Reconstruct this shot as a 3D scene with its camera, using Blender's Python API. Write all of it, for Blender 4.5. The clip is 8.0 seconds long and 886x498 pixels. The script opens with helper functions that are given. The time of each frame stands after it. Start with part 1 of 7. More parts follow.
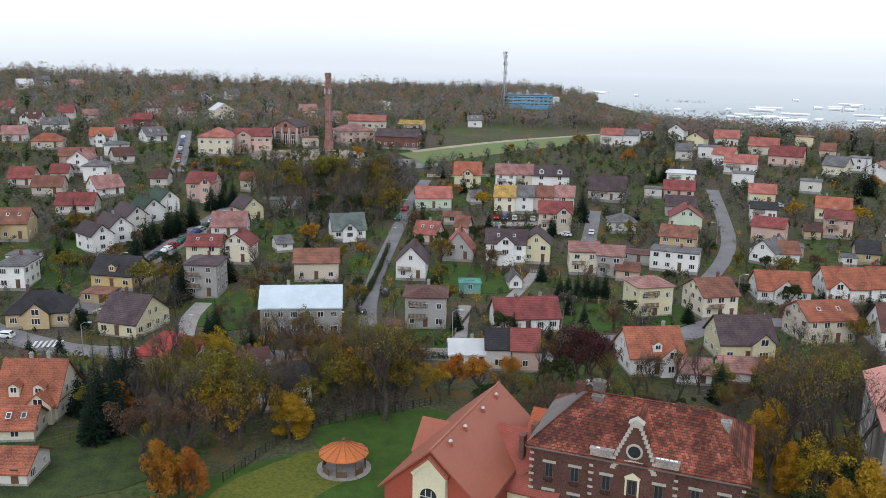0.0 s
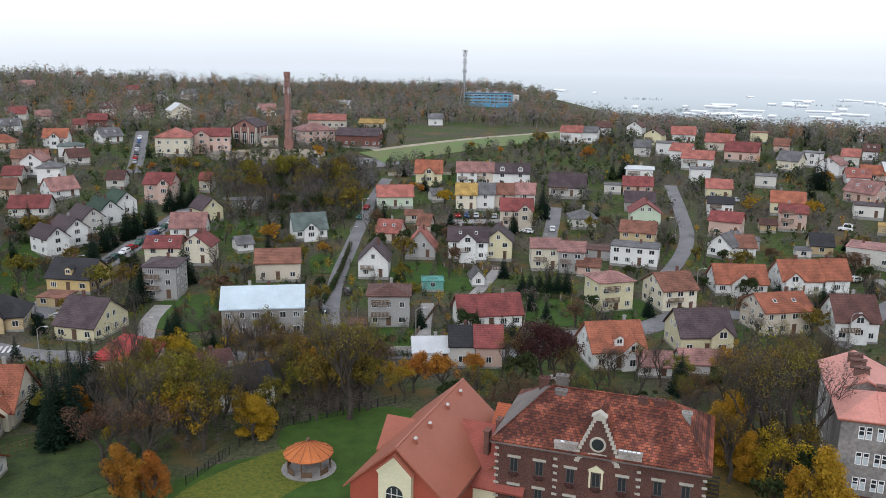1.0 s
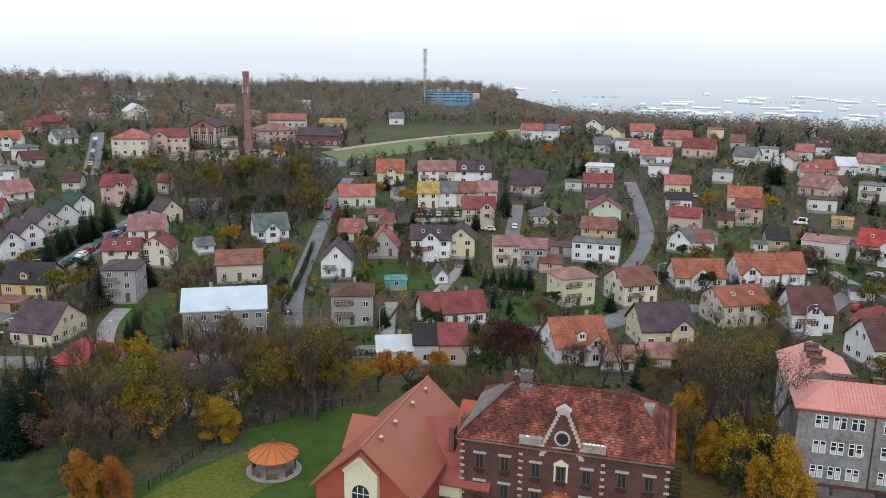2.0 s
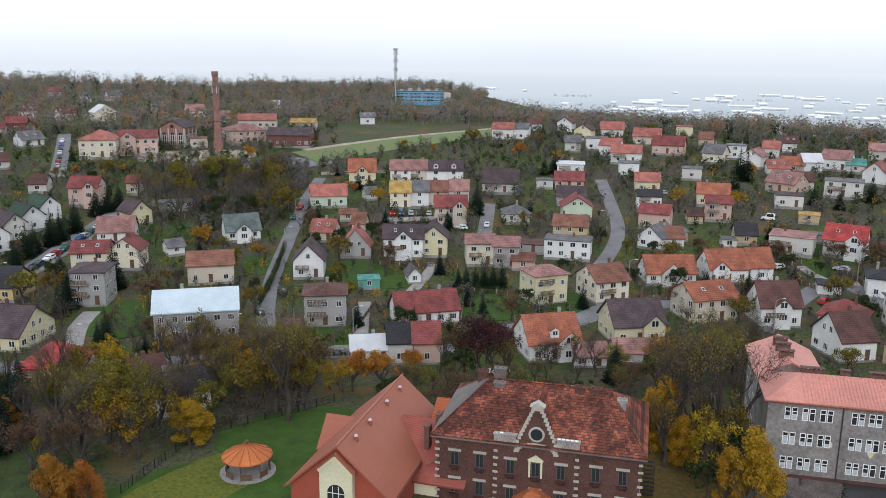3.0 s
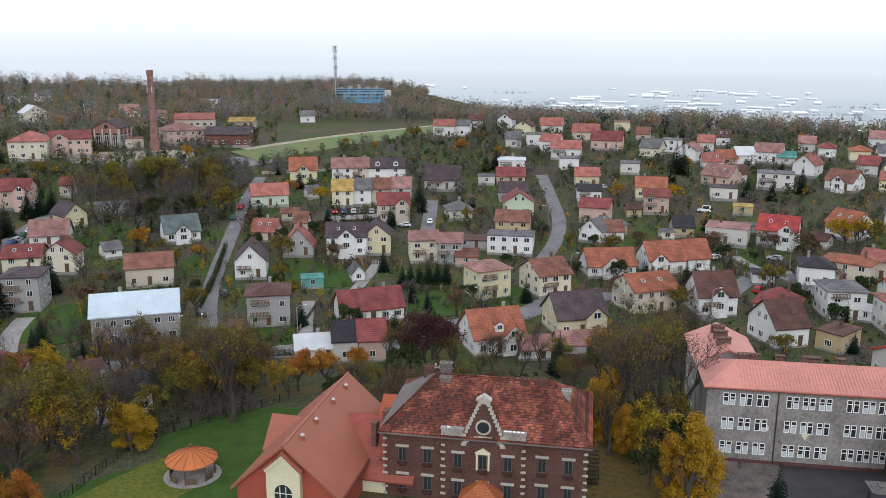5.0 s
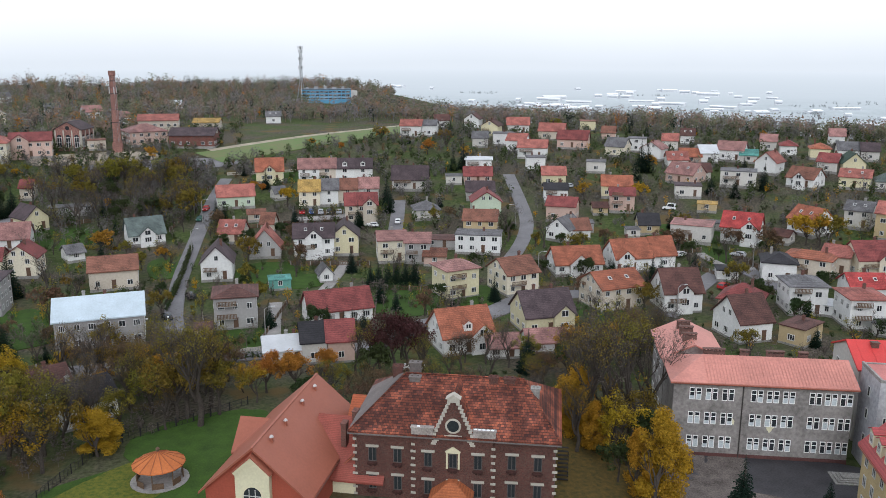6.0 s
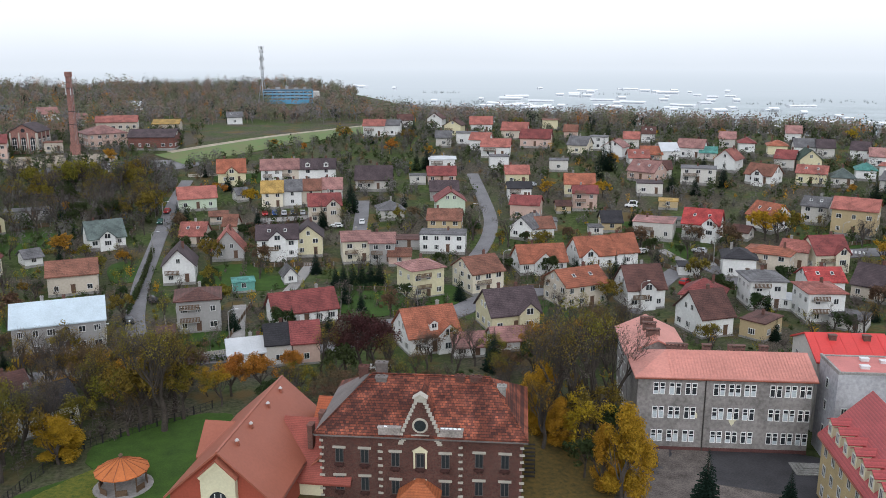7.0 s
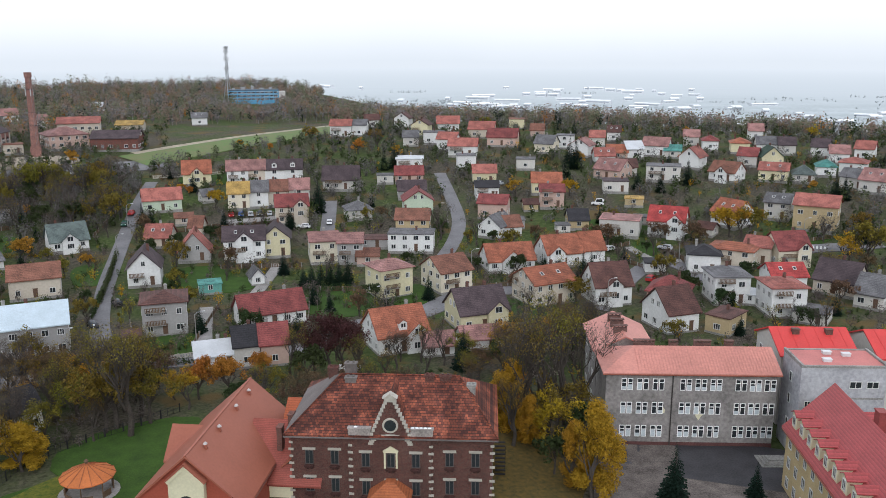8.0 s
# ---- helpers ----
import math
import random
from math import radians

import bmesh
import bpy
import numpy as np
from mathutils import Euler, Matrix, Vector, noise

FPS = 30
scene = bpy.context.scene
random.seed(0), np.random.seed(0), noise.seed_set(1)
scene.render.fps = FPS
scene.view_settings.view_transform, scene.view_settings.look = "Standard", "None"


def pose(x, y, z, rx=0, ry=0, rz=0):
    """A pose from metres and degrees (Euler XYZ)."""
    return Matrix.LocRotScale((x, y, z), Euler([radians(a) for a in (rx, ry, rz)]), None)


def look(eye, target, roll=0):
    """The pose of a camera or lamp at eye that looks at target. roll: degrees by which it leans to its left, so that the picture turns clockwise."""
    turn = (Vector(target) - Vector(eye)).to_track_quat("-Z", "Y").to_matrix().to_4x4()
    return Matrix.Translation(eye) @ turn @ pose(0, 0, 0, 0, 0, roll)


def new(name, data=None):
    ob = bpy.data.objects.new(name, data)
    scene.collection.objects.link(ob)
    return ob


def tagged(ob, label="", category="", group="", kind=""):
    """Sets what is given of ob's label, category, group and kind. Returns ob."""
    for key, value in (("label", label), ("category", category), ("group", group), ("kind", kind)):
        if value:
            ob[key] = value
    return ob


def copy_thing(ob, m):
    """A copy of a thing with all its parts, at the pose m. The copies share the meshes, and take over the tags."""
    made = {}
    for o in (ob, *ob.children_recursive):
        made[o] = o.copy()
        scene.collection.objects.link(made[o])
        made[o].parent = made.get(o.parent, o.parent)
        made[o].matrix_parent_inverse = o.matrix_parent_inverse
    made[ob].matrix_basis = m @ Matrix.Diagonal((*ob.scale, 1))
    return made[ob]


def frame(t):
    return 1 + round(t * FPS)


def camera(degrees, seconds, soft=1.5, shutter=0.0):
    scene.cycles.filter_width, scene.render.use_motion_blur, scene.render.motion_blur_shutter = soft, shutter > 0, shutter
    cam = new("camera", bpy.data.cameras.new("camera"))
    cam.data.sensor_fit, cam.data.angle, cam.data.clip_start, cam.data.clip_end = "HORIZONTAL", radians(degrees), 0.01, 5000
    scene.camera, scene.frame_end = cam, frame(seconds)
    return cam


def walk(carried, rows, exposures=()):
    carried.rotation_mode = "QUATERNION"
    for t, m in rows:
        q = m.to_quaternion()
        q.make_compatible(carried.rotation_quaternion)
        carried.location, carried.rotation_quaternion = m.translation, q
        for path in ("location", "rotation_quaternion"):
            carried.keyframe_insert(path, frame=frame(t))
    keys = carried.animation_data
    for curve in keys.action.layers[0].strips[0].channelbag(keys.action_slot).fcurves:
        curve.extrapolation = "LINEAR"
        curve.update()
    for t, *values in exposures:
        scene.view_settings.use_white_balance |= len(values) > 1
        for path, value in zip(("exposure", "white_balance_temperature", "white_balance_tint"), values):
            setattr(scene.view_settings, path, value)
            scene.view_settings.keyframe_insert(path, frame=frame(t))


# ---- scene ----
# ---- camera and its walk ----
cam = camera(55.2, 8.0, 0.55)
EYE = 60.0
ROWS = [
    (0.0, 0.00, 0.00, 0.00, -0.01, -13.22, -1.05),
    (0.5, -0.02, -0.08, -0.08, -1.22, -13.20, -0.95),
    (1.0, -0.04, -0.17, -0.16, -2.64, -13.26, -0.86),
    (1.5, -0.06, -0.26, -0.24, -4.06, -13.28, -0.75),
    (3.0, -0.12, -0.52, -0.49, -7.13, -13.29, -0.47),
    (3.5, -0.13, -0.58, -0.55, -8.09, -13.32, -0.40),
    (4.0, -0.14, -0.64, -0.60, -9.07, -13.35, -0.35),
    (4.5, -0.15, -0.70, -0.66, -10.11, -13.40, -0.28),
    (6.0, -0.18, -0.88, -0.83, -13.27, -13.39, -0.17),
    (6.5, -0.18, -0.90, -0.85, -14.75, -13.42, -0.08),
    (7.0, -0.19, -0.92, -0.87, -15.72, -13.40, -0.01),
    (7.5, -0.19, -0.93, -0.89, -16.56, -13.39, 0.04),
    (8.0, -0.19, -0.96, -0.91, -17.92, -13.43, 0.09),
]
walk(cam, [(t, pose(x, y, EYE + z, 90 + pitch, 0, yaw) @ pose(0, 0, 0, 0, 0, -roll))
           for t, x, y, z, yaw, pitch, roll in ROWS], exposures=[(0.0, 0.27, 6000, 11), (8.0, 0.27, 6000, 11)])

# ---- world and sun: a bright overcast November sky ----
world = bpy.data.worlds.new("overcast_sky")
scene.world = world
world.use_nodes = True
wn, wl = world.node_tree.nodes, world.node_tree.links
wn.clear()
w_out = wn.new("ShaderNodeOutputWorld")
w_bg = wn.new("ShaderNodeBackground")
w_sky = wn.new("ShaderNodeTexSky")
w_sky.sky_type = "NISHITA"
w_sky.sun_disc = False
w_sky.sun_elevation, w_sky.sun_rotation = radians(38), radians(200)
w_coord = wn.new("ShaderNodeTexCoord")
w_sep = wn.new("ShaderNodeSeparateXYZ")
w_ramp = wn.new("ShaderNodeValToRGB")
w_noise = wn.new("ShaderNodeTexNoise")
w_noise.inputs["Scale"].default_value = 3.0
w_noise.inputs["Detail"].default_value = 4.0
w_mul = wn.new("ShaderNodeMath")
w_mul.operation = "MULTIPLY_ADD"
w_mul.inputs[1].default_value = 0.035
w_mix = wn.new("ShaderNodeMix")
w_mix.data_type = "RGBA"
w_mix.inputs[0].default_value = 0.93
el = w_ramp.color_ramp.elements
el[0].position, el[0].color = 0.0, (6.6, 6.85, 7.0, 1)
el[1].position, el[1].color = 0.13, (9.45, 9.5, 9.5, 1)
for at, col in ((0.035, (7.9, 8.0, 8.05, 1)), (0.07, (8.9, 9.0, 9.0, 1)), (0.5, (9.6, 9.7, 9.9, 1))):
    e = el.new(at)
    e.color = col
wl.new(w_coord.outputs["Generated"], w_sep.inputs[0])
wl.new(w_coord.outputs["Generated"], w_noise.inputs["Vector"])
wl.new(w_noise.outputs["Fac"], w_mul.inputs[0])
wl.new(w_sep.outputs["Z"], w_mul.inputs[2])
wl.new(w_mul.outputs[0], w_ramp.inputs[0])
wl.new(w_sky.outputs[0], w_mix.inputs[6])
wl.new(w_ramp.outputs[0], w_mix.inputs[7])
wl.new(w_mix.outputs[2], w_bg.inputs["Color"])
w_bg.inputs["Strength"].default_value = 0.108
wl.new(w_bg.outputs[0], w_out.inputs["Surface"])

sun = new("sun", bpy.data.lights.new("sun", "SUN"))
sun.data.energy, sun.data.angle, sun.data.color = 1.0, radians(25), (1.0, 0.97, 0.93)
sun.matrix_world = look((-60, -140, 150), (0, 120, 0))


# ---- materials ----
MATS = {}


def mat(name, col, rough=0.8, kind="plain", scale=1.0, amount=0.25, second=None, metal=0.0, bump=0.0, spread=0.0):
    """A node material: two scales of noise over the base colour, with optional courses or bricks."""
    key = (name, col, kind)
    if key in MATS:
        return MATS[key]
    m = bpy.data.materials.new(name)
    m.use_nodes = True
    n, l = m.node_tree.nodes, m.node_tree.links
    b = n["Principled BSDF"]
    b.inputs["Roughness"].default_value = rough
    b.inputs["Metallic"].default_value = metal
    b.inputs["Specular IOR Level"].default_value = 0.3
    co = n.new("ShaderNodeTexCoord")
    src = co.outputs["Object"]
    big = n.new("ShaderNodeTexNoise")
    big.inputs["Scale"].default_value = 0.35 * scale
    big.inputs["Detail"].default_value = 5
    fine = n.new("ShaderNodeTexNoise")
    fine.inputs["Scale"].default_value = 4.0 * scale
    fine.inputs["Detail"].default_value = 3
    l.new(src, big.inputs["Vector"])
    l.new(src, fine.inputs["Vector"])
    add = n.new("ShaderNodeMath")
    add.operation = "ADD"
    l.new(big.outputs["Fac"], add.inputs[0])
    l.new(fine.outputs["Fac"], add.inputs[1])
    fac = add.outputs[0]
    ramp = n.new("ShaderNodeMapRange")
    ramp.inputs[1].default_value, ramp.inputs[2].default_value = 0.7, 1.3
    l.new(fac, ramp.inputs[0])
    mix = n.new("ShaderNodeMix")
    mix.data_type = "RGBA"
    c2 = second or tuple(c * (1 - amount * 1.6) for c in col)
    mix.inputs[6].default_value = (*c2, 1)
    mix.inputs[7].default_value = (*(min(1, c * (1 + amount * (0 if second else 0.5))) for c in col), 1)
    l.new(ramp.outputs[0], mix.inputs[0])
    out = mix.outputs[2]
    height = fine.outputs["Fac"]
    if kind == "tile":
        wave = n.new("ShaderNodeTexWave")
        wave.bands_direction = "Z"
        wave.wave_profile = "SAW"
        wave.inputs["Scale"].default_value = 1.1 * scale
        wave.inputs["Distortion"].default_value = 0.25
        l.new(src, wave.inputs["Vector"])
        dark = n.new("ShaderNodeMix")
        dark.data_type = "RGBA"
        dark.blend_type = "MULTIPLY"
        dark.inputs[0].default_value = 0.35
        l.new(out, dark.inputs[6])
        l.new(wave.outputs["Color"], dark.inputs[7])
        out, height = dark.outputs[2], wave.outputs["Fac"]
    if kind == "oldtile":
        br = n.new("ShaderNodeTexBrick")
        br.inputs["Scale"].default_value = 1.0
        br.inputs["Brick Width"].default_value, br.inputs["Row Height"].default_value = 0.42, 0.21
        br.inputs["Mortar Size"].default_value = 0.018
        br.inputs["Color1"].default_value = (*col, 1)
        br.inputs["Color2"].default_value = (*c2, 1)
        br.inputs["Mortar"].default_value = (0.05, 0.025, 0.02, 1)
        cmb = n.new("ShaderNodeCombineXYZ")
        sp = n.new("ShaderNodeSeparateXYZ")
        sm = n.new("ShaderNodeMath")
        sm.operation = "ADD"
        l.new(src, sp.inputs[0])
        l.new(sp.outputs["X"], sm.inputs[0])
        sm.inputs[1].default_value = 0.0
        l.new(sm.outputs[0], cmb.inputs["X"])
        l.new(sp.outputs["Z"], cmb.inputs["Y"])
        l.new(cmb.outputs[0], br.inputs["Vector"])
        dm = n.new("ShaderNodeMix")
        dm.data_type = "RGBA"
        dm.blend_type = "MULTIPLY"
        dm.inputs[0].default_value = 0.75
        l.new(br.outputs["Color"], dm.inputs[6])
        pr = n.new("ShaderNodeValToRGB")
        pr.color_ramp.elements[0].position, pr.color_ramp.elements[0].color = 0.43, (0.14, 0.11, 0.11, 1)
        pr.color_ramp.elements[1].position, pr.color_ramp.elements[1].color = 0.64, (1, 1, 1, 1)
        l.new(big.outputs["Fac"], pr.inputs[0])
        l.new(pr.outputs[0], dm.inputs[7])
        out, height = dm.outputs[2], br.outputs["Fac"]
    if kind == "brick":
        br = n.new("ShaderNodeTexBrick")
        br.inputs["Scale"].default_value = 1.0
        br.inputs["Brick Width"].default_value, br.inputs["Row Height"].default_value = 0.26, 0.08
        br.inputs["Mortar Size"].default_value = 0.012
        br.inputs["Color1"].default_value = (*col, 1)
        br.inputs["Color2"].default_value = (*c2, 1)
        br.inputs["Mortar"].default_value = (0.13, 0.095, 0.08, 1)
        sp = n.new("ShaderNodeSeparateXYZ")
        sm = n.new("ShaderNodeMath")
        sm.operation = "ADD"
        cmb = n.new("ShaderNodeCombineXYZ")
        l.new(src, sp.inputs[0])
        l.new(sp.outputs["X"], sm.inputs[0])
        l.new(sp.outputs["Y"], sm.inputs[1])
        l.new(sm.outputs[0], cmb.inputs["X"])
        l.new(sp.outputs["Z"], cmb.inputs["Y"])
        l.new(cmb.outputs[0], br.inputs["Vector"])
        dm = n.new("ShaderNodeMix")
        dm.data_type = "RGBA"
        dm.blend_type = "MULTIPLY"
        dm.inputs[0].default_value = 0.4
        l.new(br.outputs["Color"], dm.inputs[6])
        l.new(ramp.outputs[0], dm.inputs[7])
        out = dm.outputs[2]
    if kind == "leaf":
        info = n.new("ShaderNodeObjectInfo")
        geo = n.new("ShaderNodeNewGeometry")
        hs = n.new("ShaderNodeHueSaturation")
        hv = n.new("ShaderNodeMapRange")
        hv.inputs[3].default_value, hv.inputs[4].default_value = 0.5 - spread, 0.5 + spread
        l.new(info.outputs["Random"], hv.inputs[0])
        l.new(hv.outputs[0], hs.inputs["Hue"])
        vv = n.new("ShaderNodeMapRange")
        vv.inputs[3].default_value, vv.inputs[4].default_value = 1 - 1.4 * amount, 1 + 1.4 * amount
        l.new(geo.outputs["Random Per Island"], vv.inputs[0])
        l.new(vv.outputs[0], hs.inputs["Value"])
        l.new(out, hs.inputs["Color"])
        out = hs.outputs[0]
        b.inputs["Specular IOR Level"].default_value = 0.1
    if spread and kind != "leaf":
        info = n.new("ShaderNodeObjectInfo")
        hs = n.new("ShaderNodeHueSaturation")
        vv = n.new("ShaderNodeMapRange")
        vv.inputs[3].default_value, vv.inputs[4].default_value = 1 - spread, 1 + spread
        l.new(info.outputs["Random"], vv.inputs[0])
        l.new(vv.outputs[0], hs.inputs["Value"])
        l.new(out, hs.inputs["Color"])
        out = hs.outputs[0]
    l.new(out, b.inputs["Base Color"])
    if kind == "leaf":
        thin = n.new("ShaderNodeBsdfTranslucent")
        both = n.new("ShaderNodeMixShader")
        both.inputs[0].default_value = 0.42
        l.new(out, thin.inputs["Color"])
        l.new(b.outputs[0], both.inputs[1])
        l.new(thin.outputs[0], both.inputs[2])
        l.new(both.outputs[0], n["Material Output"].inputs["Surface"])
    if bump:
        bp = n.new("ShaderNodeBump")
        bp.inputs["Strength"].default_value = bump
        bp.inputs["Distance"].default_value = 0.05
        l.new(height, bp.inputs["Height"])
        l.new(bp.outputs[0], b.inputs["Normal"])
    MATS[key] = m
    return m


ROOFS = {
    "red": (0.25, 0.065, 0.06), "bright": (0.44, 0.065, 0.06), "orange": (0.37, 0.125, 0.07), "coral": (0.40, 0.14, 0.11),
    "brown": (0.12, 0.055, 0.045), "pink": (0.36, 0.185, 0.165), "dark": (0.035, 0.033, 0.038), "plum": (0.085, 0.06, 0.065),
    "yellow": (0.48, 0.31, 0.09), "white": (0.50, 0.515, 0.53), "silver": (0.48, 0.56, 0.61), "green": (0.04, 0.075, 0.05),
    "grey": (0.16, 0.155, 0.16), "rust": (0.24, 0.105, 0.07), "teal": (0.10, 0.3, 0.26), "sage": (0.12, 0.15, 0.14)}
WALLS = {
    "white": (0.66, 0.66, 0.64), "cream": (0.60, 0.55, 0.43), "yellow": (0.55, 0.41, 0.19), "grey": (0.32, 0.31, 0.30),
    "mint": (0.45, 0.52, 0.40), "beige": (0.5, 0.44, 0.36), "rose": (0.5, 0.36, 0.30), "brick": (0.26, 0.09, 0.07),
    "ochre": (0.42, 0.33, 0.19), "pale": (0.52, 0.5, 0.46), "lemon": (0.60, 0.55, 0.36), "teal": (0.12, 0.3, 0.26)}


def roof_mat(c):
    if c in ("white", "silver"):
        return mat("tin_roof_" + c, ROOFS[c], 0.45, "plain", 1.0, 0.12, metal=0.0)
    return mat("roof_" + c, ROOFS[c], 0.75, "tile", 1.0, 0.42, bump=0.5, spread=0.14)


def wall_mat(c):
    if c == "brick":
        return mat("brick_wall", WALLS[c], 0.9, "brick", 1.0, 0.3)
    return mat("stucco_" + c, WALLS[c], 0.9, "plain", 0.5, 0.11, spread=0.08)


FRAME = mat("window_frame_paint", (0.6, 0.6, 0.58), 0.5, amount=0.05)
GLASS = mat("dark_window_glass", (0.03, 0.035, 0.04), 0.08, amount=0.2)
GLASS.node_tree.nodes["Principled BSDF"].inputs["Specular IOR Level"].default_value = 0.6
BRICKC = mat("chimney_brick", (0.2, 0.085, 0.065), 0.9, "brick")
CONCRETE = mat("concrete", (0.3, 0.29, 0.27), 0.9, amount=0.3)
WOOD = mat("weathered_wood", (0.14, 0.09, 0.055), 0.8, amount=0.3)
DOORM = mat("painted_door", (0.12, 0.07, 0.045), 0.6, amount=0.2)
METAL = mat("galvanised_steel", (0.35, 0.36, 0.37), 0.45, metal=0.7, amount=0.1)


# ---- geometry helpers ----
def box(bm, cx, cy, cz, sx, sy, sz, rz=0.0):
    """An axis-aligned box about (cx, cy) from cz up to cz + sz, turned by rz degrees."""
    m = pose(cx, cy, cz + sz / 2, 0, 0, rz) @ Matrix.Diagonal((sx, sy, sz, 1))
    bmesh.ops.create_cube(bm, size=1, matrix=m)


def solid(bm, pts, faces):
    vs = [bm.verts.new(p) for p in pts]
    for f in faces:
        bm.faces.new([vs[i] for i in f])


def cone(bm, p, q, r1, r2, n=6):
    """A tapered tube from p to q."""
    p, q = Vector(p), Vector(q)
    d = q - p
    side = d.orthogonal().normalized()
    up = d.normalized().cross(side)
    a = [bm.verts.new(p + (side * math.cos(k * math.tau / n) + up * math.sin(k * math.tau / n)) * r1) for k in range(n)]
    b = [bm.verts.new(q + (side * math.cos(k * math.tau / n) + up * math.sin(k * math.tau / n)) * r2) for k in range(n)]
    for k in range(n):
        bm.faces.new((a[k], a[(k + 1) % n], b[(k + 1) % n], b[k]))
    bm.faces.new(b)
    bm.faces.new(a[::-1])


def mesh_of(name, bm, material, smooth=False):
    me = bpy.data.meshes.new(name)
    bmesh.ops.recalc_face_normals(bm, faces=bm.faces[:])
    bm.to_mesh(me)
    bm.free()
    me.materials.append(material)
    if smooth:
        me.polygons.foreach_set("use_smooth", [True] * len(me.polygons))
    return me


def put(name, me, parent=None, m=None, label=""):
    ob = new(name, me)
    if parent is not None:
        ob.parent = parent
    if m is not None:
        ob.matrix_local = m
    if label:
        ob["label"] = label
    return ob


def part(name, bm, material, parent, label="", m=None):
    return put(name, mesh_of(name, bm, material), parent, m, label)


SHARED = {}


def shared(key, make, material):
    k = (key, material.name)
    if k not in SHARED:
        bm = bmesh.new()
        make(bm)
        SHARED[k] = mesh_of(key[0], bm, material)
    return SHARED[k]


def ss(a, b, v):
    t = min(1.0, max(0.0, (v - a) / (b - a)))
    return t * t * (3 - 2 * t)


def gz(x, y):
    """The height of the ground: a flat near town, a rise behind it, a hill, and a wide low valley."""
    r = math.hypot(x, y)
    az = math.degrees(math.atan2(x, y)) if y > 0 or abs(x) > 1 else 0.0
    z = 20 * ss(190, 420, r) + 4 * ss(450, 800, r)
    z += 9 * ss(6, 26, -az) * ss(330, 640, r) - 14 * ss(4, 18, az) * ss(420, 650, r)
    z -= 11 * ss(24, 46, az) * ss(370, 600, r)
    z -= 1.9 * (1 - ss(16, 38, math.hypot(x - 76, y - 92)))
    edge = 820 - 330 * ss(4, 24, az)
    fall = ss(edge, edge + 480, r)
    return z * (1 - fall) - 60 * fall


# ---- window, door and house ----
def plate(bm, xs, zs, y0, y1):
    """One connected plate with holes: cells with odd numbers both ways are left open."""
    cells = {(i, j) for i in range(len(xs) - 1) for j in range(len(zs) - 1) if not (i % 2 and j % 2)}
    made = {}

    def v(i, j, y):
        if (i, j, y) not in made:
            made[i, j, y] = bm.verts.new((xs[i], y, zs[j]))
        return made[i, j, y]

    for i, j in cells:
        bm.faces.new((v(i, j, y0), v(i + 1, j, y0), v(i + 1, j + 1, y0), v(i, j + 1, y0)))
        for di, dj, a, b in ((-1, 0, (i, j), (i, j + 1)), (1, 0, (i + 1, j), (i + 1, j + 1)), (0, -1, (i, j), (i + 1, j)), (0, 1, (i, j + 1), (i + 1, j + 1))):
            if (i + di, j + dj) not in cells:
                bm.faces.new((v(*a, y0), v(*b, y0), v(*b, y1), v(*a, y1)))


def add_window(parent, m, w=1.2, h=1.4, glazing=2, frame_mat=None):
    """A window set in a wall: m puts its sill centre on the wall with local -y outwards."""
    w, h = round(w, 1), round(h, 1)

    def make_frame(bm):
        t = 0.09
        xs = [-w / 2, -w / 2 + t]
        for k in range(1, glazing):
            xs += [-w / 2 + w * k / glazing - t / 2, -w / 2 + w * k / glazing + t / 2]
        plate(bm, xs + [w / 2 - t, w / 2], [0, t, h - t, h], -0.1, 0.03)

    def make_pane(bm):
        box(bm, 0, -0.01, 0.08, w - 0.16, 0.05, h - 0.16)

    f = put("window", shared(("window", w, h, glazing), make_frame, frame_mat or FRAME), parent, m)
    put("pane", shared(("pane", w, h), make_pane, GLASS), f)
    return f


def add_door(parent, m, w=1.0, h=2.1):
    def make(bm):
        box(bm, 0, -0.03, 0, w, 0.1, h)
        box(bm, 0, -0.06, h, w + 0.2, 0.16, 0.1)
        box(bm, 0, -0.09, 0.9, w * 0.7, 0.03, 0.9)
    return put("door", shared(("door", w, h), make, DOORM), parent, m)


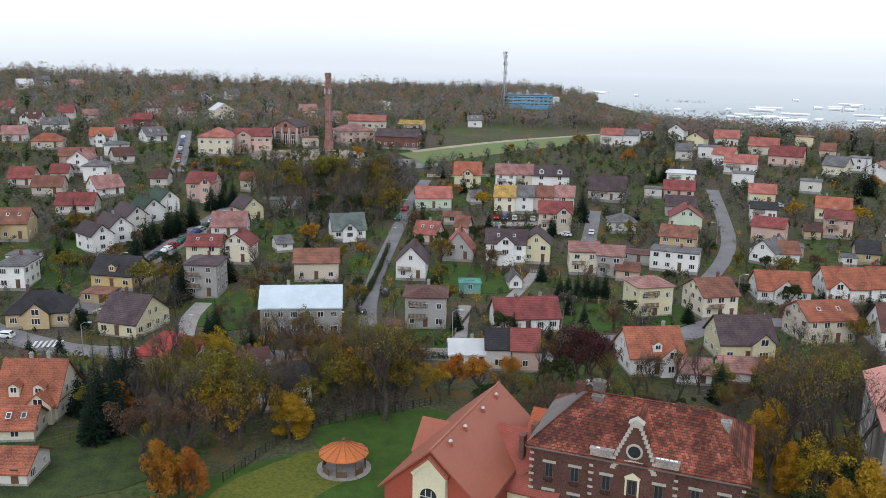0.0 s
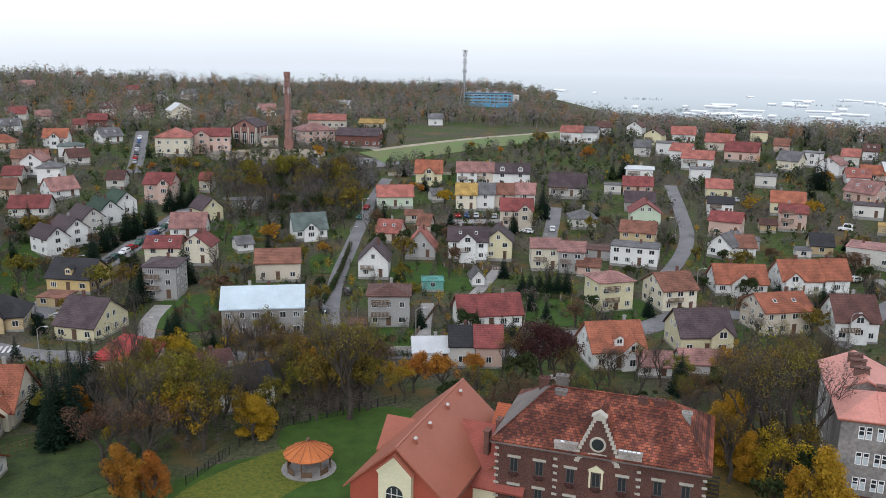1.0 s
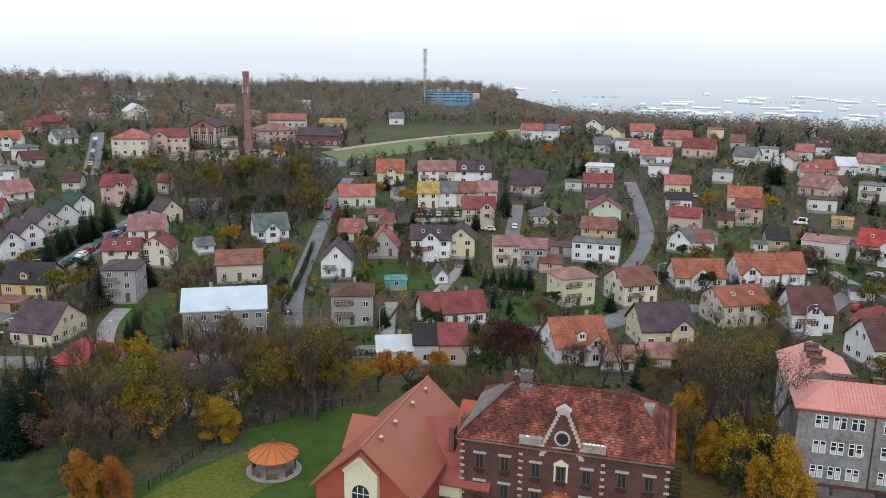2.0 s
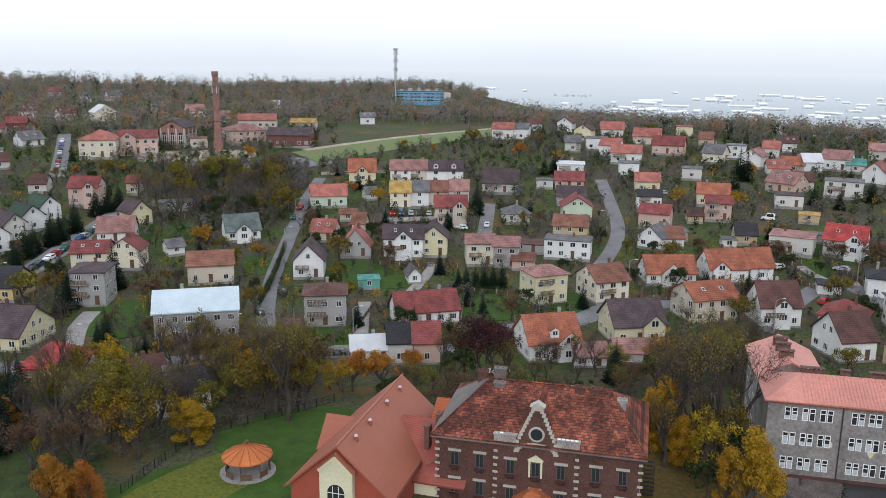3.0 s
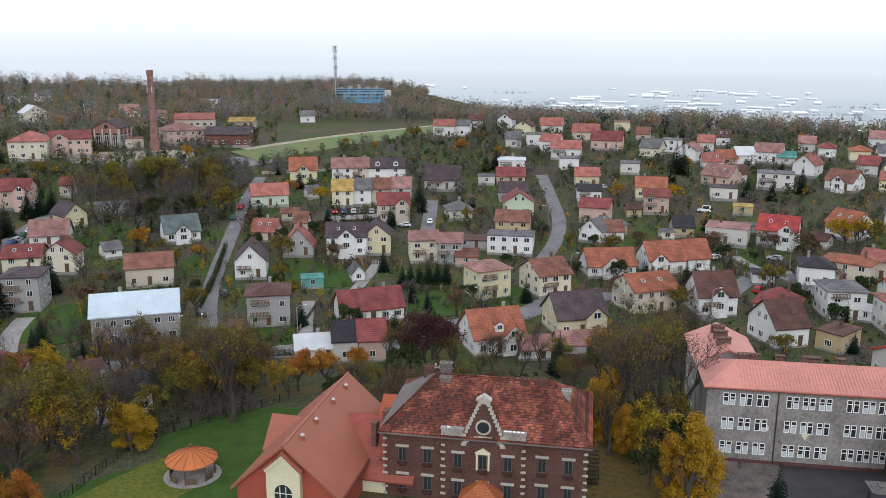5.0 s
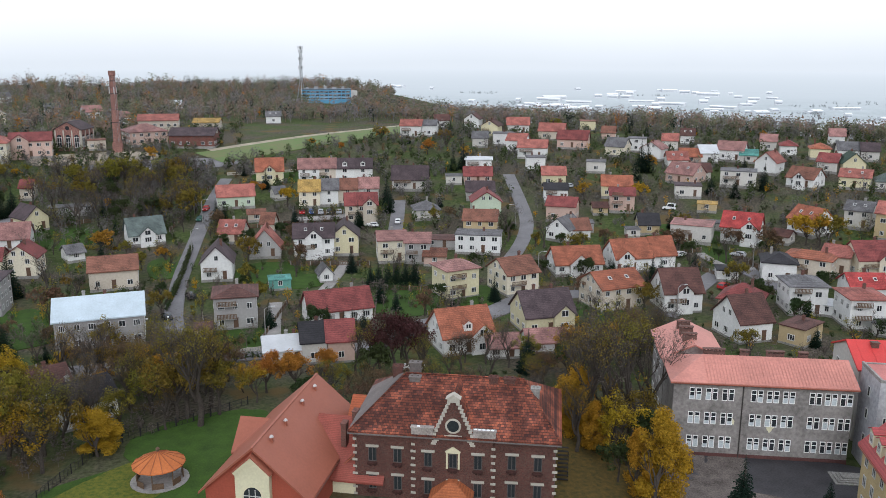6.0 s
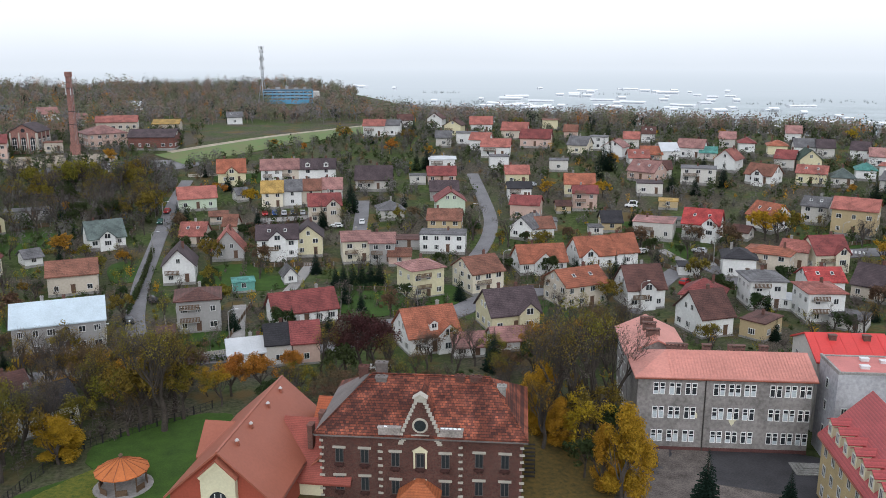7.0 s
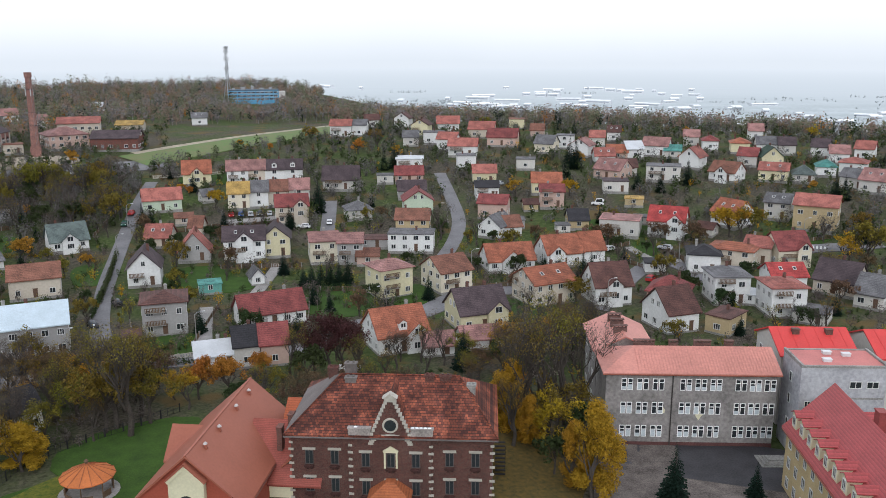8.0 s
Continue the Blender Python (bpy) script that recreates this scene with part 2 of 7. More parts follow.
def roof_bm(kind, w, d, h, rh, over=0.5, th=0.22):
    """A roof slab of real thickness over a w x d plan at eaves height h."""
    bm = bmesh.new()
    if kind in ("x", "y"):
        a, b = (d, w) if kind == "x" else (w, d)
        s = rh / (a / 2)
        e = a / 2 + over
        zo = h - over * s
        L = b / 2 + over * 0.8
        prof = [(-e, zo), (0, h + rh), (e, zo), (e, zo + th * 1.2), (0, h + rh + th * 1.2), (-e, zo + th * 1.2)]
        ends = []
        for q in (-L, L):
            ends.append([bm.verts.new((q, p, z) if kind == "x" else (p, q, z)) for p, z in prof])
        A, B = ends
        for k in range(6):
            bm.faces.new((A[k], A[(k + 1) % 6], B[(k + 1) % 6], B[k]))
        for E in (A, B[::-1]):
            bm.faces.new((E[0], E[1], E[4], E[5]))
            bm.faces.new((E[1], E[2], E[3], E[4]))
    else:
        X, Y = w / 2 + over, d / 2 + over
        lo = min(w, d) / 2
        rx, ry = max(0.15, w / 2 - lo * 0.92), max(0.15, d / 2 - lo * 0.92)
        zo = h - 0.1
        pts = [(-X, -Y, zo), (X, -Y, zo), (X, Y, zo), (-X, Y, zo), (-X, -Y, zo + th), (X, -Y, zo + th), (X, Y, zo + th), (-X, Y, zo + th)]
        if w >= d:
            pts += [(-rx, 0, h + rh), (rx, 0, h + rh)]
            f = [(4, 5, 9, 8), (5, 6, 9), (6, 7, 8, 9), (7, 4, 8)]
        else:
            pts += [(0, -ry, h + rh), (0, ry, h + rh)]
            f = [(4, 5, 8), (5, 6, 9, 8), (6, 7, 9), (7, 4, 8, 9)]
        solid(bm, pts, f + [(3, 2, 1, 0), (0, 1, 5, 4), (1, 2, 6, 5), (2, 3, 7, 6), (3, 0, 4, 7)])
    return bm


def wall_bm(kind, w, d, h, rh):
    bm = bmesh.new()
    X, Y = w / 2, d / 2
    base = [(-X, -Y, -1.5), (X, -Y, -1.5), (X, Y, -1.5), (-X, Y, -1.5), (-X, -Y, h), (X, -Y, h), (X, Y, h), (-X, Y, h)]
    if kind == "x":
        solid(bm, base + [(-X, 0, h + rh), (X, 0, h + rh)],
              [(3, 2, 1, 0), (0, 1, 5, 4), (2, 3, 7, 6), (1, 2, 6, 9, 5), (3, 0, 4, 8, 7), (4, 5, 9, 8), (6, 7, 8, 9)])
    elif kind == "y":
        solid(bm, base + [(0, -Y, h + rh), (0, Y, h + rh)],
              [(3, 2, 1, 0), (1, 2, 6, 5), (3, 0, 4, 7), (0, 1, 5, 8, 4), (2, 3, 7, 9, 6), (5, 6, 9, 8), (7, 4, 8, 9)])
    else:
        solid(bm, base, [(3, 2, 1, 0), (0, 1, 5, 4), (1, 2, 6, 5), (2, 3, 7, 6), (3, 0, 4, 7), (4, 5, 6, 7)])
    return bm


NAMES = {"red": "dark red tile", "bright": "bright red sheet", "orange": "orange clay tile", "coral": "coral red tile", "brown": "brown tile",
         "pink": "faded pink", "dark": "near-black", "plum": "plum brown", "yellow": "yellow", "white": "white tin", "silver": "pale silver tin",
         "green": "dark green", "grey": "grey", "rust": "rusty old tile", "teal": "teal", "sage": "grey-green"}


def house(x, y, yaw, w, d, h, kind, rh, roofc, wallc, dormers=0, balcony=0, front=0, gable=0, chimneys=1, name="house", far=0):
    """A detached house: walls, roof, chimneys, windows, door, and where asked for dormers, balconies and a cross gable."""
    rnd = random.Random(int(x * 13 + y * 7))
    storeys = max(1, int((h + 0.4) / 2.8))
    shape = {"x": "gabled", "y": "gable-fronted", "hip": "hipped", "flat": "flat-roofed"}[kind]
    ob = tagged(new(name), f"{shape} {wallc} {name.replace('_', ' ')} with a {NAMES[roofc]} roof", name.split("_")[-1], "houses of the town")
    ob.matrix_world = pose(x, y, gz(x, y), 0, 0, yaw)
    W, R = wall_mat(wallc), roof_mat(roofc)
    part("wall", wall_bm(kind, w, d, h, rh), W, ob)
    roof = part("roof", roof_bm(kind, w, d, h, rh if kind != "flat" else 0.35, 0.25 if kind == "flat" else 0.55), R, ob)
    # plinth
    bm = bmesh.new()
    box(bm, 0, 0, -1.5, w + 0.12, d + 0.12, 1.95)
    part("plinth", bm, CONCRETE, ob)
    # chimneys
    for k in range(chimneys):
        cx, cy = (rnd.uniform(-0.3, 0.3) * w, rnd.uniform(0.02, 0.15) * d) if kind != "y" else (rnd.uniform(0.03, 0.15) * w, rnd.uniform(-0.3, 0.3) * d)
        ch = part("chimney", _chimney(h + (rh if kind != "flat" else 0) * 0.45, h + rh + 0.8), BRICKC if rnd.random() < 0.7 else CONCRETE, ob, m=pose(cx, cy, 0))
    # windows on the front, the ends and the back
    step = (2.6, 3.0, 3.9)[far]
    sides = [(w, d / 2, 0), (d, w / 2, 90), (d, w / 2, -90)]
    for si, (L, off, a) in enumerate(sides):
        n = max(1, int((L - 0.8) / step))
        if far and si:
            t = radians(yaw + a)
            if x * math.sin(t) - y * math.cos(t) > 0:
                continue
            n = min(n, 3 - far)
        for s in range(storeys):
            z = 1.15 + s * (h - 0.3) / storeys
            if z + 1.3 > h:
                z = h - 1.5
            for k in range(n):
                px = (k + 0.5) * L / n - L / 2
                if s == 0 and si == 0 and k == n // 2 and n > 1:
                    add_door(ob, pose(0, 0, 0, 0, 0, a) @ pose(px, -off, 0.45))
                    continue
                add_window(ob, pose(0, 0, 0, 0, 0, a) @ pose(px, -off, z), rnd.choice((1.1, 1.3, 1.5)), 1.3, rnd.choice((2, 2, 3)))
        is_gable = (kind == "x" and si > 0) or (kind == "y" and si == 0)
        if is_gable and rh > 2.2:
            for px in ((0,) if L < 8 else (-1.1, 1.1)):
                add_window(ob, pose(0, 0, 0, 0, 0, a) @ pose(px, -off, h + 0.5), 1.0, 1.3)
    # a cross gable towards the front
    if gable:
        gw, gd = w * 0.42, d * 0.5 + 1.0
        gx = (gable - 2) * w * 0.25
        grh = min(rh * 0.85, gw * 0.45)
        m = pose(gx, -gd / 2, 0)
        part("gable_wall", wall_bm("y", gw, gd, h + 0.1, grh), W, ob, m=m)
        part("gable_roof", roof_bm("y", gw, gd, h + 0.1, grh, 0.4), R, ob, m=m)
        add_window(ob, m @ pose(0, -gd / 2, h - 0.2), 1.6, 1.4)
        add_window(ob, m @ pose(0, -gd / 2, h - 2.9 if h > 4 else 1.0), 1.8, 1.4, 3)
    # dormers
    for k in range(dormers):
        dx = ((k + 0.5) / dormers - 0.5) * w * 0.8
        if kind == "x":
            dep = d * 0.3
            m = pose(dx, -d * 0.30, h + rh * 0.25)
            part("dormer", wall_bm("y", 1.7, dep, 1.1, 0.6), W, ob, m=m)
            part("dormer_roof", roof_bm("y", 1.7, dep, 1.1, 0.6, 0.2, 0.12), R, ob, m=m)
            add_window(ob, m @ pose(0, -dep / 2, 0.1), 1.1, 1.0)
    for k in range(balcony):
        add_balcony(ob, pose(-w * 0.2, -d / 2, 2.75 + 2.8 * k), w * 0.45)
    if kind == "x" and dormers == 0 and rnd.random() < 0.16 and rh > 2:
        s = math.degrees(math.atan2(rh, d / 2))
        for dx in (-w * 0.2, w * 0.2):
            add_window(ob, pose(dx, -d * 0.25 - 0.15, h + rh * 0.5 + 0.32, s - 90, 0, 0) @ pose(0, 0, -0.5), 0.8, 1.1, 1)
    return ob


def _chimney(z0, z1):
    bm = bmesh.new()
    box(bm, 0, 0, z0, 0.6, 0.45, z1 - z0)
    box(bm, 0, 0, z1, 0.75, 0.6, 0.12)
    box(bm, -0.13, 0, z1 + 0.12, 0.2, 0.2, 0.2)
    box(bm, 0.15, 0, z1 + 0.12, 0.2, 0.2, 0.2)
    return bm


def add_balcony(ob, m, w):
    bm = bmesh.new()
    box(bm, 0, -0.6, -0.15, w, 1.2, 0.15)
    slab = part("balcony", bm, CONCRETE, ob, m=m)
    bm = bmesh.new()
    n = 2 * int(w / 0.3) + 2
    plate(bm, [-w / 2 + w * k / (n - 1) for k in range(n)], [0.0, 0.1, 0.92, 1.04], -1.19, -1.12)
    part("railing", bm, WOOD, slab)


# ---- ground ----
def ground_material():
    m = bpy.data.materials.new("autumn_ground")
    m.use_nodes = True
    n, l = m.node_tree.nodes, m.node_tree.links
    b = n["Principled BSDF"]
    b.inputs["Roughness"].default_value = 0.95
    b.inputs["Specular IOR Level"].default_value = 0.1
    co = n.new("ShaderNodeTexCoord")

    def noise_at(scale, detail):
        t = n.new("ShaderNodeTexNoise")
        t.inputs["Scale"].default_value = scale
        t.inputs["Detail"].default_value = detail
        l.new(co.outputs["Object"], t.inputs["Vector"])
        return t.outputs["Fac"]

    def mixed(fac, a, c):
        x = n.new("ShaderNodeMix")
        x.data_type = "RGBA"
        for k, v in ((6, a), (7, c)):
            if isinstance(v, tuple):
                x.inputs[k].default_value = (*v, 1)
            else:
                l.new(v, x.inputs[k])
        l.new(fac, x.inputs[0])
        return x.outputs[2]

    def cut(fac, lo, hi):
        r = n.new("ShaderNodeMapRange")
        r.inputs[1].default_value, r.inputs[2].default_value = lo, hi
        l.new(fac, r.inputs[0])
        return r.outputs[0]

    grass = mixed(cut(noise_at(0.9, 6), 0.35, 0.65), (0.034, 0.052, 0.015), (0.078, 0.1, 0.034))
    soil = mixed(cut(noise_at(1.7, 6), 0.35, 0.65), (0.04, 0.036, 0.027), (0.115, 0.1, 0.075))
    base = mixed(cut(noise_at(0.05, 8), 0.41, 0.6), grass, soil)
    litter = mixed(cut(noise_at(0.11, 9), 0.56, 0.66), base, (0.11, 0.08, 0.034))
    l.new(litter, b.inputs["Base Color"])
    bp = n.new("ShaderNodeBump")
    bp.inputs["Strength"].default_value = 0.6
    bp.inputs["Distance"].default_value = 0.3
    l.new(noise_at(2.2, 6), bp.inputs["Height"])
    l.new(bp.outputs[0], b.inputs["Normal"])
    return m


def build_ground():
    radii = [0.0]
    while radii[-1] < 1500:
        radii.append(radii[-1] + 4 + radii[-1] * 0.012)
    radii.append(4600.0)
    N = 240
    verts, faces = [(0, 0, gz(0, 0.01))], []
    for r in radii[1:]:
        for k in range(N):
            a = k * math.tau / N
            x, y = r * math.sin(a), r * math.cos(a)
            verts.append((x, y, gz(x, y)))
    for k in range(N):
        faces.append((0, 1 + (k + 1) % N, 1 + k))
    for i in range(len(radii) - 2):
        o, p = 1 + i * N, 1 + (i + 1) * N
        for k in range(N):
            faces.append((o + k, o + (k + 1) % N, p + (k + 1) % N, p + k))
    me = bpy.data.meshes.new("ground")
    me.from_pydata(verts, [], faces)
    me.materials.append(ground_material())
    me.polygons.foreach_set("use_smooth", [True] * len(me.polygons))
    return tagged(new("ground", me), "rolling autumn ground of grass, bare soil and fallen leaves", "ground", kind="structure")


build_ground()

def mist_material():
    """Valley floor, haze painted in: pale base blending into paler emission far out."""
    m = mat("haze_painted_valley_floor", (0.47, 0.51, 0.52), 1.0, scale=0.03, amount=0.06, second=(0.27, 0.31, 0.31))
    n, l = m.node_tree.nodes, m.node_tree.links
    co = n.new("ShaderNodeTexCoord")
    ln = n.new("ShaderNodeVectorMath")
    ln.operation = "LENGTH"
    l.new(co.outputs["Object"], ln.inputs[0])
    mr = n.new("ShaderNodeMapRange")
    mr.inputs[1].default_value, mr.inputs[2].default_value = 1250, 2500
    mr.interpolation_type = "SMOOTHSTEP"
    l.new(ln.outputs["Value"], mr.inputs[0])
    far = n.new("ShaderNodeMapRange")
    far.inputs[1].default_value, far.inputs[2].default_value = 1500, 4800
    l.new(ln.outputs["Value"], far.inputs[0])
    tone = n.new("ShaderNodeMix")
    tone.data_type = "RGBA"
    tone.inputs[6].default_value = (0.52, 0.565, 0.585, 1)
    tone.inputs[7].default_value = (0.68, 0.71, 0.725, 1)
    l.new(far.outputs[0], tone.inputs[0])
    # The far mist is an added emission, paling with distance to meet the sky.
    haze_glow = n.new("ShaderNodeEmission")
    l.new(tone.outputs[2], haze_glow.inputs[0])
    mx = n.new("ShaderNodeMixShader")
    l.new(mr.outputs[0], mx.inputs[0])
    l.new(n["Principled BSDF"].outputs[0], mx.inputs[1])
    l.new(haze_glow.outputs[0], mx.inputs[2])
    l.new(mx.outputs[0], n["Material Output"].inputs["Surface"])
    return m


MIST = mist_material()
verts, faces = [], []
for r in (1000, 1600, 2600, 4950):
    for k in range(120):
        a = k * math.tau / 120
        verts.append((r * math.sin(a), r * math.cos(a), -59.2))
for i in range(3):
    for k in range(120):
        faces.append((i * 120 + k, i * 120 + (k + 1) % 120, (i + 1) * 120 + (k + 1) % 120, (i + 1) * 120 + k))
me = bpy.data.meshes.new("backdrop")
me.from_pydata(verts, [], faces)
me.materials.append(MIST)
tagged(new("backdrop", me), "valley floor backdrop, haze painted in and glowing towards the horizon", "backdrop", kind="structure")

ASPHALT = mat("worn_asphalt", (0.185, 0.18, 0.185), 0.85, scale=0.6, amount=0.22)
PAVING = mat("concrete_paving", (0.3, 0.285, 0.27), 0.9, scale=0.8, amount=0.25)
LAWN = mat("mown_lawn", (0.046, 0.094, 0.010), 0.95, scale=1.3, amount=0.25, second=(0.022, 0.048, 0.006), bump=0.4)
MEADOW = mat("pale_meadow", (0.10, 0.175, 0.05), 0.95, scale=0.3, amount=0.3, second=(0.15, 0.145, 0.07), bump=0.3)
LITTER = mat("leaf_strewn_grass", (0.15, 0.135, 0.016), 0.95, scale=5.0, amount=0.3, second=(0.028, 0.064, 0.008), bump=0.4)
LEAFBED = mat("leaf_covered_ground", (0.15, 0.095, 0.02), 0.95, scale=4.0, amount=0.3, second=(0.034, 0.036, 0.014), bump=0.4)
ROUGH = mat("rough_grass", (0.05, 0.075, 0.016), 0.95, scale=1.1, amount=0.3, second=(0.018, 0.026, 0.010), bump=0.5)
WETYARD = mat("wet_dark_asphalt", (0.055, 0.053, 0.058), 0.5, scale=0.9, amount=0.35)
SLABS = mat("cracked_slabs", (0.16, 0.135, 0.12), 0.9, scale=1.1, amount=0.4)
GRAVEL = mat("gravel_yard", (0.36, 0.31, 0.24), 0.95, scale=0.6, amount=0.25, bump=0.3)
LANES = []
LAYER = [0.0]


def ribbon(name, pts, width, material, label, lift=0.06, kerb=False, keep=True):
    """A road or path draped on the ground along a line of points."""
    P = [Vector((x, y, 0)) for x, y in pts]
    LAYER[0] += 0.006
    lift += 0.12 + LAYER[0]
    dense = []
    for a, b, c, d in zip([P[0]] + P[:-2], P[:-1], P[1:], P[2:] + [P[-1]]):
        n = max(2, int((c - b).length / 4))
        for k in range(n):
            t = k / n
            dense.append(0.5 * ((2 * b) + (c - a) * t + (2 * a - 5 * b + 4 * c - d) * t * t + (3 * b - a - 3 * c + d) * t ** 3))
    dense.append(P[-1])
    if keep:
        LANES.append((dense, width))
    rows = []
    bm = bmesh.new()
    for i, p in enumerate(dense):
        t = (dense[min(i + 1, len(dense) - 1)] - dense[max(i - 1, 0)]).normalized()
        s = Vector((t.y, -t.x, 0))
        row = []
        for u in (-0.5, -0.17, 0.17, 0.5):
            q = p + s * width * u
            row.append(bm.verts.new((q.x, q.y, gz(q.x, q.y) + lift + 0.05 * (1 - abs(u) * 2))))
        low = []
        for u in (-0.5, 0.5):
            q = p + s * width * u
            low.append(bm.verts.new((q.x, q.y, gz(q.x, q.y) - 0.3)))
        rows.append((row, low))
    for (a, la), (b, lb) in zip(rows, rows[1:]):
        for k in range(3):
            bm.faces.new((a[k], a[k + 1], b[k + 1], b[k]))
        bm.faces.new((la[0], a[0], b[0], lb[0]))
        bm.faces.new((a[3], la[1], lb[1], b[3]))
    ob = part(name, bm, material, None)
    tagged(ob, label, name.split("_")[0], kind="structure")
    return dense


def patch(name, cx, cy, rx, ry, yaw, material, label, lift=0.05, square=False):
    """A lawn, field or yard draped on the ground: an oval or a rounded rectangle."""
    LAYER[0] += 0.006
    lift += LAYER[0] - 0.05
    bm = bmesh.new()
    N, M = 40, 6
    m = pose(cx, cy, 0, 0, 0, yaw)
    rnd = random.Random(int(cx * 3 + cy))
    wob = [1 + (rnd.uniform(-0.05, 0.05) if not square else 0) for _ in range(N)]
    prev = None
    mid = m @ Vector((0, 0, 0))
    c = bm.verts.new((mid.x, mid.y, gz(mid.x, mid.y) + lift))
    for i in range(1, M + 1):
        ring = []
        for k in range(N):
            a = k * math.tau / N
            e = 0.25 if square else 0.8
            px = math.copysign(abs(math.cos(a)) ** e, math.cos(a)) * rx * i / M * wob[k]
            py = math.copysign(abs(math.sin(a)) ** e, math.sin(a)) * ry * i / M * wob[k]
            q = m @ Vector((px, py, 0))
            ring.append(bm.verts.new((q.x, q.y, gz(q.x, q.y) + lift)))
        for k in range(N):
            if prev:
                bm.faces.new((prev[k], prev[(k + 1) % N], ring[(k + 1) % N], ring[k]))
            else:
                bm.faces.new((c, ring[(k + 1) % N], ring[k]))
        prev = ring
    low = [bm.verts.new((v.co.x, v.co.y, v.co.z - 0.5)) for v in prev]
    for k in range(N):
        bm.faces.new((prev[k], low[k], low[(k + 1) % N], prev[(k + 1) % N]))
    return tagged(part(name, bm, material, None), label, name.replace("_", " "), kind="structure")


def zebra(x, y, yaw):
    """A zebra crossing: worn white bars across the street."""
    ob = tagged(new("zebra_crossing"), "worn white zebra crossing on asphalt street", "crossing", kind="structure")
    ob.matrix_world = pose(x, y, gz(x, y) + 0.42, 0, 0, yaw)
    paint = mat("worn_road_paint", (0.6, 0.6, 0.58), 0.8, amount=0.2)
    for k in range(6):
        bm = bmesh.new()
        bmesh.ops.create_cube(bm, size=1, matrix=pose(-2.5 + k, 0, 0) @ Matrix.Diagonal((0.5, 4.0, 0.05, 1)))
        put("bar", mesh_of("bar", bm, paint), ob)
    return ob


# ---- trees ----
BARK = mat("grey_brown_bark", (0.072, 0.06, 0.05), 0.95, amount=0.3, scale=2)
LEAVES = {
    "gold": mat("golden_leaves", (0.50, 0.31, 0.03), 0.8, "leaf", 0.6, 0.25, spread=0.02),
    "orange": mat("orange_leaves", (0.47, 0.225, 0.04), 0.8, "leaf", 0.6, 0.25, spread=0.015),
    "olive": mat("olive_leaves", (0.245, 0.195, 0.036), 0.8, "leaf", 0.6, 0.28, spread=0.03),
    "rust": mat("withered_brown_leaves", (0.19, 0.125, 0.075), 0.85, "leaf", 0.6, 0.28, spread=0.02),
    "green": mat("dull_green_leaves", (0.062, 0.09, 0.034), 0.8, "leaf", 0.6, 0.28, spread=0.03),
    "twig": mat("bare_twigs", (0.155, 0.132, 0.115), 0.95, "leaf", 0.6, 0.2, spread=0.01),
    "wine": mat("wine_red_leaves", (0.10, 0.045, 0.042), 0.8, "leaf", 0.6, 0.28, spread=0.01),
    "spruce": mat("spruce_needles", (0.02, 0.04, 0.026), 0.85, "leaf", 0.6, 0.3, spread=0.02)}


def soft(me, normals):
    """Leaf sprays take the roundness of their clump: normals point out of it."""
    me.polygons.foreach_set("use_smooth", [True] * len(me.polygons))
    me.normals_split_custom_set_from_vertices(normals)


def leaf_mesh(name, blobs, n, size, material, rnd, flat=0.5):
    """A crown of many small leaf sprays spread through a set of ellipsoids (x, y, z, rx, ry, rz)."""
    verts, faces, norms = [], [], []
    total = sum(b[3] * b[4] * b[5] for b in blobs)
    for bx, by, bz, rx, ry, rz in blobs:
        for _ in range(max(4, int(n * rx * ry * rz / total))):
            v = Vector((rnd.gauss(0, 1), rnd.gauss(0, 1), rnd.gauss(0, 1)))
            v = v.normalized() * rnd.random() ** 0.45
            c = Vector((bx + v.x * rx, by + v.y * ry, bz + v.z * rz))
            out = (v + Vector((0, 0, 0.4)) + Vector((rnd.gauss(0, 1), rnd.gauss(0, 1), rnd.gauss(0, 1))) * 0.15).normalized()
            face = (out + Vector((rnd.gauss(0, 1), rnd.gauss(0, 1), rnd.gauss(0, 1))) * flat).normalized()
            a = face.cross(Vector((rnd.gauss(0, 1), rnd.gauss(0, 1), rnd.gauss(0, 1)))).normalized()
            b = face.cross(a)
            s = size * rnd.uniform(0.6, 1.3)
            k = len(verts)
            up = a.cross(b) * s * 0.25
            verts += [c - a * s - b * s * 0.1, c - b * s * 0.55 + up, c + a * s, c + b * s * 0.55 + up]
            faces += [(k, k + 1, k + 2), (k, k + 2, k + 3)]
            norms += [tuple(out)] * 4
    me = bpy.data.meshes.new(name)
    me.from_pydata([tuple(v) for v in verts], [], faces)
    me.materials.append(material)
    soft(me, norms)
    return me


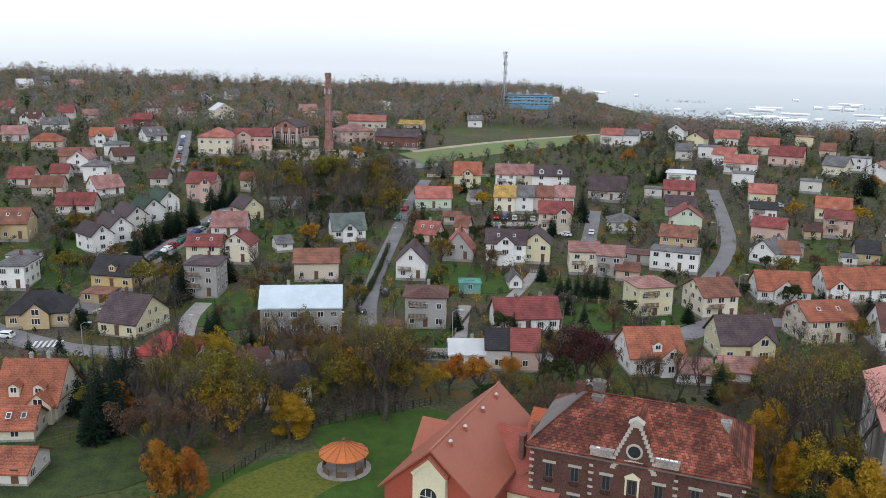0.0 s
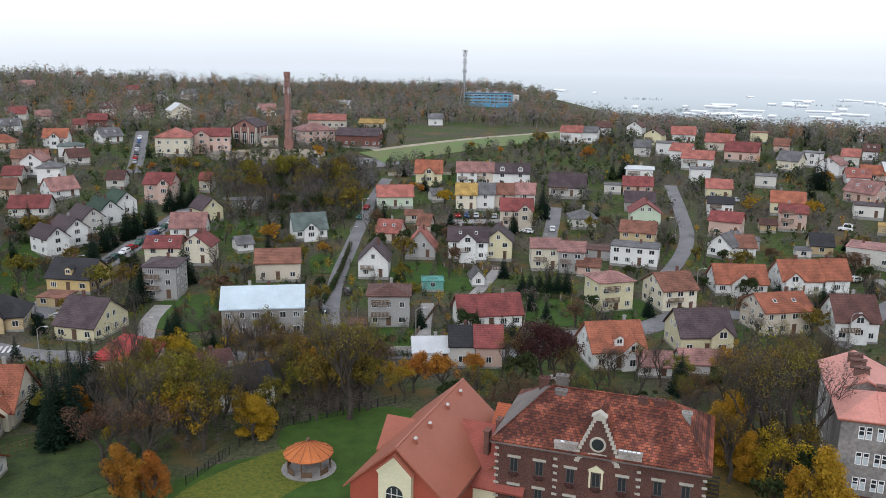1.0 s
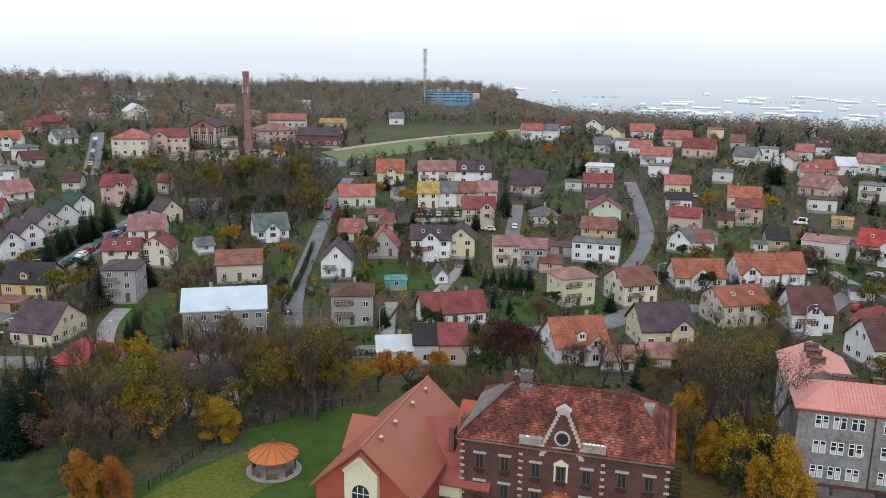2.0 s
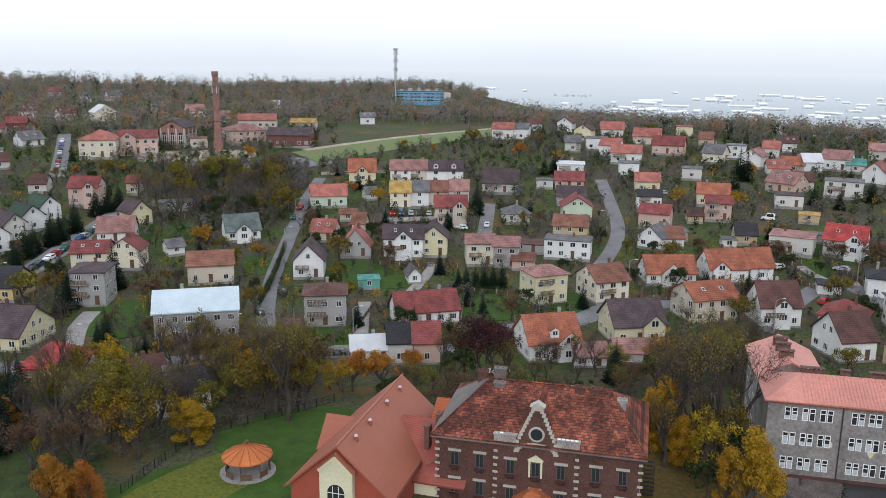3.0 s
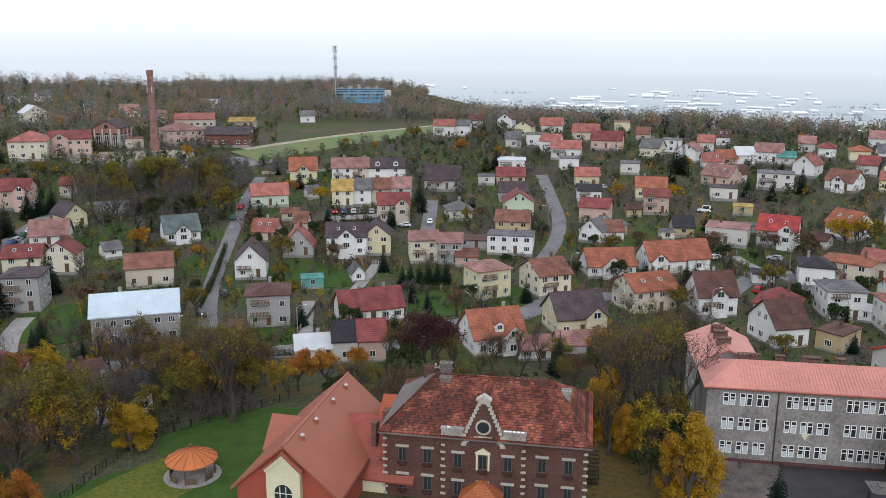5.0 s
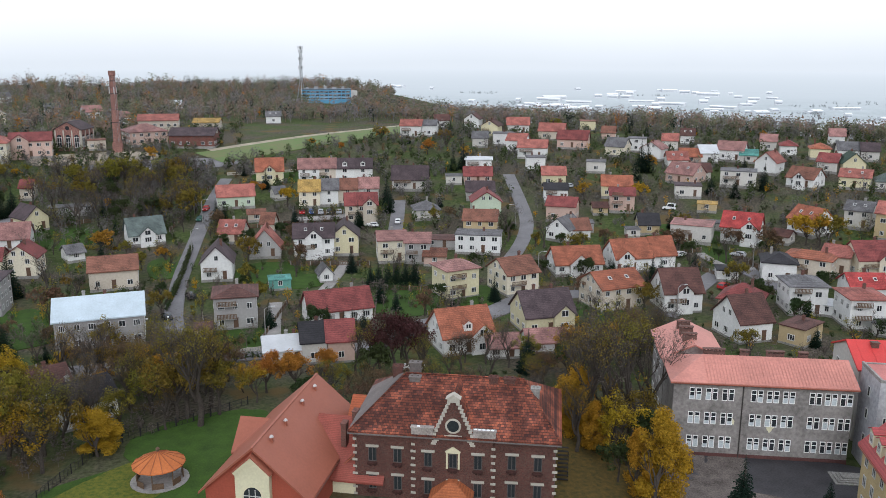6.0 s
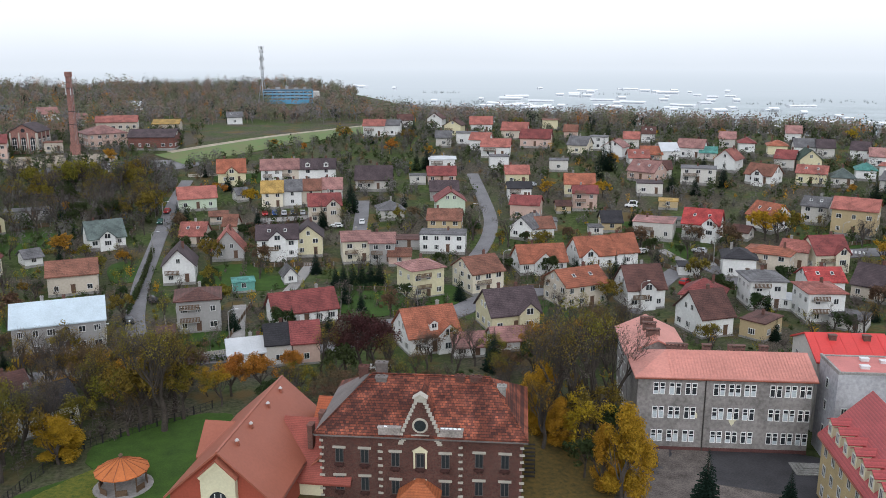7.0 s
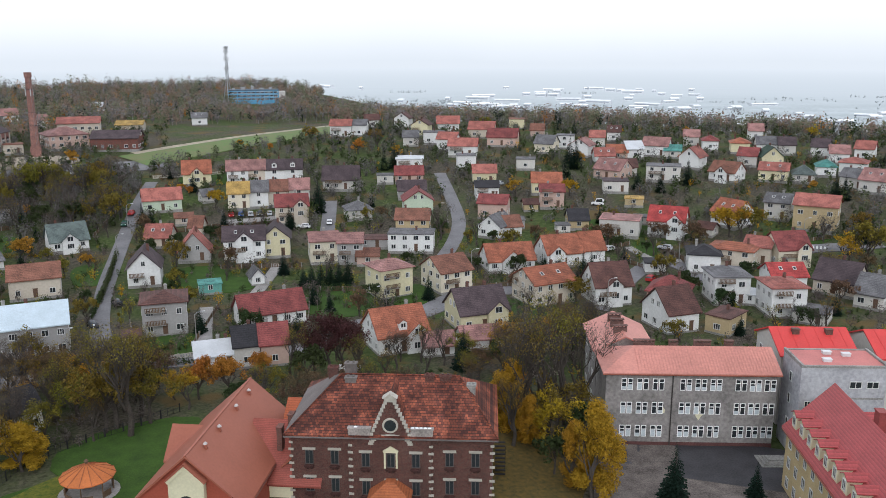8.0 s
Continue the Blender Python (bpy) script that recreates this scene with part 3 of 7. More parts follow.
def limb_tree(height, rnd, depth=4, spread=0.55, twigs=3):
    """Trunk and limbs as tapered tubes, and the tips of the finest."""
    verts, faces, tips = [], [], []

    def tube(p, q, r1, r2, n):
        d = q - p
        s = d.orthogonal().normalized()
        u = d.normalized().cross(s)
        o = len(verts)
        for c, r in ((p, r1), (q, r2)):
            for k in range(n):
                verts.append(tuple(c + (s * math.cos(k * math.tau / n) + u * math.sin(k * math.tau / n)) * r))
        for k in range(n):
            faces.append((o + k, o + (k + 1) % n, o + n + (k + 1) % n, o + n + k))

    def grow(p, d, length, r, level):
        mid = p + d * length * 0.5 + Vector((rnd.gauss(0, 1), rnd.gauss(0, 1), 0)) * length * 0.04
        q = p + d * length
        n = 6 if level == 0 else (4 if level < 3 else 3)
        if level < 3:
            tube(p, mid, r, r * 0.82, n)
            tube(mid, q, r * 0.82, r * 0.6, n)
        else:
            tube(p, q, r, r * 0.5, n)
        if level == depth:
            tips.append(q)
            return
        kids = twigs if level else 5
        for k in range(kids):
            t = rnd.uniform(0.45, 1.0) if level else rnd.uniform(0.55, 1.0)
            base = p.lerp(q, t)
            a = rnd.uniform(0, math.tau)
            side = d.orthogonal().normalized()
            side = (side * math.cos(a) + d.cross(side) * math.sin(a)).normalized()
            nd = (d * (1 - spread) + side * spread + Vector((0, 0, 0.22))).normalized()
            grow(base, nd, length * rnd.uniform(0.55, 0.8), r * 0.55 * (1.1 - 0.3 * t), level + 1)

    grow(Vector((0, 0, -0.5)), Vector((rnd.gauss(0, 0.04), rnd.gauss(0, 0.04), 1)).normalized(), height * 0.42, height * 0.022 + 0.05, 0)
    return verts, faces, tips


def make_tree(name, leaf, height, n, size, seed, label, depth=4, round_=1.0, spread=0.5):
    rnd = random.Random(seed)
    ob = tagged(new(name), label, "tree", "trees of the town")
    verts, faces, tips = limb_tree(height, rnd, depth, spread)
    me = bpy.data.meshes.new("trunk")
    me.from_pydata(verts, [], faces)
    me.materials.append(BARK)
    put("trunk", me, ob)
    if n:
        blobs = [(t.x, t.y, t.z, height * 0.085 * round_, height * 0.085 * round_, height * 0.075 * round_) for t in rnd.sample(tips, min(len(tips), 46))]
        put("crown", leaf_mesh("crown", blobs, n, size, LEAVES[leaf], rnd), ob)
    return ob


def make_full(name, leaf, height, n, size, seed, label):
    """A tree in full leaf: an uneven egg-shaped crown of many clumps from low down to the top."""
    rnd = random.Random(seed)
    ob = tagged(new(name), label, "tree", "trees of the town")
    verts, faces, tips = limb_tree(height * 0.95, rnd, 3, 0.4)
    me = bpy.data.meshes.new("trunk")
    me.from_pydata(verts, [], faces)
    me.materials.append(BARK)
    put("trunk", me, ob)
    blobs = []
    for k in range(44):
        t = rnd.uniform(0.14, 0.97)
        R = height * 0.30 * math.sin(math.pi * min(1, t * 0.85 + 0.18)) ** 0.8
        a, q = rnd.uniform(0, math.tau), R * rnd.random() ** 0.4
        s = height * rnd.uniform(0.075, 0.12)
        blobs.append((q * math.cos(a), q * math.sin(a), height * t, s, s, s * 0.9))
    put("crown", leaf_mesh("crown", blobs, n, size, LEAVES[leaf], rnd), ob)
    return ob


def make_spruce(height, seed, label):
    rnd = random.Random(seed)
    ob = tagged(new("spruce_tree"), label, "tree", "trees of the town")
    bm = bmesh.new()
    cone(bm, (0, 0, -0.5), (0, 0, height * 0.97), height * 0.02 + 0.05, 0.02, 6)
    part("trunk", bm, BARK, ob)
    verts, faces = [], []
    z = height * 0.08
    while z < height * 0.98:
        R = (height - z) * 0.27 * rnd.uniform(0.85, 1.12) + 0.1
        k0 = max(6, int(R * 10))
        for k in range(k0):
            a = k * math.tau / k0 + rnd.uniform(-0.3, 0.3)
            L = R * rnd.uniform(0.65, 1.12)
            d = Vector((math.cos(a), math.sin(a), 0))
            s = Vector((-d.y, d.x, 0))
            for f in (0.4, 0.7, 1.0):
                c = d * L * f + Vector((0, 0, z - L * f * 0.35 + rnd.uniform(-0.1, 0.1)))
                w = L * 0.18 * rnd.uniform(0.8, 1.2)
                o = len(verts)
                verts += [tuple(c - d * L * 0.25 + Vector((0, 0, 0.06))), tuple(c - s * w - Vector((0, 0, w * 0.35))), tuple(c + d * L * 0.1), tuple(c + s * w - Vector((0, 0, w * 0.35)))]
                faces += [(o, o + 1, o + 2), (o, o + 2, o + 3)]
        z += height * 0.031
    me = bpy.data.meshes.new("crown")
    me.from_pydata(verts, [], faces)
    me.materials.append(LEAVES["spruce"])
    put("crown", me, ob)
    return ob


def make_bush(leaf, seed, label):
    rnd = random.Random(seed)
    blobs = [(rnd.uniform(-0.7, 0.7), rnd.uniform(-0.7, 0.7), rnd.uniform(0.5, 1.2), 0.65, 0.65, 0.6) for _ in range(6)]
    return tagged(new("bush", leaf_mesh("bush", blobs, 300, 0.18, LEAVES[leaf], rnd)), label, "bush", "bushes of the gardens")


PROTO = {
    "bare": [make_tree("bare_tree", "twig", 11, 420, 0.13, 11, "bare grey-brown deciduous tree with a few last leaves", 4, 1.0, 0.4),
             make_tree("bare_tree", "olive", 10, 460, 0.14, 12, "nearly bare deciduous tree with the last olive leaves", 4, 1.0, 0.42)],
    "maple": [make_full("maple_tree", "gold", 10, 4200, 0.22, 23, "full-crowned golden maple tree in autumn colour")],
    "amber": [make_full("amber_tree", "orange", 9, 3000, 0.23, 24, "full-crowned amber-orange autumn tree")],
    "gold": [make_tree("golden_tree", "gold", 9, 1900, 0.27, 21, "golden yellow autumn tree with a full crown", 4, 1.2),
             make_tree("golden_tree", "gold", 10, 1000, 0.27, 22, "half-bare tree with golden autumn leaves", 4)],
    "orange": [make_tree("orange_tree", "orange", 8, 1600, 0.26, 31, "orange-leaved autumn tree with a loose crown", 4, 1.15)],
    "olive": [make_tree("olive_tree", "olive", 10, 1500, 0.29, 41, "thinning olive-green autumn tree in the garden", 4, 1.1),
              make_tree("olive_tree", "olive", 9, 800, 0.28, 42, "half-bare tree with olive leaves", 4)],
    "rust": [make_tree("brown_tree", "rust", 10, 1300, 0.28, 51, "brown-leaved autumn tree with a loose crown", 4, 1.1)],
    "green": [make_tree("green_tree", "green", 8, 1500, 0.27, 61, "dull green leafy garden tree", 4, 1.15)],
    "wine": [make_tree("wine_red_tree", "wine", 9, 2000, 0.26, 71, "dark wine-red tree with a dense crown", 4, 1.25)],
    "spruce": [make_spruce(10, 81, "dark green spruce tree with drooping boughs"), make_spruce(9, 82, "slim dark green spruce tree")],
    "bush": [make_bush("green", 91, "low dull green garden bush"), make_bush("olive", 92, "low olive-green garden bush"),
             make_bush("rust", 93, "low bare brown garden bush"), make_bush("gold", 94, "low yellow-leaved autumn bush")],
}
PROTO.update({
    "bare_near": [make_tree("bare_tree", "olive", 11, 1500, 0.075, 13, "tall bare tree of fine grey twigs with a few yellow leaves", 5, 0.9, 0.36),
                  make_tree("bare_tree", "twig", 11, 1500, 0.075, 14, "tall bare tree of fine grey-brown twigs", 5, 0.9, 0.38)],
    "maple_near": [make_full("maple_tree", "gold", 10, 14000, 0.135, 23, "full-crowned golden maple tree in autumn colour")],
    "amber_near": [make_full("amber_tree", "orange", 9, 12000, 0.12, 24, "full-crowned amber-orange autumn tree")],
    "gold_near": [make_tree("golden_tree", "gold", 9, 4400, 0.15, 21, "golden yellow autumn tree with a full crown", 4, 1.2),
                  make_tree("golden_tree", "gold", 10, 2400, 0.15, 22, "half-bare tree with golden autumn leaves", 4)],
    "orange_near": [make_tree("orange_tree", "orange", 8, 4200, 0.14, 31, "orange-leaved autumn tree with a loose crown", 4, 1.15)],
    "olive_near": [make_tree("olive_tree", "olive", 10, 3600, 0.15, 41, "thinning olive-green autumn tree in the garden", 4, 1.0),
                   make_tree("olive_tree", "olive", 9, 1900, 0.15, 42, "half-bare tree with olive leaves", 4)],
    "rust_near": [make_tree("brown_tree", "rust", 10, 2600, 0.13, 51, "half-bare brown tree with a fine twiggy crown", 5, 1.1)],
    "wine_near": [make_tree("wine_red_tree", "wine", 9, 4200, 0.15, 71, "dark wine-red tree with a dense crown", 4, 1.25)]})
NEAR = 165
FIRST = {}
SPOTS = []


def variety(kind, x, y):
    """The finer model of a tree for the foreground park, the plain one further off."""
    return PROTO.get(kind + "_near", PROTO[kind]) if math.hypot(x, y) < NEAR else PROTO[kind]



def plant(kind, x, y, size=1.0, rnd=random):
    """Plants one tree of a kind; the first use takes the model itself, later ones are copies."""
    src = rnd.choice(variety(kind, x, y))
    s = size * rnd.uniform(0.88, 1.12)
    m = pose(x, y, gz(x, y) - 0.1, rnd.uniform(-3, 3), rnd.uniform(-3, 3), rnd.uniform(0, 360))
    if src.name not in FIRST:
        FIRST[src.name] = True
        ob = src
        ob.matrix_world = m
    else:
        ob = copy_thing(src, m)
    ob.scale = (s, s, s * rnd.uniform(0.92, 1.1))
    SPOTS.append((x, y))
    return ob


def free(x, y, gap, tree_gap=0.0):
    for hx, hy, hr in PLOTS:
        if abs(x - hx) < hr + gap and abs(y - hy) < hr + gap and math.hypot(x - hx, y - hy) < hr + gap:
            return False
    for line, w in LANES:
        for p in line:
            if abs(p.x - x) < w and abs(p.y - y) < w and math.hypot(p.x - x, p.y - y) < w / 2 + 1.0:
                return False
    if tree_gap:
        for sx, sy in SPOTS:
            if abs(sx - x) < tree_gap and abs(sy - y) < tree_gap:
                return False
    return True


def scatter(az0, az1, r0, r1, n, mix, size=(0.7, 1.1), gap=1.5, tree_gap=2.0, seed=1, clear=()):
    """Trees strewn over a sector of the plan, off the houses and roads; mix: kinds to draw from."""
    rnd = random.Random(seed)
    done = tries = 0
    while done < n and tries < n * 12:
        tries += 1
        a, r = radians(rnd.uniform(az0, az1)), math.sqrt(rnd.uniform(r0 * r0, r1 * r1))
        x, y = r * math.sin(a), r * math.cos(a)
        if any(math.hypot(x - cx, y - cy) < cr for cx, cy, cr in clear) or not free(x, y, gap, tree_gap):
            continue
        kind = rnd.choice(mix)
        plant(kind, x, y, rnd.uniform(*size) * (0.8 if kind == "bush" else 1), rnd)
        done += 1


def far_wood(name, leaf, label, zones, seed, size=0.75, per=46):
    """One wide wood of uncountable small trees: stems and leaf sprays in a single mesh."""
    rnd = np.random.RandomState(seed)
    rr = random.Random(seed)
    V, Fc, Nm = [], [], []
    count = 0
    for az0, az1, r0, r1, n, h0, h1 in zones:
        for _ in range(n):
            a, r = radians(rnd.uniform(az0, az1)), math.sqrt(rnd.uniform(r0 * r0, r1 * r1))
            x, y = r * math.sin(a), r * math.cos(a)
            if not free(x, y, 1.0):
                continue
            h = rnd.uniform(h0, h1)
            z = gz(x, y)
            d = rnd.normal(size=(per, 3))
            d /= np.linalg.norm(d, axis=1)[:, None]
            d *= rnd.uniform(0, 1, (per, 1)) ** 0.4
            c = d * np.array([h * 0.32, h * 0.32, h * 0.42]) * rnd.uniform(0.8, 1.2, 3) + np.array([x, y, z + h * 0.56])
            out = d + np.array([0, 0, 0.5]) + rnd.normal(size=(per, 3)) * 0.12
            out /= np.linalg.norm(out, axis=1)[:, None]
            u = np.cross(out + rnd.normal(size=(per, 3)) * 0.45, rnd.normal(size=(per, 3)))
            u /= np.linalg.norm(u, axis=1)[:, None]
            w = np.cross(out, u)
            w /= np.linalg.norm(w, axis=1)[:, None]
            Nm.append(np.repeat(out, 4, 0))
            s = size * rnd.uniform(0.5, 1.3, (per, 1)) * (0.45 + h / 18)
            V.append(np.stack([c - u * s, c - w * s * 0.6, c + u * s, c + w * s * 0.6], 1).reshape(-1, 3))
            k = count + np.arange(per) * 4
            Fc.append(np.stack([k, k + 1, k + 2, k + 3], 1))
            count += per * 4
            nl = 5
            Nm.append(np.tile([[0.0, -0.5, 0.87]], (nl * 3 + 4, 1)))
            root = np.array([x, y, z + h * 0.25])
            tip = np.array([x, y, z + h * 0.6]) + rnd.normal(size=(nl, 3)) * np.array([h * 0.2, h * 0.2, h * 0.16])
            off = rnd.normal(size=(nl, 3)) * 0.012 * h
            V.append(np.stack([np.repeat(root[None], nl, 0) - off, np.repeat(root[None], nl, 0) + off, tip], 1).reshape(-1, 3))
            k = count + np.arange(nl) * 3
            Fc.append(np.stack([k, k + 1, k + 2, k + 2], 1))
            count += nl * 3
            t = 0.018 * h
            V.append(np.array([(x - t, y, z - 0.3), (x + t, y, z - 0.3), (x, y, z + h * 0.8), (x, y + t, z - 0.3)]))
            Fc.append(np.array([(count, count + 1, count + 2, count + 2), (count + 1, count + 3, count + 2, count + 2)]))
            count += 4
    V = np.concatenate(V)
    quads = [tuple(f) if f[2] != f[3] else tuple(f[:3]) for f in np.concatenate(Fc).tolist()]
    me = bpy.data.meshes.new(name)
    me.from_pydata(V.tolist(), [], quads)
    me.materials.append(LEAVES[leaf])
    soft(me, np.concatenate(Nm).tolist())
    return tagged(new(name, me), label, "wood", kind="stuff")


def hero(kind, x, y, height, seed=0, wide=1.0):
    """One tree of a given height, and breadth against its model, at a given place."""
    rnd = random.Random(seed + int(x * 17 + y * 3))
    kinds = variety(kind, x, y)
    src = kinds[seed % len(kinds)]
    tall = max(c.bound_box[6][2] for c in (src.children or (src,)))
    m = pose(x, y, gz(x, y) - 0.1, 0, 0, rnd.uniform(0, 360))
    ob = src if src.name not in FIRST else copy_thing(src, m)
    FIRST[src.name] = True
    ob.matrix_world = m
    s = height / tall
    ob.scale = (s * wide, s * wide, s)
    SPOTS.append((x, y))
    return ob


# ---- the landmark buildings ----
VBRICK = mat("dark_red_brick", (0.14, 0.048, 0.036), 0.9, "brick", 1.0, 0.3)
OLDTILE = mat("patchy_old_clay_tiles", (0.40, 0.115, 0.06), 0.8, "oldtile", 1.0, 0.4, second=(0.12, 0.04, 0.03), bump=0.5)
STONE = mat("pale_stone_trim", (0.44, 0.41, 0.35), 0.85, amount=0.15)
LEADM = mat("grey_lead_sheet", (0.16, 0.14, 0.13), 0.7, amount=0.25)
SHEET = mat("brick_red_roof_sheet", (0.30, 0.10, 0.062), 0.55, "plain", 0.7, 0.08)
REDWALL = mat("brick_red_stucco", (0.32, 0.075, 0.045), 0.9, amount=0.12)
CREAM = mat("pale_cream_stucco", (0.62, 0.58, 0.40), 0.9, amount=0.08)
DARKFRAME = mat("dark_window_frame", (0.09, 0.08, 0.075), 0.6, amount=0.1)
WHITE = mat("white_window_paint", (0.82, 0.82, 0.8), 0.5, amount=0.04)
SOOTY = mat("sooty_brown_brick", (0.15, 0.085, 0.07), 0.9, amount=0.35, scale=2)
PLANTS = mat("window_box_plants", (0.07, 0.03, 0.025), 0.9, amount=0.5, scale=4)


def thing(name, label, category, m):
    ob = tagged(new(name), label, category)
    ob.matrix_world = m
    return ob


def arch_bm(bm, r, y0, y1, z0, n=16, full=False):
    """A flat round or half-round plate of radius r standing on edge between depths y0 and y1."""
    a0, a1 = (0, math.tau) if full else (0, math.pi)
    for q in (y0, y1):
        bm.faces.new([bm.verts.new((r * math.cos(a0 + (a1 - a0) * k / n), q, z0 + r * math.sin(a0 + (a1 - a0) * k / n))) for k in range(n + (0 if full else 1))])
    bm.verts.ensure_lookup_table()
    c = n + (0 if full else 1)
    o = len(bm.verts) - 2 * c
    for k in range(c if full else c - 1):
        k2 = (k + 1) % c
        bm.faces.new((bm.verts[o + k], bm.verts[o + k2], bm.verts[o + c + k2], bm.verts[o + c + k]))


def brick_villa():
    ob = thing("brick_villa", "dark red brick villa with stone quoins and patchy clay-tile roof", "villa", pose(27.7, 106.2, -1.0, 0, 0, -20.9))
    W, D, h, rh = 26.6, 16.6, 10.5, 5.2
    X, Y = W / 2, D / 2
    bm = bmesh.new()
    box(bm, 0, 0, -0.5, W, D, h + 0.3)
    box(bm, 0, -Y - 0.25, -0.5, 10.6, 0.6, h + 0.4)
    part("wall", bm, VBRICK, ob)
    # main hipped roof
    e, zo, th = 0.75, h, 0.25
    bm = bmesh.new()
    pts = [(-X - e, -Y - e, zo), (X + e, -Y - e, zo), (X + e, Y + e, zo), (-X - e, Y + e, zo)]
    pts += [(x, y, z + th) for x, y, z in pts]
    pts += [(-X + 5.6, 0, h + rh), (X - 4.6, 0, h + rh)]
    solid(bm, pts, [(3, 2, 1, 0), (0, 1, 5, 4), (1, 2, 6, 5), (2, 3, 7, 6), (3, 0, 4, 7), (4, 5, 9, 8), (5, 6, 9), (6, 7, 8, 9), (7, 4, 8)])
    roof = part("roof", bm, OLDTILE, ob)
    bm = bmesh.new()
    for p, q in (((-X + 5.6, 0, h + rh + 0.05), (X - 4.6, 0, h + rh + 0.05)), ((-X + 5.6, 0, h + rh + 0.05), (-X - e, -Y - e, zo + th)), ((X - 4.6, 0, h + rh + 0.05), (X + e, -Y - e, zo + th))):
        cone(bm, p, q, 0.14, 0.14, 6)
    part("ridge_tiles", bm, OLDTILE, roof)
    bm = bmesh.new()
    box(bm, -(X + e), 0, zo - 0.1, 0.16, D + 2 * e, 0.16)
    box(bm, 0, -(Y + e) - 0.08, zo - 0.12, W + 2 * e, 0.16, 0.16)
    part("gutter", bm, LEADM, ob)
    bm = bmesh.new()
    box(bm, 0, -Y - 0.12, h - 0.75, W + 0.3, 0.25, 0.7)
    box(bm, X + 0.12, 0, h - 0.75, 0.25, D, 0.7)
    part("cornice", bm, VBRICK, ob)
    # lead strip over the end hip
    bm = bmesh.new()
    solid(bm, [(-X - e, -Y - e + 0.5, zo + th + 0.05), (-X + 5.3, 0, h + rh + 0.05), (-X + 3.2, 2.6, h + rh - 1.6), (-X - e, Y - 2, zo + th + 0.05)], [(0, 1, 2, 3)])
    part("lead_cover", bm, LEADM, roof)
    # stepped central gable
    fy = -Y - 0.5
    bm = bmesh.new()
    steps = 9
    side = []
    for k in range(steps):
        t = k / steps
        wd = 4.9 * (1 - t) + 0.7 * t
        side += [(wd / 2, h + 0.1 + k * 0.55), (wd / 2, h + 0.1 + (k + 1) * 0.55)]
    outline = side + [(-a, z) for a, z in side[::-1]]
    n = len(outline)
    solid(bm, [(a, y, z) for y in (fy - 0.02, fy + 0.52) for a, z in outline],
          [tuple(range(n)), tuple(range(2 * n - 1, n - 1, -1))] + [(k, n + k, n + (k + 1) % n, (k + 1) % n) for k in range(n)])
    part("gable", bm, VBRICK, ob)
    bm = bmesh.new()
    for k in range(14):
        a = math.pi * (k + 0.5) / 14
        box(bm, 2.6 * math.cos(a), fy - 0.06, h - 1.15 + 1.35 * math.sin(a), 0.66, 0.12, 0.3)
    part("arch_band", bm, STONE, ob)
    for k in range(steps):
        t = k / steps
        wd = 4.9 * (1 - t) + 0.7 * t
        for s in (-1, 1):
            put("coping_stone", shared(("coping_stone",), lambda b: box(b, 0, 0, 0, 0.42, 0.7, 0.36), STONE), ob, pose(s * (wd / 2 + 0.02), fy + 0.22, h + 0.3 + k * 0.55))
    bm = bmesh.new()
    box(bm, 0, fy + 0.25, h + 5.05, 1.5, 0.9, 0.5)
    solid(bm, [(-1.0, fy - 0.3, h + 5.55), (1.0, fy - 0.3, h + 5.55), (1.0, fy + 0.9, h + 5.55), (-1.0, fy + 0.9, h + 5.55), (0, fy - 0.3, h + 6.2), (0, fy + 0.9, h + 6.2)],
          [(3, 2, 1, 0), (0, 1, 4), (2, 3, 5), (1, 2, 5, 4), (3, 0, 4, 5)])
    part("gable_cap", bm, STONE, ob)
    bm = bmesh.new()
    arch_bm(bm, 1.05, fy - 0.12, fy + 0.05, h + 1.75, 20, True)
    ring = part("round_window_surround", bm, STONE, ob)
    bm = bmesh.new()
    arch_bm(bm, 0.78, fy - 0.16, fy - 0.05, h + 1.75, 20, True)
    part("round_window_pane", bm, GLASS, ring)
    # roof behind the gable
    bm = bmesh.new()
    solid(bm, [(-2.5, fy + 0.4, h + 0.3), (2.5, fy + 0.4, h + 0.3), (0, fy + 0.4, h + 5.0), (0, 0.2, h + rh + 0.12), (-2.4, -3.4, h + 3.3), (2.4, -3.4, h + 3.3)],
          [(0, 2, 3, 4), (1, 5, 3, 2), (0, 1, 2), (0, 4, 5, 1), (4, 3, 5)])
    part("gable_roof", bm, OLDTILE, ob)
    # parapet blocks beside the gable, a little snow on one
    for s in (-1, 1):
        bm = bmesh.new()
        box(bm, s * 4.1, fy + 0.2, h - 0.05, 2.9, 0.7, 1.25)
        box(bm, s * 4.1, fy + 0.2, h + 1.2, 3.1, 0.85, 0.12)
        par = part("parapet", bm, mat("weathered_parapet", (0.36, 0.32, 0.29), 0.9, amount=0.3), ob)
        bm = bmesh.new()
        for k in range(5 if s > 0 else 1):
            bmesh.ops.create_icosphere(bm, subdivisions=1, radius=0.24, matrix=pose(s * 4.1 - 1.2 + k * 0.55 + (0.7 if s < 0 else 0), fy + 0.2, h + 1.34) @ Matrix.Diagonal((1.2, 0.8, 0.45, 1)))
        part("snow", bm, mat("old_snow", (0.8, 0.82, 0.84), 0.7, amount=0.05), par, "small lump of old snow")
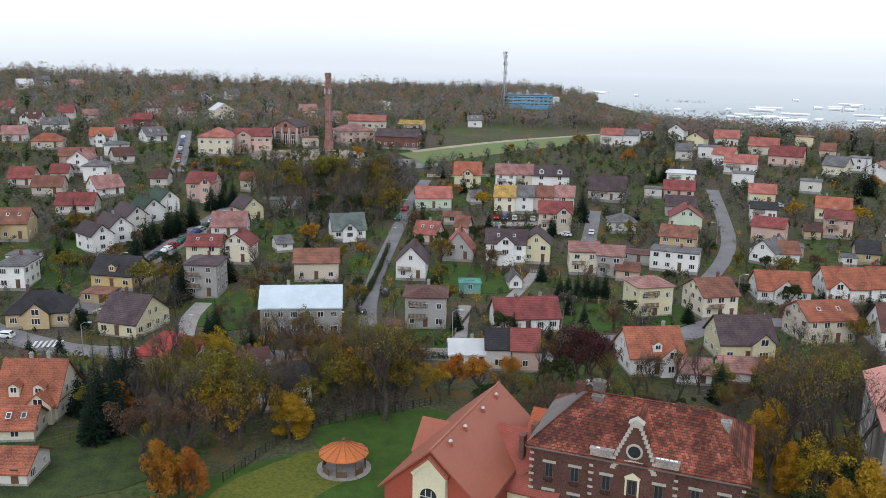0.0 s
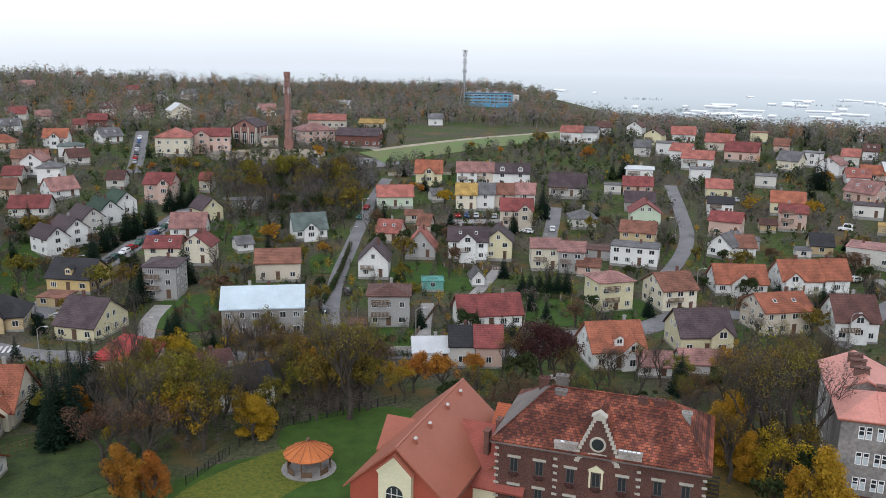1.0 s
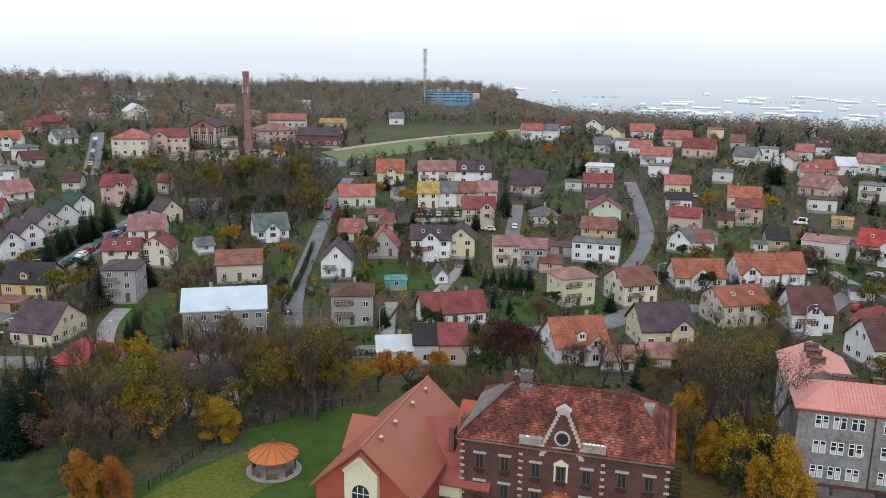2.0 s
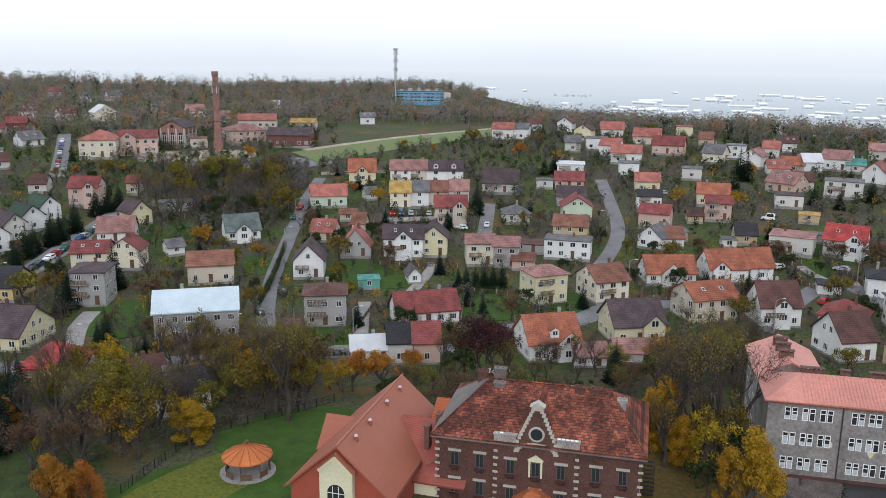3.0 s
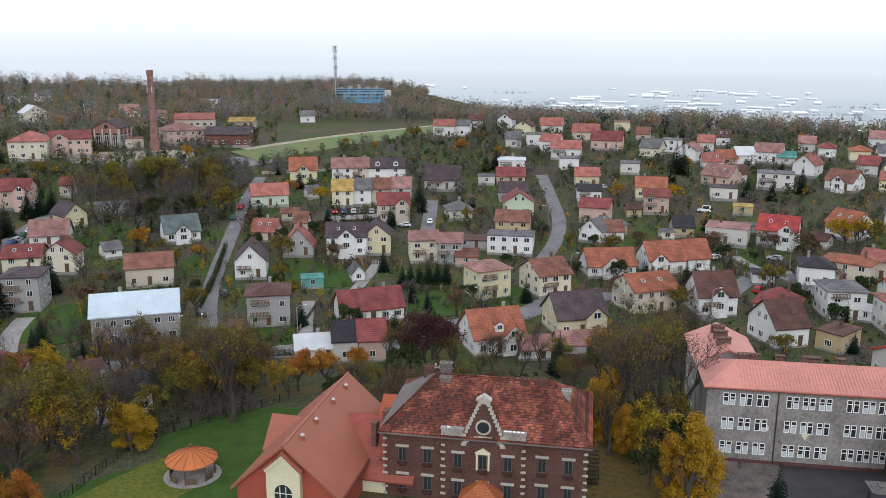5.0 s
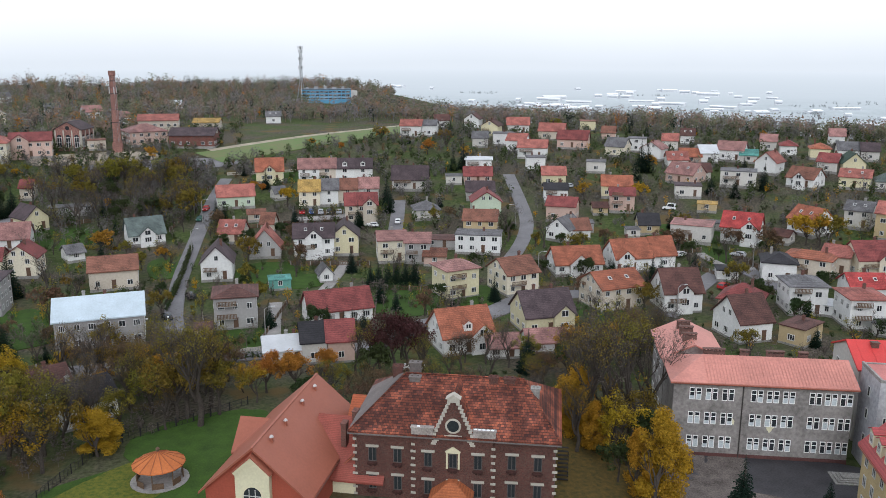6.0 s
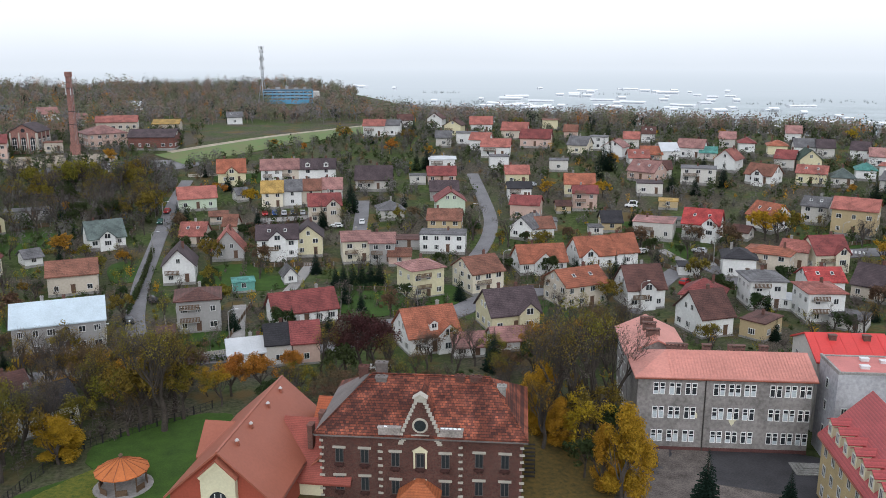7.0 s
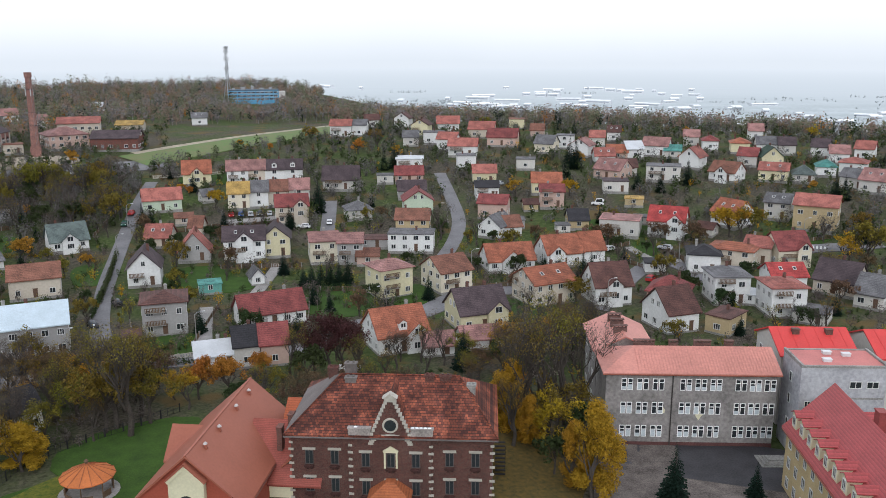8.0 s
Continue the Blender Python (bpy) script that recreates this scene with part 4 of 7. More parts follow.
    # quoins
    for qx, qy in ((-X, -Y), (X, -Y), (-5.3, -Y - 0.55), (5.3, -Y - 0.55)):
        for k in range(10):
            wd = 0.5 if k % 2 else 0.68
            put("quoin", shared(("quoin", wd), lambda b: box(b, 0, 0, 0, wd, 0.16, 0.3), STONE), ob, pose(qx, qy, 0.2 + k * 1.0))
    bm = bmesh.new()
    box(bm, X, 0, 5.25, 0.1, D, 0.22)
    part("string_course", bm, STONE, ob)
    # windows with lintels and flower boxes
    cols = (-10.9, -7.5, -3.3, 0.0, 3.3, 7.7, 11.1)
    for z in (2.3, 6.3):
        for x in cols:
            yy = -Y if abs(x) > 5.3 else -Y - 0.55
            win = add_window(ob, pose(x, yy, z), 1.1, 2.0, 2, DARKFRAME)
            if x or z < 5:
                bm = bmesh.new()
                box(bm, 0, -0.1, 2.06, 1.75, 0.2, 0.3)
                part("lintel", bm, STONE, win)
            bm = bmesh.new()
            box(bm, 0, -0.28, -0.4, 1.2, 0.3, 0.32)
            for k in range(7):
                bmesh.ops.create_icosphere(bm, subdivisions=1, radius=0.2, matrix=pose(-0.55 + k * 0.18, -0.32 + 0.05 * (k % 2), -0.2 - 0.14 * (k % 3)))
            part("flower_box", bm, PLANTS, win)
    for k in range(5):
        for z in (2.3, 6.3):
            add_window(ob, pose(0, 0, 0, 0, 0, 90) @ pose(-6 + k * 3, -X, z), 1.1, 2.0, 2, DARKFRAME)
    # pediment over the middle window
    bm = bmesh.new()
    box(bm, 0, fy - 0.15, 8.45, 1.9, 0.25, 0.22)
    solid(bm, [(-1.05, fy - 0.3, 8.67), (1.05, fy - 0.3, 8.67), (0, fy - 0.3, 9.35), (-1.05, fy, 8.67), (1.05, fy, 8.67), (0, fy, 9.35)], [(0, 1, 2), (3, 5, 4), (0, 2, 5, 3), (1, 4, 5, 2), (0, 3, 4, 1)])
    for s in (-1, 1):
        box(bm, s * 0.78, fy - 0.12, 6.2, 0.24, 0.22, 2.25)
    part("pediment", bm, CREAM, ob)
    # porch roof
    bm = bmesh.new()
    solid(bm, [(-2.9, fy - 3.2, 3.1), (2.9, fy - 3.2, 3.1), (2.9, fy, 3.1), (-2.9, fy, 3.1), (-0.6, fy - 1.2, 4.7), (0.6, fy - 1.2, 4.7), (0.6, fy, 4.7), (-0.6, fy, 4.7)],
          [(3, 2, 1, 0), (0, 1, 5, 4), (1, 2, 6, 5), (3, 0, 4, 7), (4, 5, 6, 7), (2, 3, 7, 6)])
    porch = part("porch_roof", bm, mat("bright_clay_tiles", (0.42, 0.13, 0.05), 0.8, "tile", 1.2, 0.25), ob)
    bm = bmesh.new()
    for s in (-1, 1):
        box(bm, s * 2.5, fy - 2.9, -0.3, 0.4, 0.4, 3.4)
    part("porch_post", bm, VBRICK, porch)
    # chimneys
    for cx, cy, sx, sy, z1, mt in ((-9.2, 1.8, 1.3, 1.0, 15.9, VBRICK), (-6.8, 2.4, 1.6, 0.9, 16.3, LEADM), (-6.3, -0.9, 1.5, 0.9, 15.5, LEADM), (4.6, -0.6, 1.2, 0.7, 15.9, VBRICK), (6.8, -0.5, 1.5, 0.8, 15.8, VBRICK), (10.4, -1.5, 1.1, 0.9, 15.0, CONCRETE)):
        bm = bmesh.new()
        box(bm, cx, cy, h + 1.5, sx, sy, z1 - h - 1.5)
        box(bm, cx, cy, z1, sx + 0.24, sy + 0.24, 0.22)
        for k in range(2):
            box(bm, cx + (k - 0.5) * sx * 0.5, cy, z1 + 0.22, 0.3, 0.3, 0.22)
        part("chimney", bm, mt, ob)
    # iron stair at the side
    bm = bmesh.new()
    for k in range(10):
        box(bm, X + 1.2, 2.5 - k * 0.42, 4.6 - k * 0.4, 1.5, 0.4, 0.08)
    box(bm, X + 1.9, 0.4, 0, 0.08, 0.08, 5.0)
    part("side_stair", bm, mat("black_iron", (0.02, 0.02, 0.022), 0.6, amount=0.2), ob)
    return ob


def parish_hall():
    ob = thing("parish_hall", "brick-red hall with a broad sheet roof and cream gable", "hall", pose(3.9, 109.0, 0, 0, 0, -23.6))
    w, L, h, rh = 13.4, 24.0, 4.9, 6.0
    part("wall", wall_bm("y", w, L, h, rh), REDWALL, ob)
    roof = part("roof", roof_bm("y", w, L, h, rh, 0.7, 0.25), SHEET, ob)
    bm = bmesh.new()
    box(bm, 0, 0, h + rh + 0.26, 0.3, L + 1.1, 0.1)
    part("ridge_cap", bm, SHEET, roof)
    for s in (-1, 1):
        bm = bmesh.new()
        cone(bm, (s * (w / 2 + 0.75), -L / 2 - 0.5, h - 0.62), (s * (w / 2 + 0.75), L / 2 + 0.5, h - 0.62), 0.11, 0.11, 6)
        part("gutter", bm, mat("brown_gutter", (0.14, 0.05, 0.035), 0.5, amount=0.1), ob)
    # roof ventilators
    for vy in (-8.4, -3.4, 3.2, 8.6):
        vx = 1.0
        vz = h + rh - vx * rh / (w / 2) + 0.2
        bm = bmesh.new()
        box(bm, vx, vy, vz - 0.2, 0.5, 0.5, 0.4)
        cone(bm, (vx, vy, vz + 0.2), (vx, vy, vz + 0.6), 0.2, 0.2, 10)
        v = part("roof_vent", bm, SHEET, roof)
        bm = bmesh.new()
        cone(bm, (vx, vy, vz + 0.6), (vx, vy, vz + 0.72), 0.3, 0.24, 10)
        cone(bm, (vx, vy, vz + 0.74), (vx, vy, vz + 0.92), 0.26, 0.05, 10)
        part("vent_cap", bm, mat("pale_metal_cap", (0.5, 0.46, 0.44), 0.4, amount=0.1), v, "pale metal ventilator cap")
    # cream gable panel with an arched window
    f = -L / 2 - 0.85
    bm = bmesh.new()
    solid(bm, [(x, y, z) for y in (f, f + 2.6) for x, z in ((-2.25, -0.4), (2.25, -0.4), (2.25, 7.9), (0, 10.0), (-2.25, 7.9))],
          [(4, 3, 2, 1, 0), (5, 6, 7, 8, 9), (0, 1, 6, 5), (1, 2, 7, 6), (2, 3, 8, 7), (3, 4, 9, 8), (4, 0, 5, 9)])
    panel = part("gable_panel", bm, CREAM, ob)
    bm = bmesh.new()
    for s in (-1, 1):
        a = math.degrees(math.atan2(2.1, 2.25))
        bmesh.ops.create_cube(bm, size=1, matrix=pose(s * 1.2, f + 1.2, 9.15, 0, s * a, 0) @ Matrix.Diagonal((3.6, 3.0, 0.16, 1)))
    part("panel_coping", bm, SHEET, panel)
    bm = bmesh.new()
    for s in (-1, 1):
        a = math.degrees(math.atan2(2.1, 2.25))
        bmesh.ops.create_cube(bm, size=1, matrix=pose(s * 1.15, f - 0.1, 8.8, 0, s * a, 0) @ Matrix.Diagonal((3.2, 0.24, 0.36, 1)))
    part("panel_cornice", bm, CREAM, panel)
    bm = bmesh.new()
    arch_bm(bm, 1.15, f - 0.06, f + 0.1, 4.9, 16)
    box(bm, 0, f + 0.02, 2.6, 2.3, 0.16, 2.3)
    glass = part("arched_window", bm, GLASS, panel)
    bm = bmesh.new()
    for px in (-0.4, 0.4):
        box(bm, px, f - 0.08, 2.6, 0.09, 0.08, 3.2)
    box(bm, 0, f - 0.08, 4.85, 2.3, 0.08, 0.09)
    part("glazing_bars", bm, FRAME, glass)
    # linking wing towards the villa
    m = pose(8.6, 3.8, 0)
    part("wing_wall", wall_bm("x", 9.4, 11, 3.0, 5.6), CREAM, ob, m=m)
    wr = part("wing_roof", roof_bm("x", 9.4, 11, 3.0, 5.6, 0.9), mat("red_pan_tiles", (0.34, 0.085, 0.06), 0.6, "tile", 1.6, 0.2, bump=0.5), ob, m=m)
    m2 = pose(10.2, 1.5, 4.15)
    part("wing_dormer", wall_bm("y", 3.2, 4.2, 0.1, 1.5), WOOD, ob, m=m2)
    part("wing_dormer_roof", roof_bm("y", 3.2, 4.2, 0.1, 1.5, 0.5), SHEET, ob, m=m2)
    for cx, cy, z1 in ((7.9, 0.6, 9.3), (8.7, 3.4, 9.9)):
        bm = bmesh.new()
        box(bm, cx, cy, 6, 0.7, 1.3 if cy > 0 else 0.7, z1 - 6)
        box(bm, cx, cy, z1, 0.85, 1.45 if cy > 0 else 0.85, 0.12)
        part("chimney", bm, BRICKC, ob)
    # low wing on the lawn side
    m = pose(-5.2, 3.0, 0)
    part("side_wall", wall_bm("x", 5.2, 6.4, 4.4, 3.2), REDWALL, ob, m=m)
    part("side_roof", roof_bm("x", 5.2, 6.4, 4.4, 3.2, 0.6), SHEET, ob, m=m)
    # orange-tiled range behind
    m = pose(13.0, 9.5, 0)
    part("back_wall", wall_bm("x", 12, 8, 6.4, 3.0), CREAM, ob, m=m)
    part("back_roof", roof_bm("x", 12, 8, 6.4, 3.0, 0.6), mat("fresh_orange_tiles", (0.42, 0.11, 0.045), 0.7, "tile", 1.2, 0.2), ob, m=m)
    return ob


def pavilion():
    ob = thing("garden_pavilion", "round timber garden pavilion with a segmented orange roof on paving", "pavilion", pose(-13.9, 113.5, 0))
    bm = bmesh.new()
    cone(bm, (0, 0, -0.3), (0, 0, 0.14), 4.0, 4.0, 24)
    part("paving", bm, PAVING, ob)
    R, n = 3.65, 14
    for k in range(n):
        a, b = k * math.tau / n, (k + 1) * math.tau / n
        bm = bmesh.new()
        p, q = (R * math.cos(a), R * math.sin(a)), (R * math.cos(b), R * math.sin(b))
        solid(bm, [(*p, 2.55), (*q, 2.55), (0, 0, 4.35), (*p, 2.68), (*q, 2.68), (0, 0, 4.48)], [(2, 1, 0), (3, 4, 5), (0, 1, 4, 3), (1, 2, 5, 4), (2, 0, 3, 5)])
        part("roof_segment", bm, mat("orange_felt_roof", (0.46, 0.14, 0.04), 0.75, amount=0.15, spread=0.06), ob)
        bm = bmesh.new()
        cone(bm, (p[0], p[1], 2.7), (0, 0, 4.5), 0.07, 0.05, 4)
        part("roof_batten", bm, mat("brown_batten", (0.3, 0.10, 0.04), 0.7, amount=0.2), ob)
        if k % 2 == 0:
            bm = bmesh.new()
            cone(bm, (p[0] * 0.86, p[1] * 0.86, 0.1), (p[0] * 0.86, p[1] * 0.86, 2.75), 0.09, 0.09, 6)
            part("post", bm, WOOD, ob)
            bm = bmesh.new()
            c = ((p[0] + q[0]) / 2 * 0.86, (p[1] + q[1]) / 2 * 0.86)
            box(bm, 0, 0, 0.15, 1.55, 0.08, 0.85)
            part("rail_panel", bm, WOOD, ob, m=pose(c[0], c[1], 0, 0, 0, math.degrees((a + b) / 2) + 90))
    bm = bmesh.new()
    cone(bm, (0, 0, 4.4), (0, 0, 4.75), 0.22, 0.22, 10)
    cone(bm, (0, 0, 4.75), (0, 0, 5.05), 0.34, 0.04, 10)
    part("finial", bm, WOOD, ob)
    return ob


def school():
    grey = mat("stained_grey_stucco", (0.27, 0.25, 0.235), 0.95, scale=0.5, amount=0.3)
    tin = mat("salmon_tin_roof", (0.52, 0.22, 0.175), 0.5, scale=0.6, amount=0.16)
    ob = thing("school_building", "three-storey grey plastered school with white windows and salmon tin roof", "school", pose(75.4, 108.3, -1.75, 0, 0, -20))
    W, D, h = 26.0, 10.6, 12.0
    bm = bmesh.new()
    box(bm, 0, 0, -0.5, W, D, h + 0.5)
    part("wall", bm, grey, ob)
    bm = bmesh.new()
    X, Y, e = W / 2, D / 2, 0.6
    pts = [(-X - e, -Y - e, h), (X + e, -Y - e, h), (X + e, Y + e, h), (-X - e, Y + e, h)]
    pts += [(x, y, z + 0.2) for x, y, z in pts] + [(-X + 5, 0, h + 2.6), (X + e, 0, h + 2.6)]
    solid(bm, pts, [(3, 2, 1, 0), (0, 1, 5, 4), (1, 2, 6, 9, 5), (2, 3, 7, 6), (3, 0, 4, 7), (4, 5, 9, 8), (6, 7, 8, 9), (7, 4, 8)])
    roof = part("roof", bm, tin, ob)
    for k in range(44):
        bm = bmesh.new()
        x = -X + 5 + k * (W - 4.6) / 44
        cone(bm, (x, -Y - e, h + 0.24), (x, -0.02, h + 2.64), 0.035, 0.035, 4)
        part("roof_seam", bm, tin, roof)
    bm = bmesh.new()
    cone(bm, (-X - e, -Y - e - 0.08, h), (X + e, -Y - e - 0.08, h), 0.12, 0.12, 6)
    part("gutter", bm, mat("rusty_gutter", (0.25, 0.08, 0.05), 0.6, amount=0.2), ob)
    for k, (cx, n) in enumerate(((-6.2, 5), (-1.6, 2), (3.0, 4), (7.2, 2))):
        bm = bmesh.new()
        box(bm, cx, 1.0, h + 1.6, n * 0.65, 0.6, 1.25)
        for j in range(n + 1):
            box(bm, cx + (j - n / 2) * 0.62, 1.0, h + 2.85, 0.14, 0.6, 0.3)
        box(bm, cx, 1.0, h + 3.15, n * 0.65 + 0.2, 0.8, 0.12)
        part("chimney", bm, SOOTY, ob)
    NET = mat("pale_net_curtain", (0.5, 0.55, 0.57), 0.7, amount=0.2, scale=2)
    blinds = random.Random(8)
    groups = (3.2, 5.6, 8.0, 12.2, 14.5, 16.8, 20.6, 22.8, 25.0)
    for z in (1.35, 5.2, 9.1):
        for u in groups:
            for s in (-0.48, 0.48):
                win = add_window(ob, pose(u - 12.95 + s, -Y, z + 0.15), 0.84, 1.85, 1, WHITE)
                bm = bmesh.new()
                box(bm, 0, -0.06, 1.2, 0.7, 0.06, 0.1)
                part("transom", bm, WHITE, win)
                if blinds.random() < 0.6:
                    drop = blinds.choice((0.5, 0.8, 1.05))
                    bm = bmesh.new()
                    box(bm, 0, -0.04, 0.1, 0.66, 0.02, drop)
                    part("curtain", bm, NET, win, "pale net curtain in the lower pane")
    bm = bmesh.new()
    cone(bm, (-X + 10.2, -Y - 0.12, 0), (-X + 10.2, -Y - 0.12, h), 0.09, 0.09, 6)
    part("downpipe", bm, mat("dark_pipe", (0.05, 0.045, 0.04), 0.6, amount=0.1), ob)
    bm = bmesh.new()
    box(bm, 0, -Y - 0.06, -0.3, W, 0.14, 0.9)
    part("plinth", bm, mat("dark_red_plinth", (0.11, 0.05, 0.045), 0.9, amount=0.2), ob)
    for k, (px, pz) in enumerate(((-4.2, 6.0), (1.9, 5.8), (1.4, 5.2))):
        bm = bmesh.new()
        n = 9
        rnd = random.Random(k)
        ring = [(px + 0.45 * rnd.uniform(0.5, 1.2) * math.cos(a * math.tau / n), pz + 0.75 * rnd.uniform(0.5, 1.2) * math.sin(a * math.tau / n)) for a in range(n)]
        solid(bm, [(x, -Y - 0.012, z) for x, z in ring] + [(x, -Y + 0.02, z) for x, z in ring], [tuple(range(n))] + [(a, (a + 1) % n, n + (a + 1) % n, n + a) for a in range(n)])
        part("plaster_patch", bm, CREAM, ob, "pale patch of bared plaster")
    # rear wing
    m = pose(-8.4, 11.6, 0)
    part("wing_wall", wall_bm("y", 9.4, 13, h, 2.2), grey, ob, m=m)
    part("wing_roof", roof_bm("y", 9.4, 13, h, 2.2, 0.6), tin, ob, m=m)
    for cy in (8.0, 11.5, 14.5):
        bm = bmesh.new()
        box(bm, -8.8, cy, h + 1.2, 2.2, 0.7, 1.7)
        for j in range(4):
            box(bm, -9.8 + j * 0.66, cy, h + 2.9, 0.14, 0.6, 0.3)
        box(bm, -8.8, cy, h + 3.2, 2.4, 0.85, 0.12)
        part("chimney", bm, SOOTY, ob)
    for z in (1.4, 5.2, 9.1):
        for k in range(3):
            add_window(ob, m @ pose(0, 0, 0, 0, 0, -90) @ pose(-4 + k * 3.6, -4.7, z), 1.8, 2.0, 3)
    # entrance block
    blk = thing("stair_block", "pale grey plastered stair block with pink sheet roof and patched plaster", "building", pose(93.8, 96.2, -2.3, 0, 0, -20))
    pale = mat("pale_blue_grey_stucco", (0.43, 0.43, 0.45), 0.95, scale=0.5, amount=0.22)
    bm = bmesh.new()
    box(bm, 0, 0, -0.5, 12.6, 7.4, 15.6)
    part("wall", bm, pale, blk)
    bm = bmesh.new()
    for s in (-1, 1):
        box(bm, s * 6.2, 0, 15.1, 0.35, 7.6, 0.5)
        box(bm, 0, s * 3.6, 15.1, 12.1, 0.35, 0.35)
    part("parapet", bm, CONCRETE, blk)
    bm = bmesh.new()
    box(bm, 0, 0, 15.1, 12.0, 6.8, 0.2)
    part("roof", bm, mat("pink_sheet_roof", (0.5, 0.17, 0.15), 0.6, amount=0.15), blk)
    for x in (1.8, 4.3):
        add_window(blk, pose(x, -3.7, 11.9), 1.8, 1.1, 2)
    bm = bmesh.new()
    box(bm, 3.2, -3.76, 10.2, 5.6, 0.12, 0.25)
    part("ledge", bm, CONCRETE, blk)
    for x, y in ((-1.8, -1.5), (-0.6, 1.8), (2.0, 1.0)):
        bm = bmesh.new()
        box(bm, x, y, 15.3, 1.2, 0.8, 0.4)
        box(bm, x, y, 15.7, 1.35, 0.95, 0.08)
        part("skylight", bm, mat("milky_skylight", (0.6, 0.6, 0.6), 0.3, amount=0.1), blk)
    add_window(blk, pose(-5.0, -3.7, 8.6), 0.9, 1.2, 2)
    for z in (4, 8, 11.5):
        add_window(blk, pose(0, 0, 0, 0, 0, -90) @ pose(0, -6.3, z), 0.9, 1.6, 1)
    steps = thing("entrance_steps", "grey concrete entrance steps at the school yard", "steps", pose(83.2, 94.4, -1.85, 0, 0, -20))
    for k in range(5):
        bm = bmesh.new()
        box(bm, 0, 0, k * 0.17 - 0.1, 6.2 - k * 0.8, 4.4 - k * 0.7, 0.27)
        part("step", bm, CONCRETE, steps)
    return ob


def red_hall(x, y, yaw, w, d, h, rh, kind, name, label):
    ob = thing(name, label, "hall", pose(x, y, 0, 0, 0, yaw))
    part("wall", wall_bm(kind, w, d, h, rh), wall_mat("pale"), ob)
    roof = part("roof", roof_bm(kind, w, d, h, rh, 0.5), mat("bright_red_sheet", (0.55, 0.05, 0.045), 0.5, amount=0.1), ob)
    for k in range(6):
        bm = bmesh.new()
        px = -w / 2 + (k + 0.5) * w / 6
        if kind == "x":
            cone(bm, (px, -d / 2 - 0.4, h - 0.4 * rh / (d / 2) + 0.28), (px, 0, h + rh + 0.28), 0.05, 0.05, 4)
        else:
            py = -d / 2 + (k + 0.5) * d / 6
            cone(bm, (-w / 2 - 0.4, py, h - 0.4 * rh / (w / 2) + 0.28), (0, py, h + rh + 0.28), 0.05, 0.05, 4)
        part("roof_seam", bm, mat("bright_red_sheet", (0.55, 0.05, 0.045), 0.5), roof)
    for sx in (-0.2, 0.25):
        bm = bmesh.new()
        box(bm, sx * w, -0.12 * d, h + rh * 0.6, 1.1, 0.8, 1.3)
        box(bm, sx * w, -0.12 * d, h + rh * 0.6 + 1.3, 1.3, 1.0, 0.14)
        part("chimney", bm, BRICKC, ob)
    for k in range(3):
        for z in (h - 3, h - 7):
            add_window(ob, pose((k - 1) * w * 0.28, -d / 2, z), 1.4, 1.6)
            add_window(ob, pose(0, 0, 0, 0, 0, -90) @ pose((k - 1) * d * 0.28, -w / 2, z), 1.4, 1.6)
    return ob


def dormered_block():
    ob = thing("dormered_building", "yellow plastered block with raspberry-red roof and many dormers", "building", pose(79.8, 73.6, -2.4, 0, 0, -111.8))
    red = mat("raspberry_roof_sheet", (0.40, 0.075, 0.075), 0.5, "tile", 1.0, 0.15, bump=0.4)
    yel = mat("yellow_ochre_stucco", (0.47, 0.37, 0.2), 0.9, amount=0.15)
    W, D, h, rh = 27.0, 12.0, 10.0, 6.0
    part("wall", wall_bm("x", W, D, h, rh), yel, ob)
    part("roof", roof_bm("x", W, D, h, rh, 0.6), red, ob)
    bm = bmesh.new()
    cone(bm, (-W / 2, -D / 2 - 0.7, h - 0.5), (W / 2, -D / 2 - 0.7, h - 0.5), 0.1, 0.1, 6)
    part("gutter", bm, mat("rusty_gutter", (0.25, 0.08, 0.05), 0.6), ob)
    for k in range(9):
        x = W / 2 - 1.9 - k * 2.9
        for s, yaw in ((-1, 0), (1, 180)):
            m = pose(-x if s > 0 else x, 0, 0, 0, 0, 0)
            q = pose(0, 0, 0, 0, 0, yaw) @ pose(-x if s > 0 else x, -D / 2 + 2.4, h + 0.3)
            if s > 0 and k % 2:
                continue
            dm = part("dormer", wall_bm("y", 1.7, 4.4, 2.2, 0.4), CREAM, ob, m=q)
            part("dormer_roof", roof_bm("y", 1.7, 4.6, 2.2, 0.45, 0.25, 0.12), red, dm, m=pose(0, 0.1, 0))
            add_window(ob, q @ pose(0, -2.2, 0.5), 0.9, 1.4, 2)
        for z in (1.4, 4.4, 7.3):
            add_window(ob, pose(x, -D / 2, z), 1.1, 1.6, 2)
    for x in (W / 2 - 2.5, W / 2 - 8, W / 2 - 15):
        bm = bmesh.new()
        box(bm, x, 0.8, h + rh - 2, 1.4, 1.0, 3.6)
        box(bm, x, 0.8, h + rh + 1.6, 1.6, 1.2, 0.18)
        part("chimney", bm, mat("red_clad_chimney", (0.26, 0.06, 0.055), 0.6, amount=0.2), ob)
    for z in (1.4, 4.4, 7.3):
        for y in (-3, 0, 3):
            add_window(ob, pose(0, 0, 0, 0, 0, 90) @ pose(y, -W / 2, z), 1.1, 1.6, 2)
    return ob


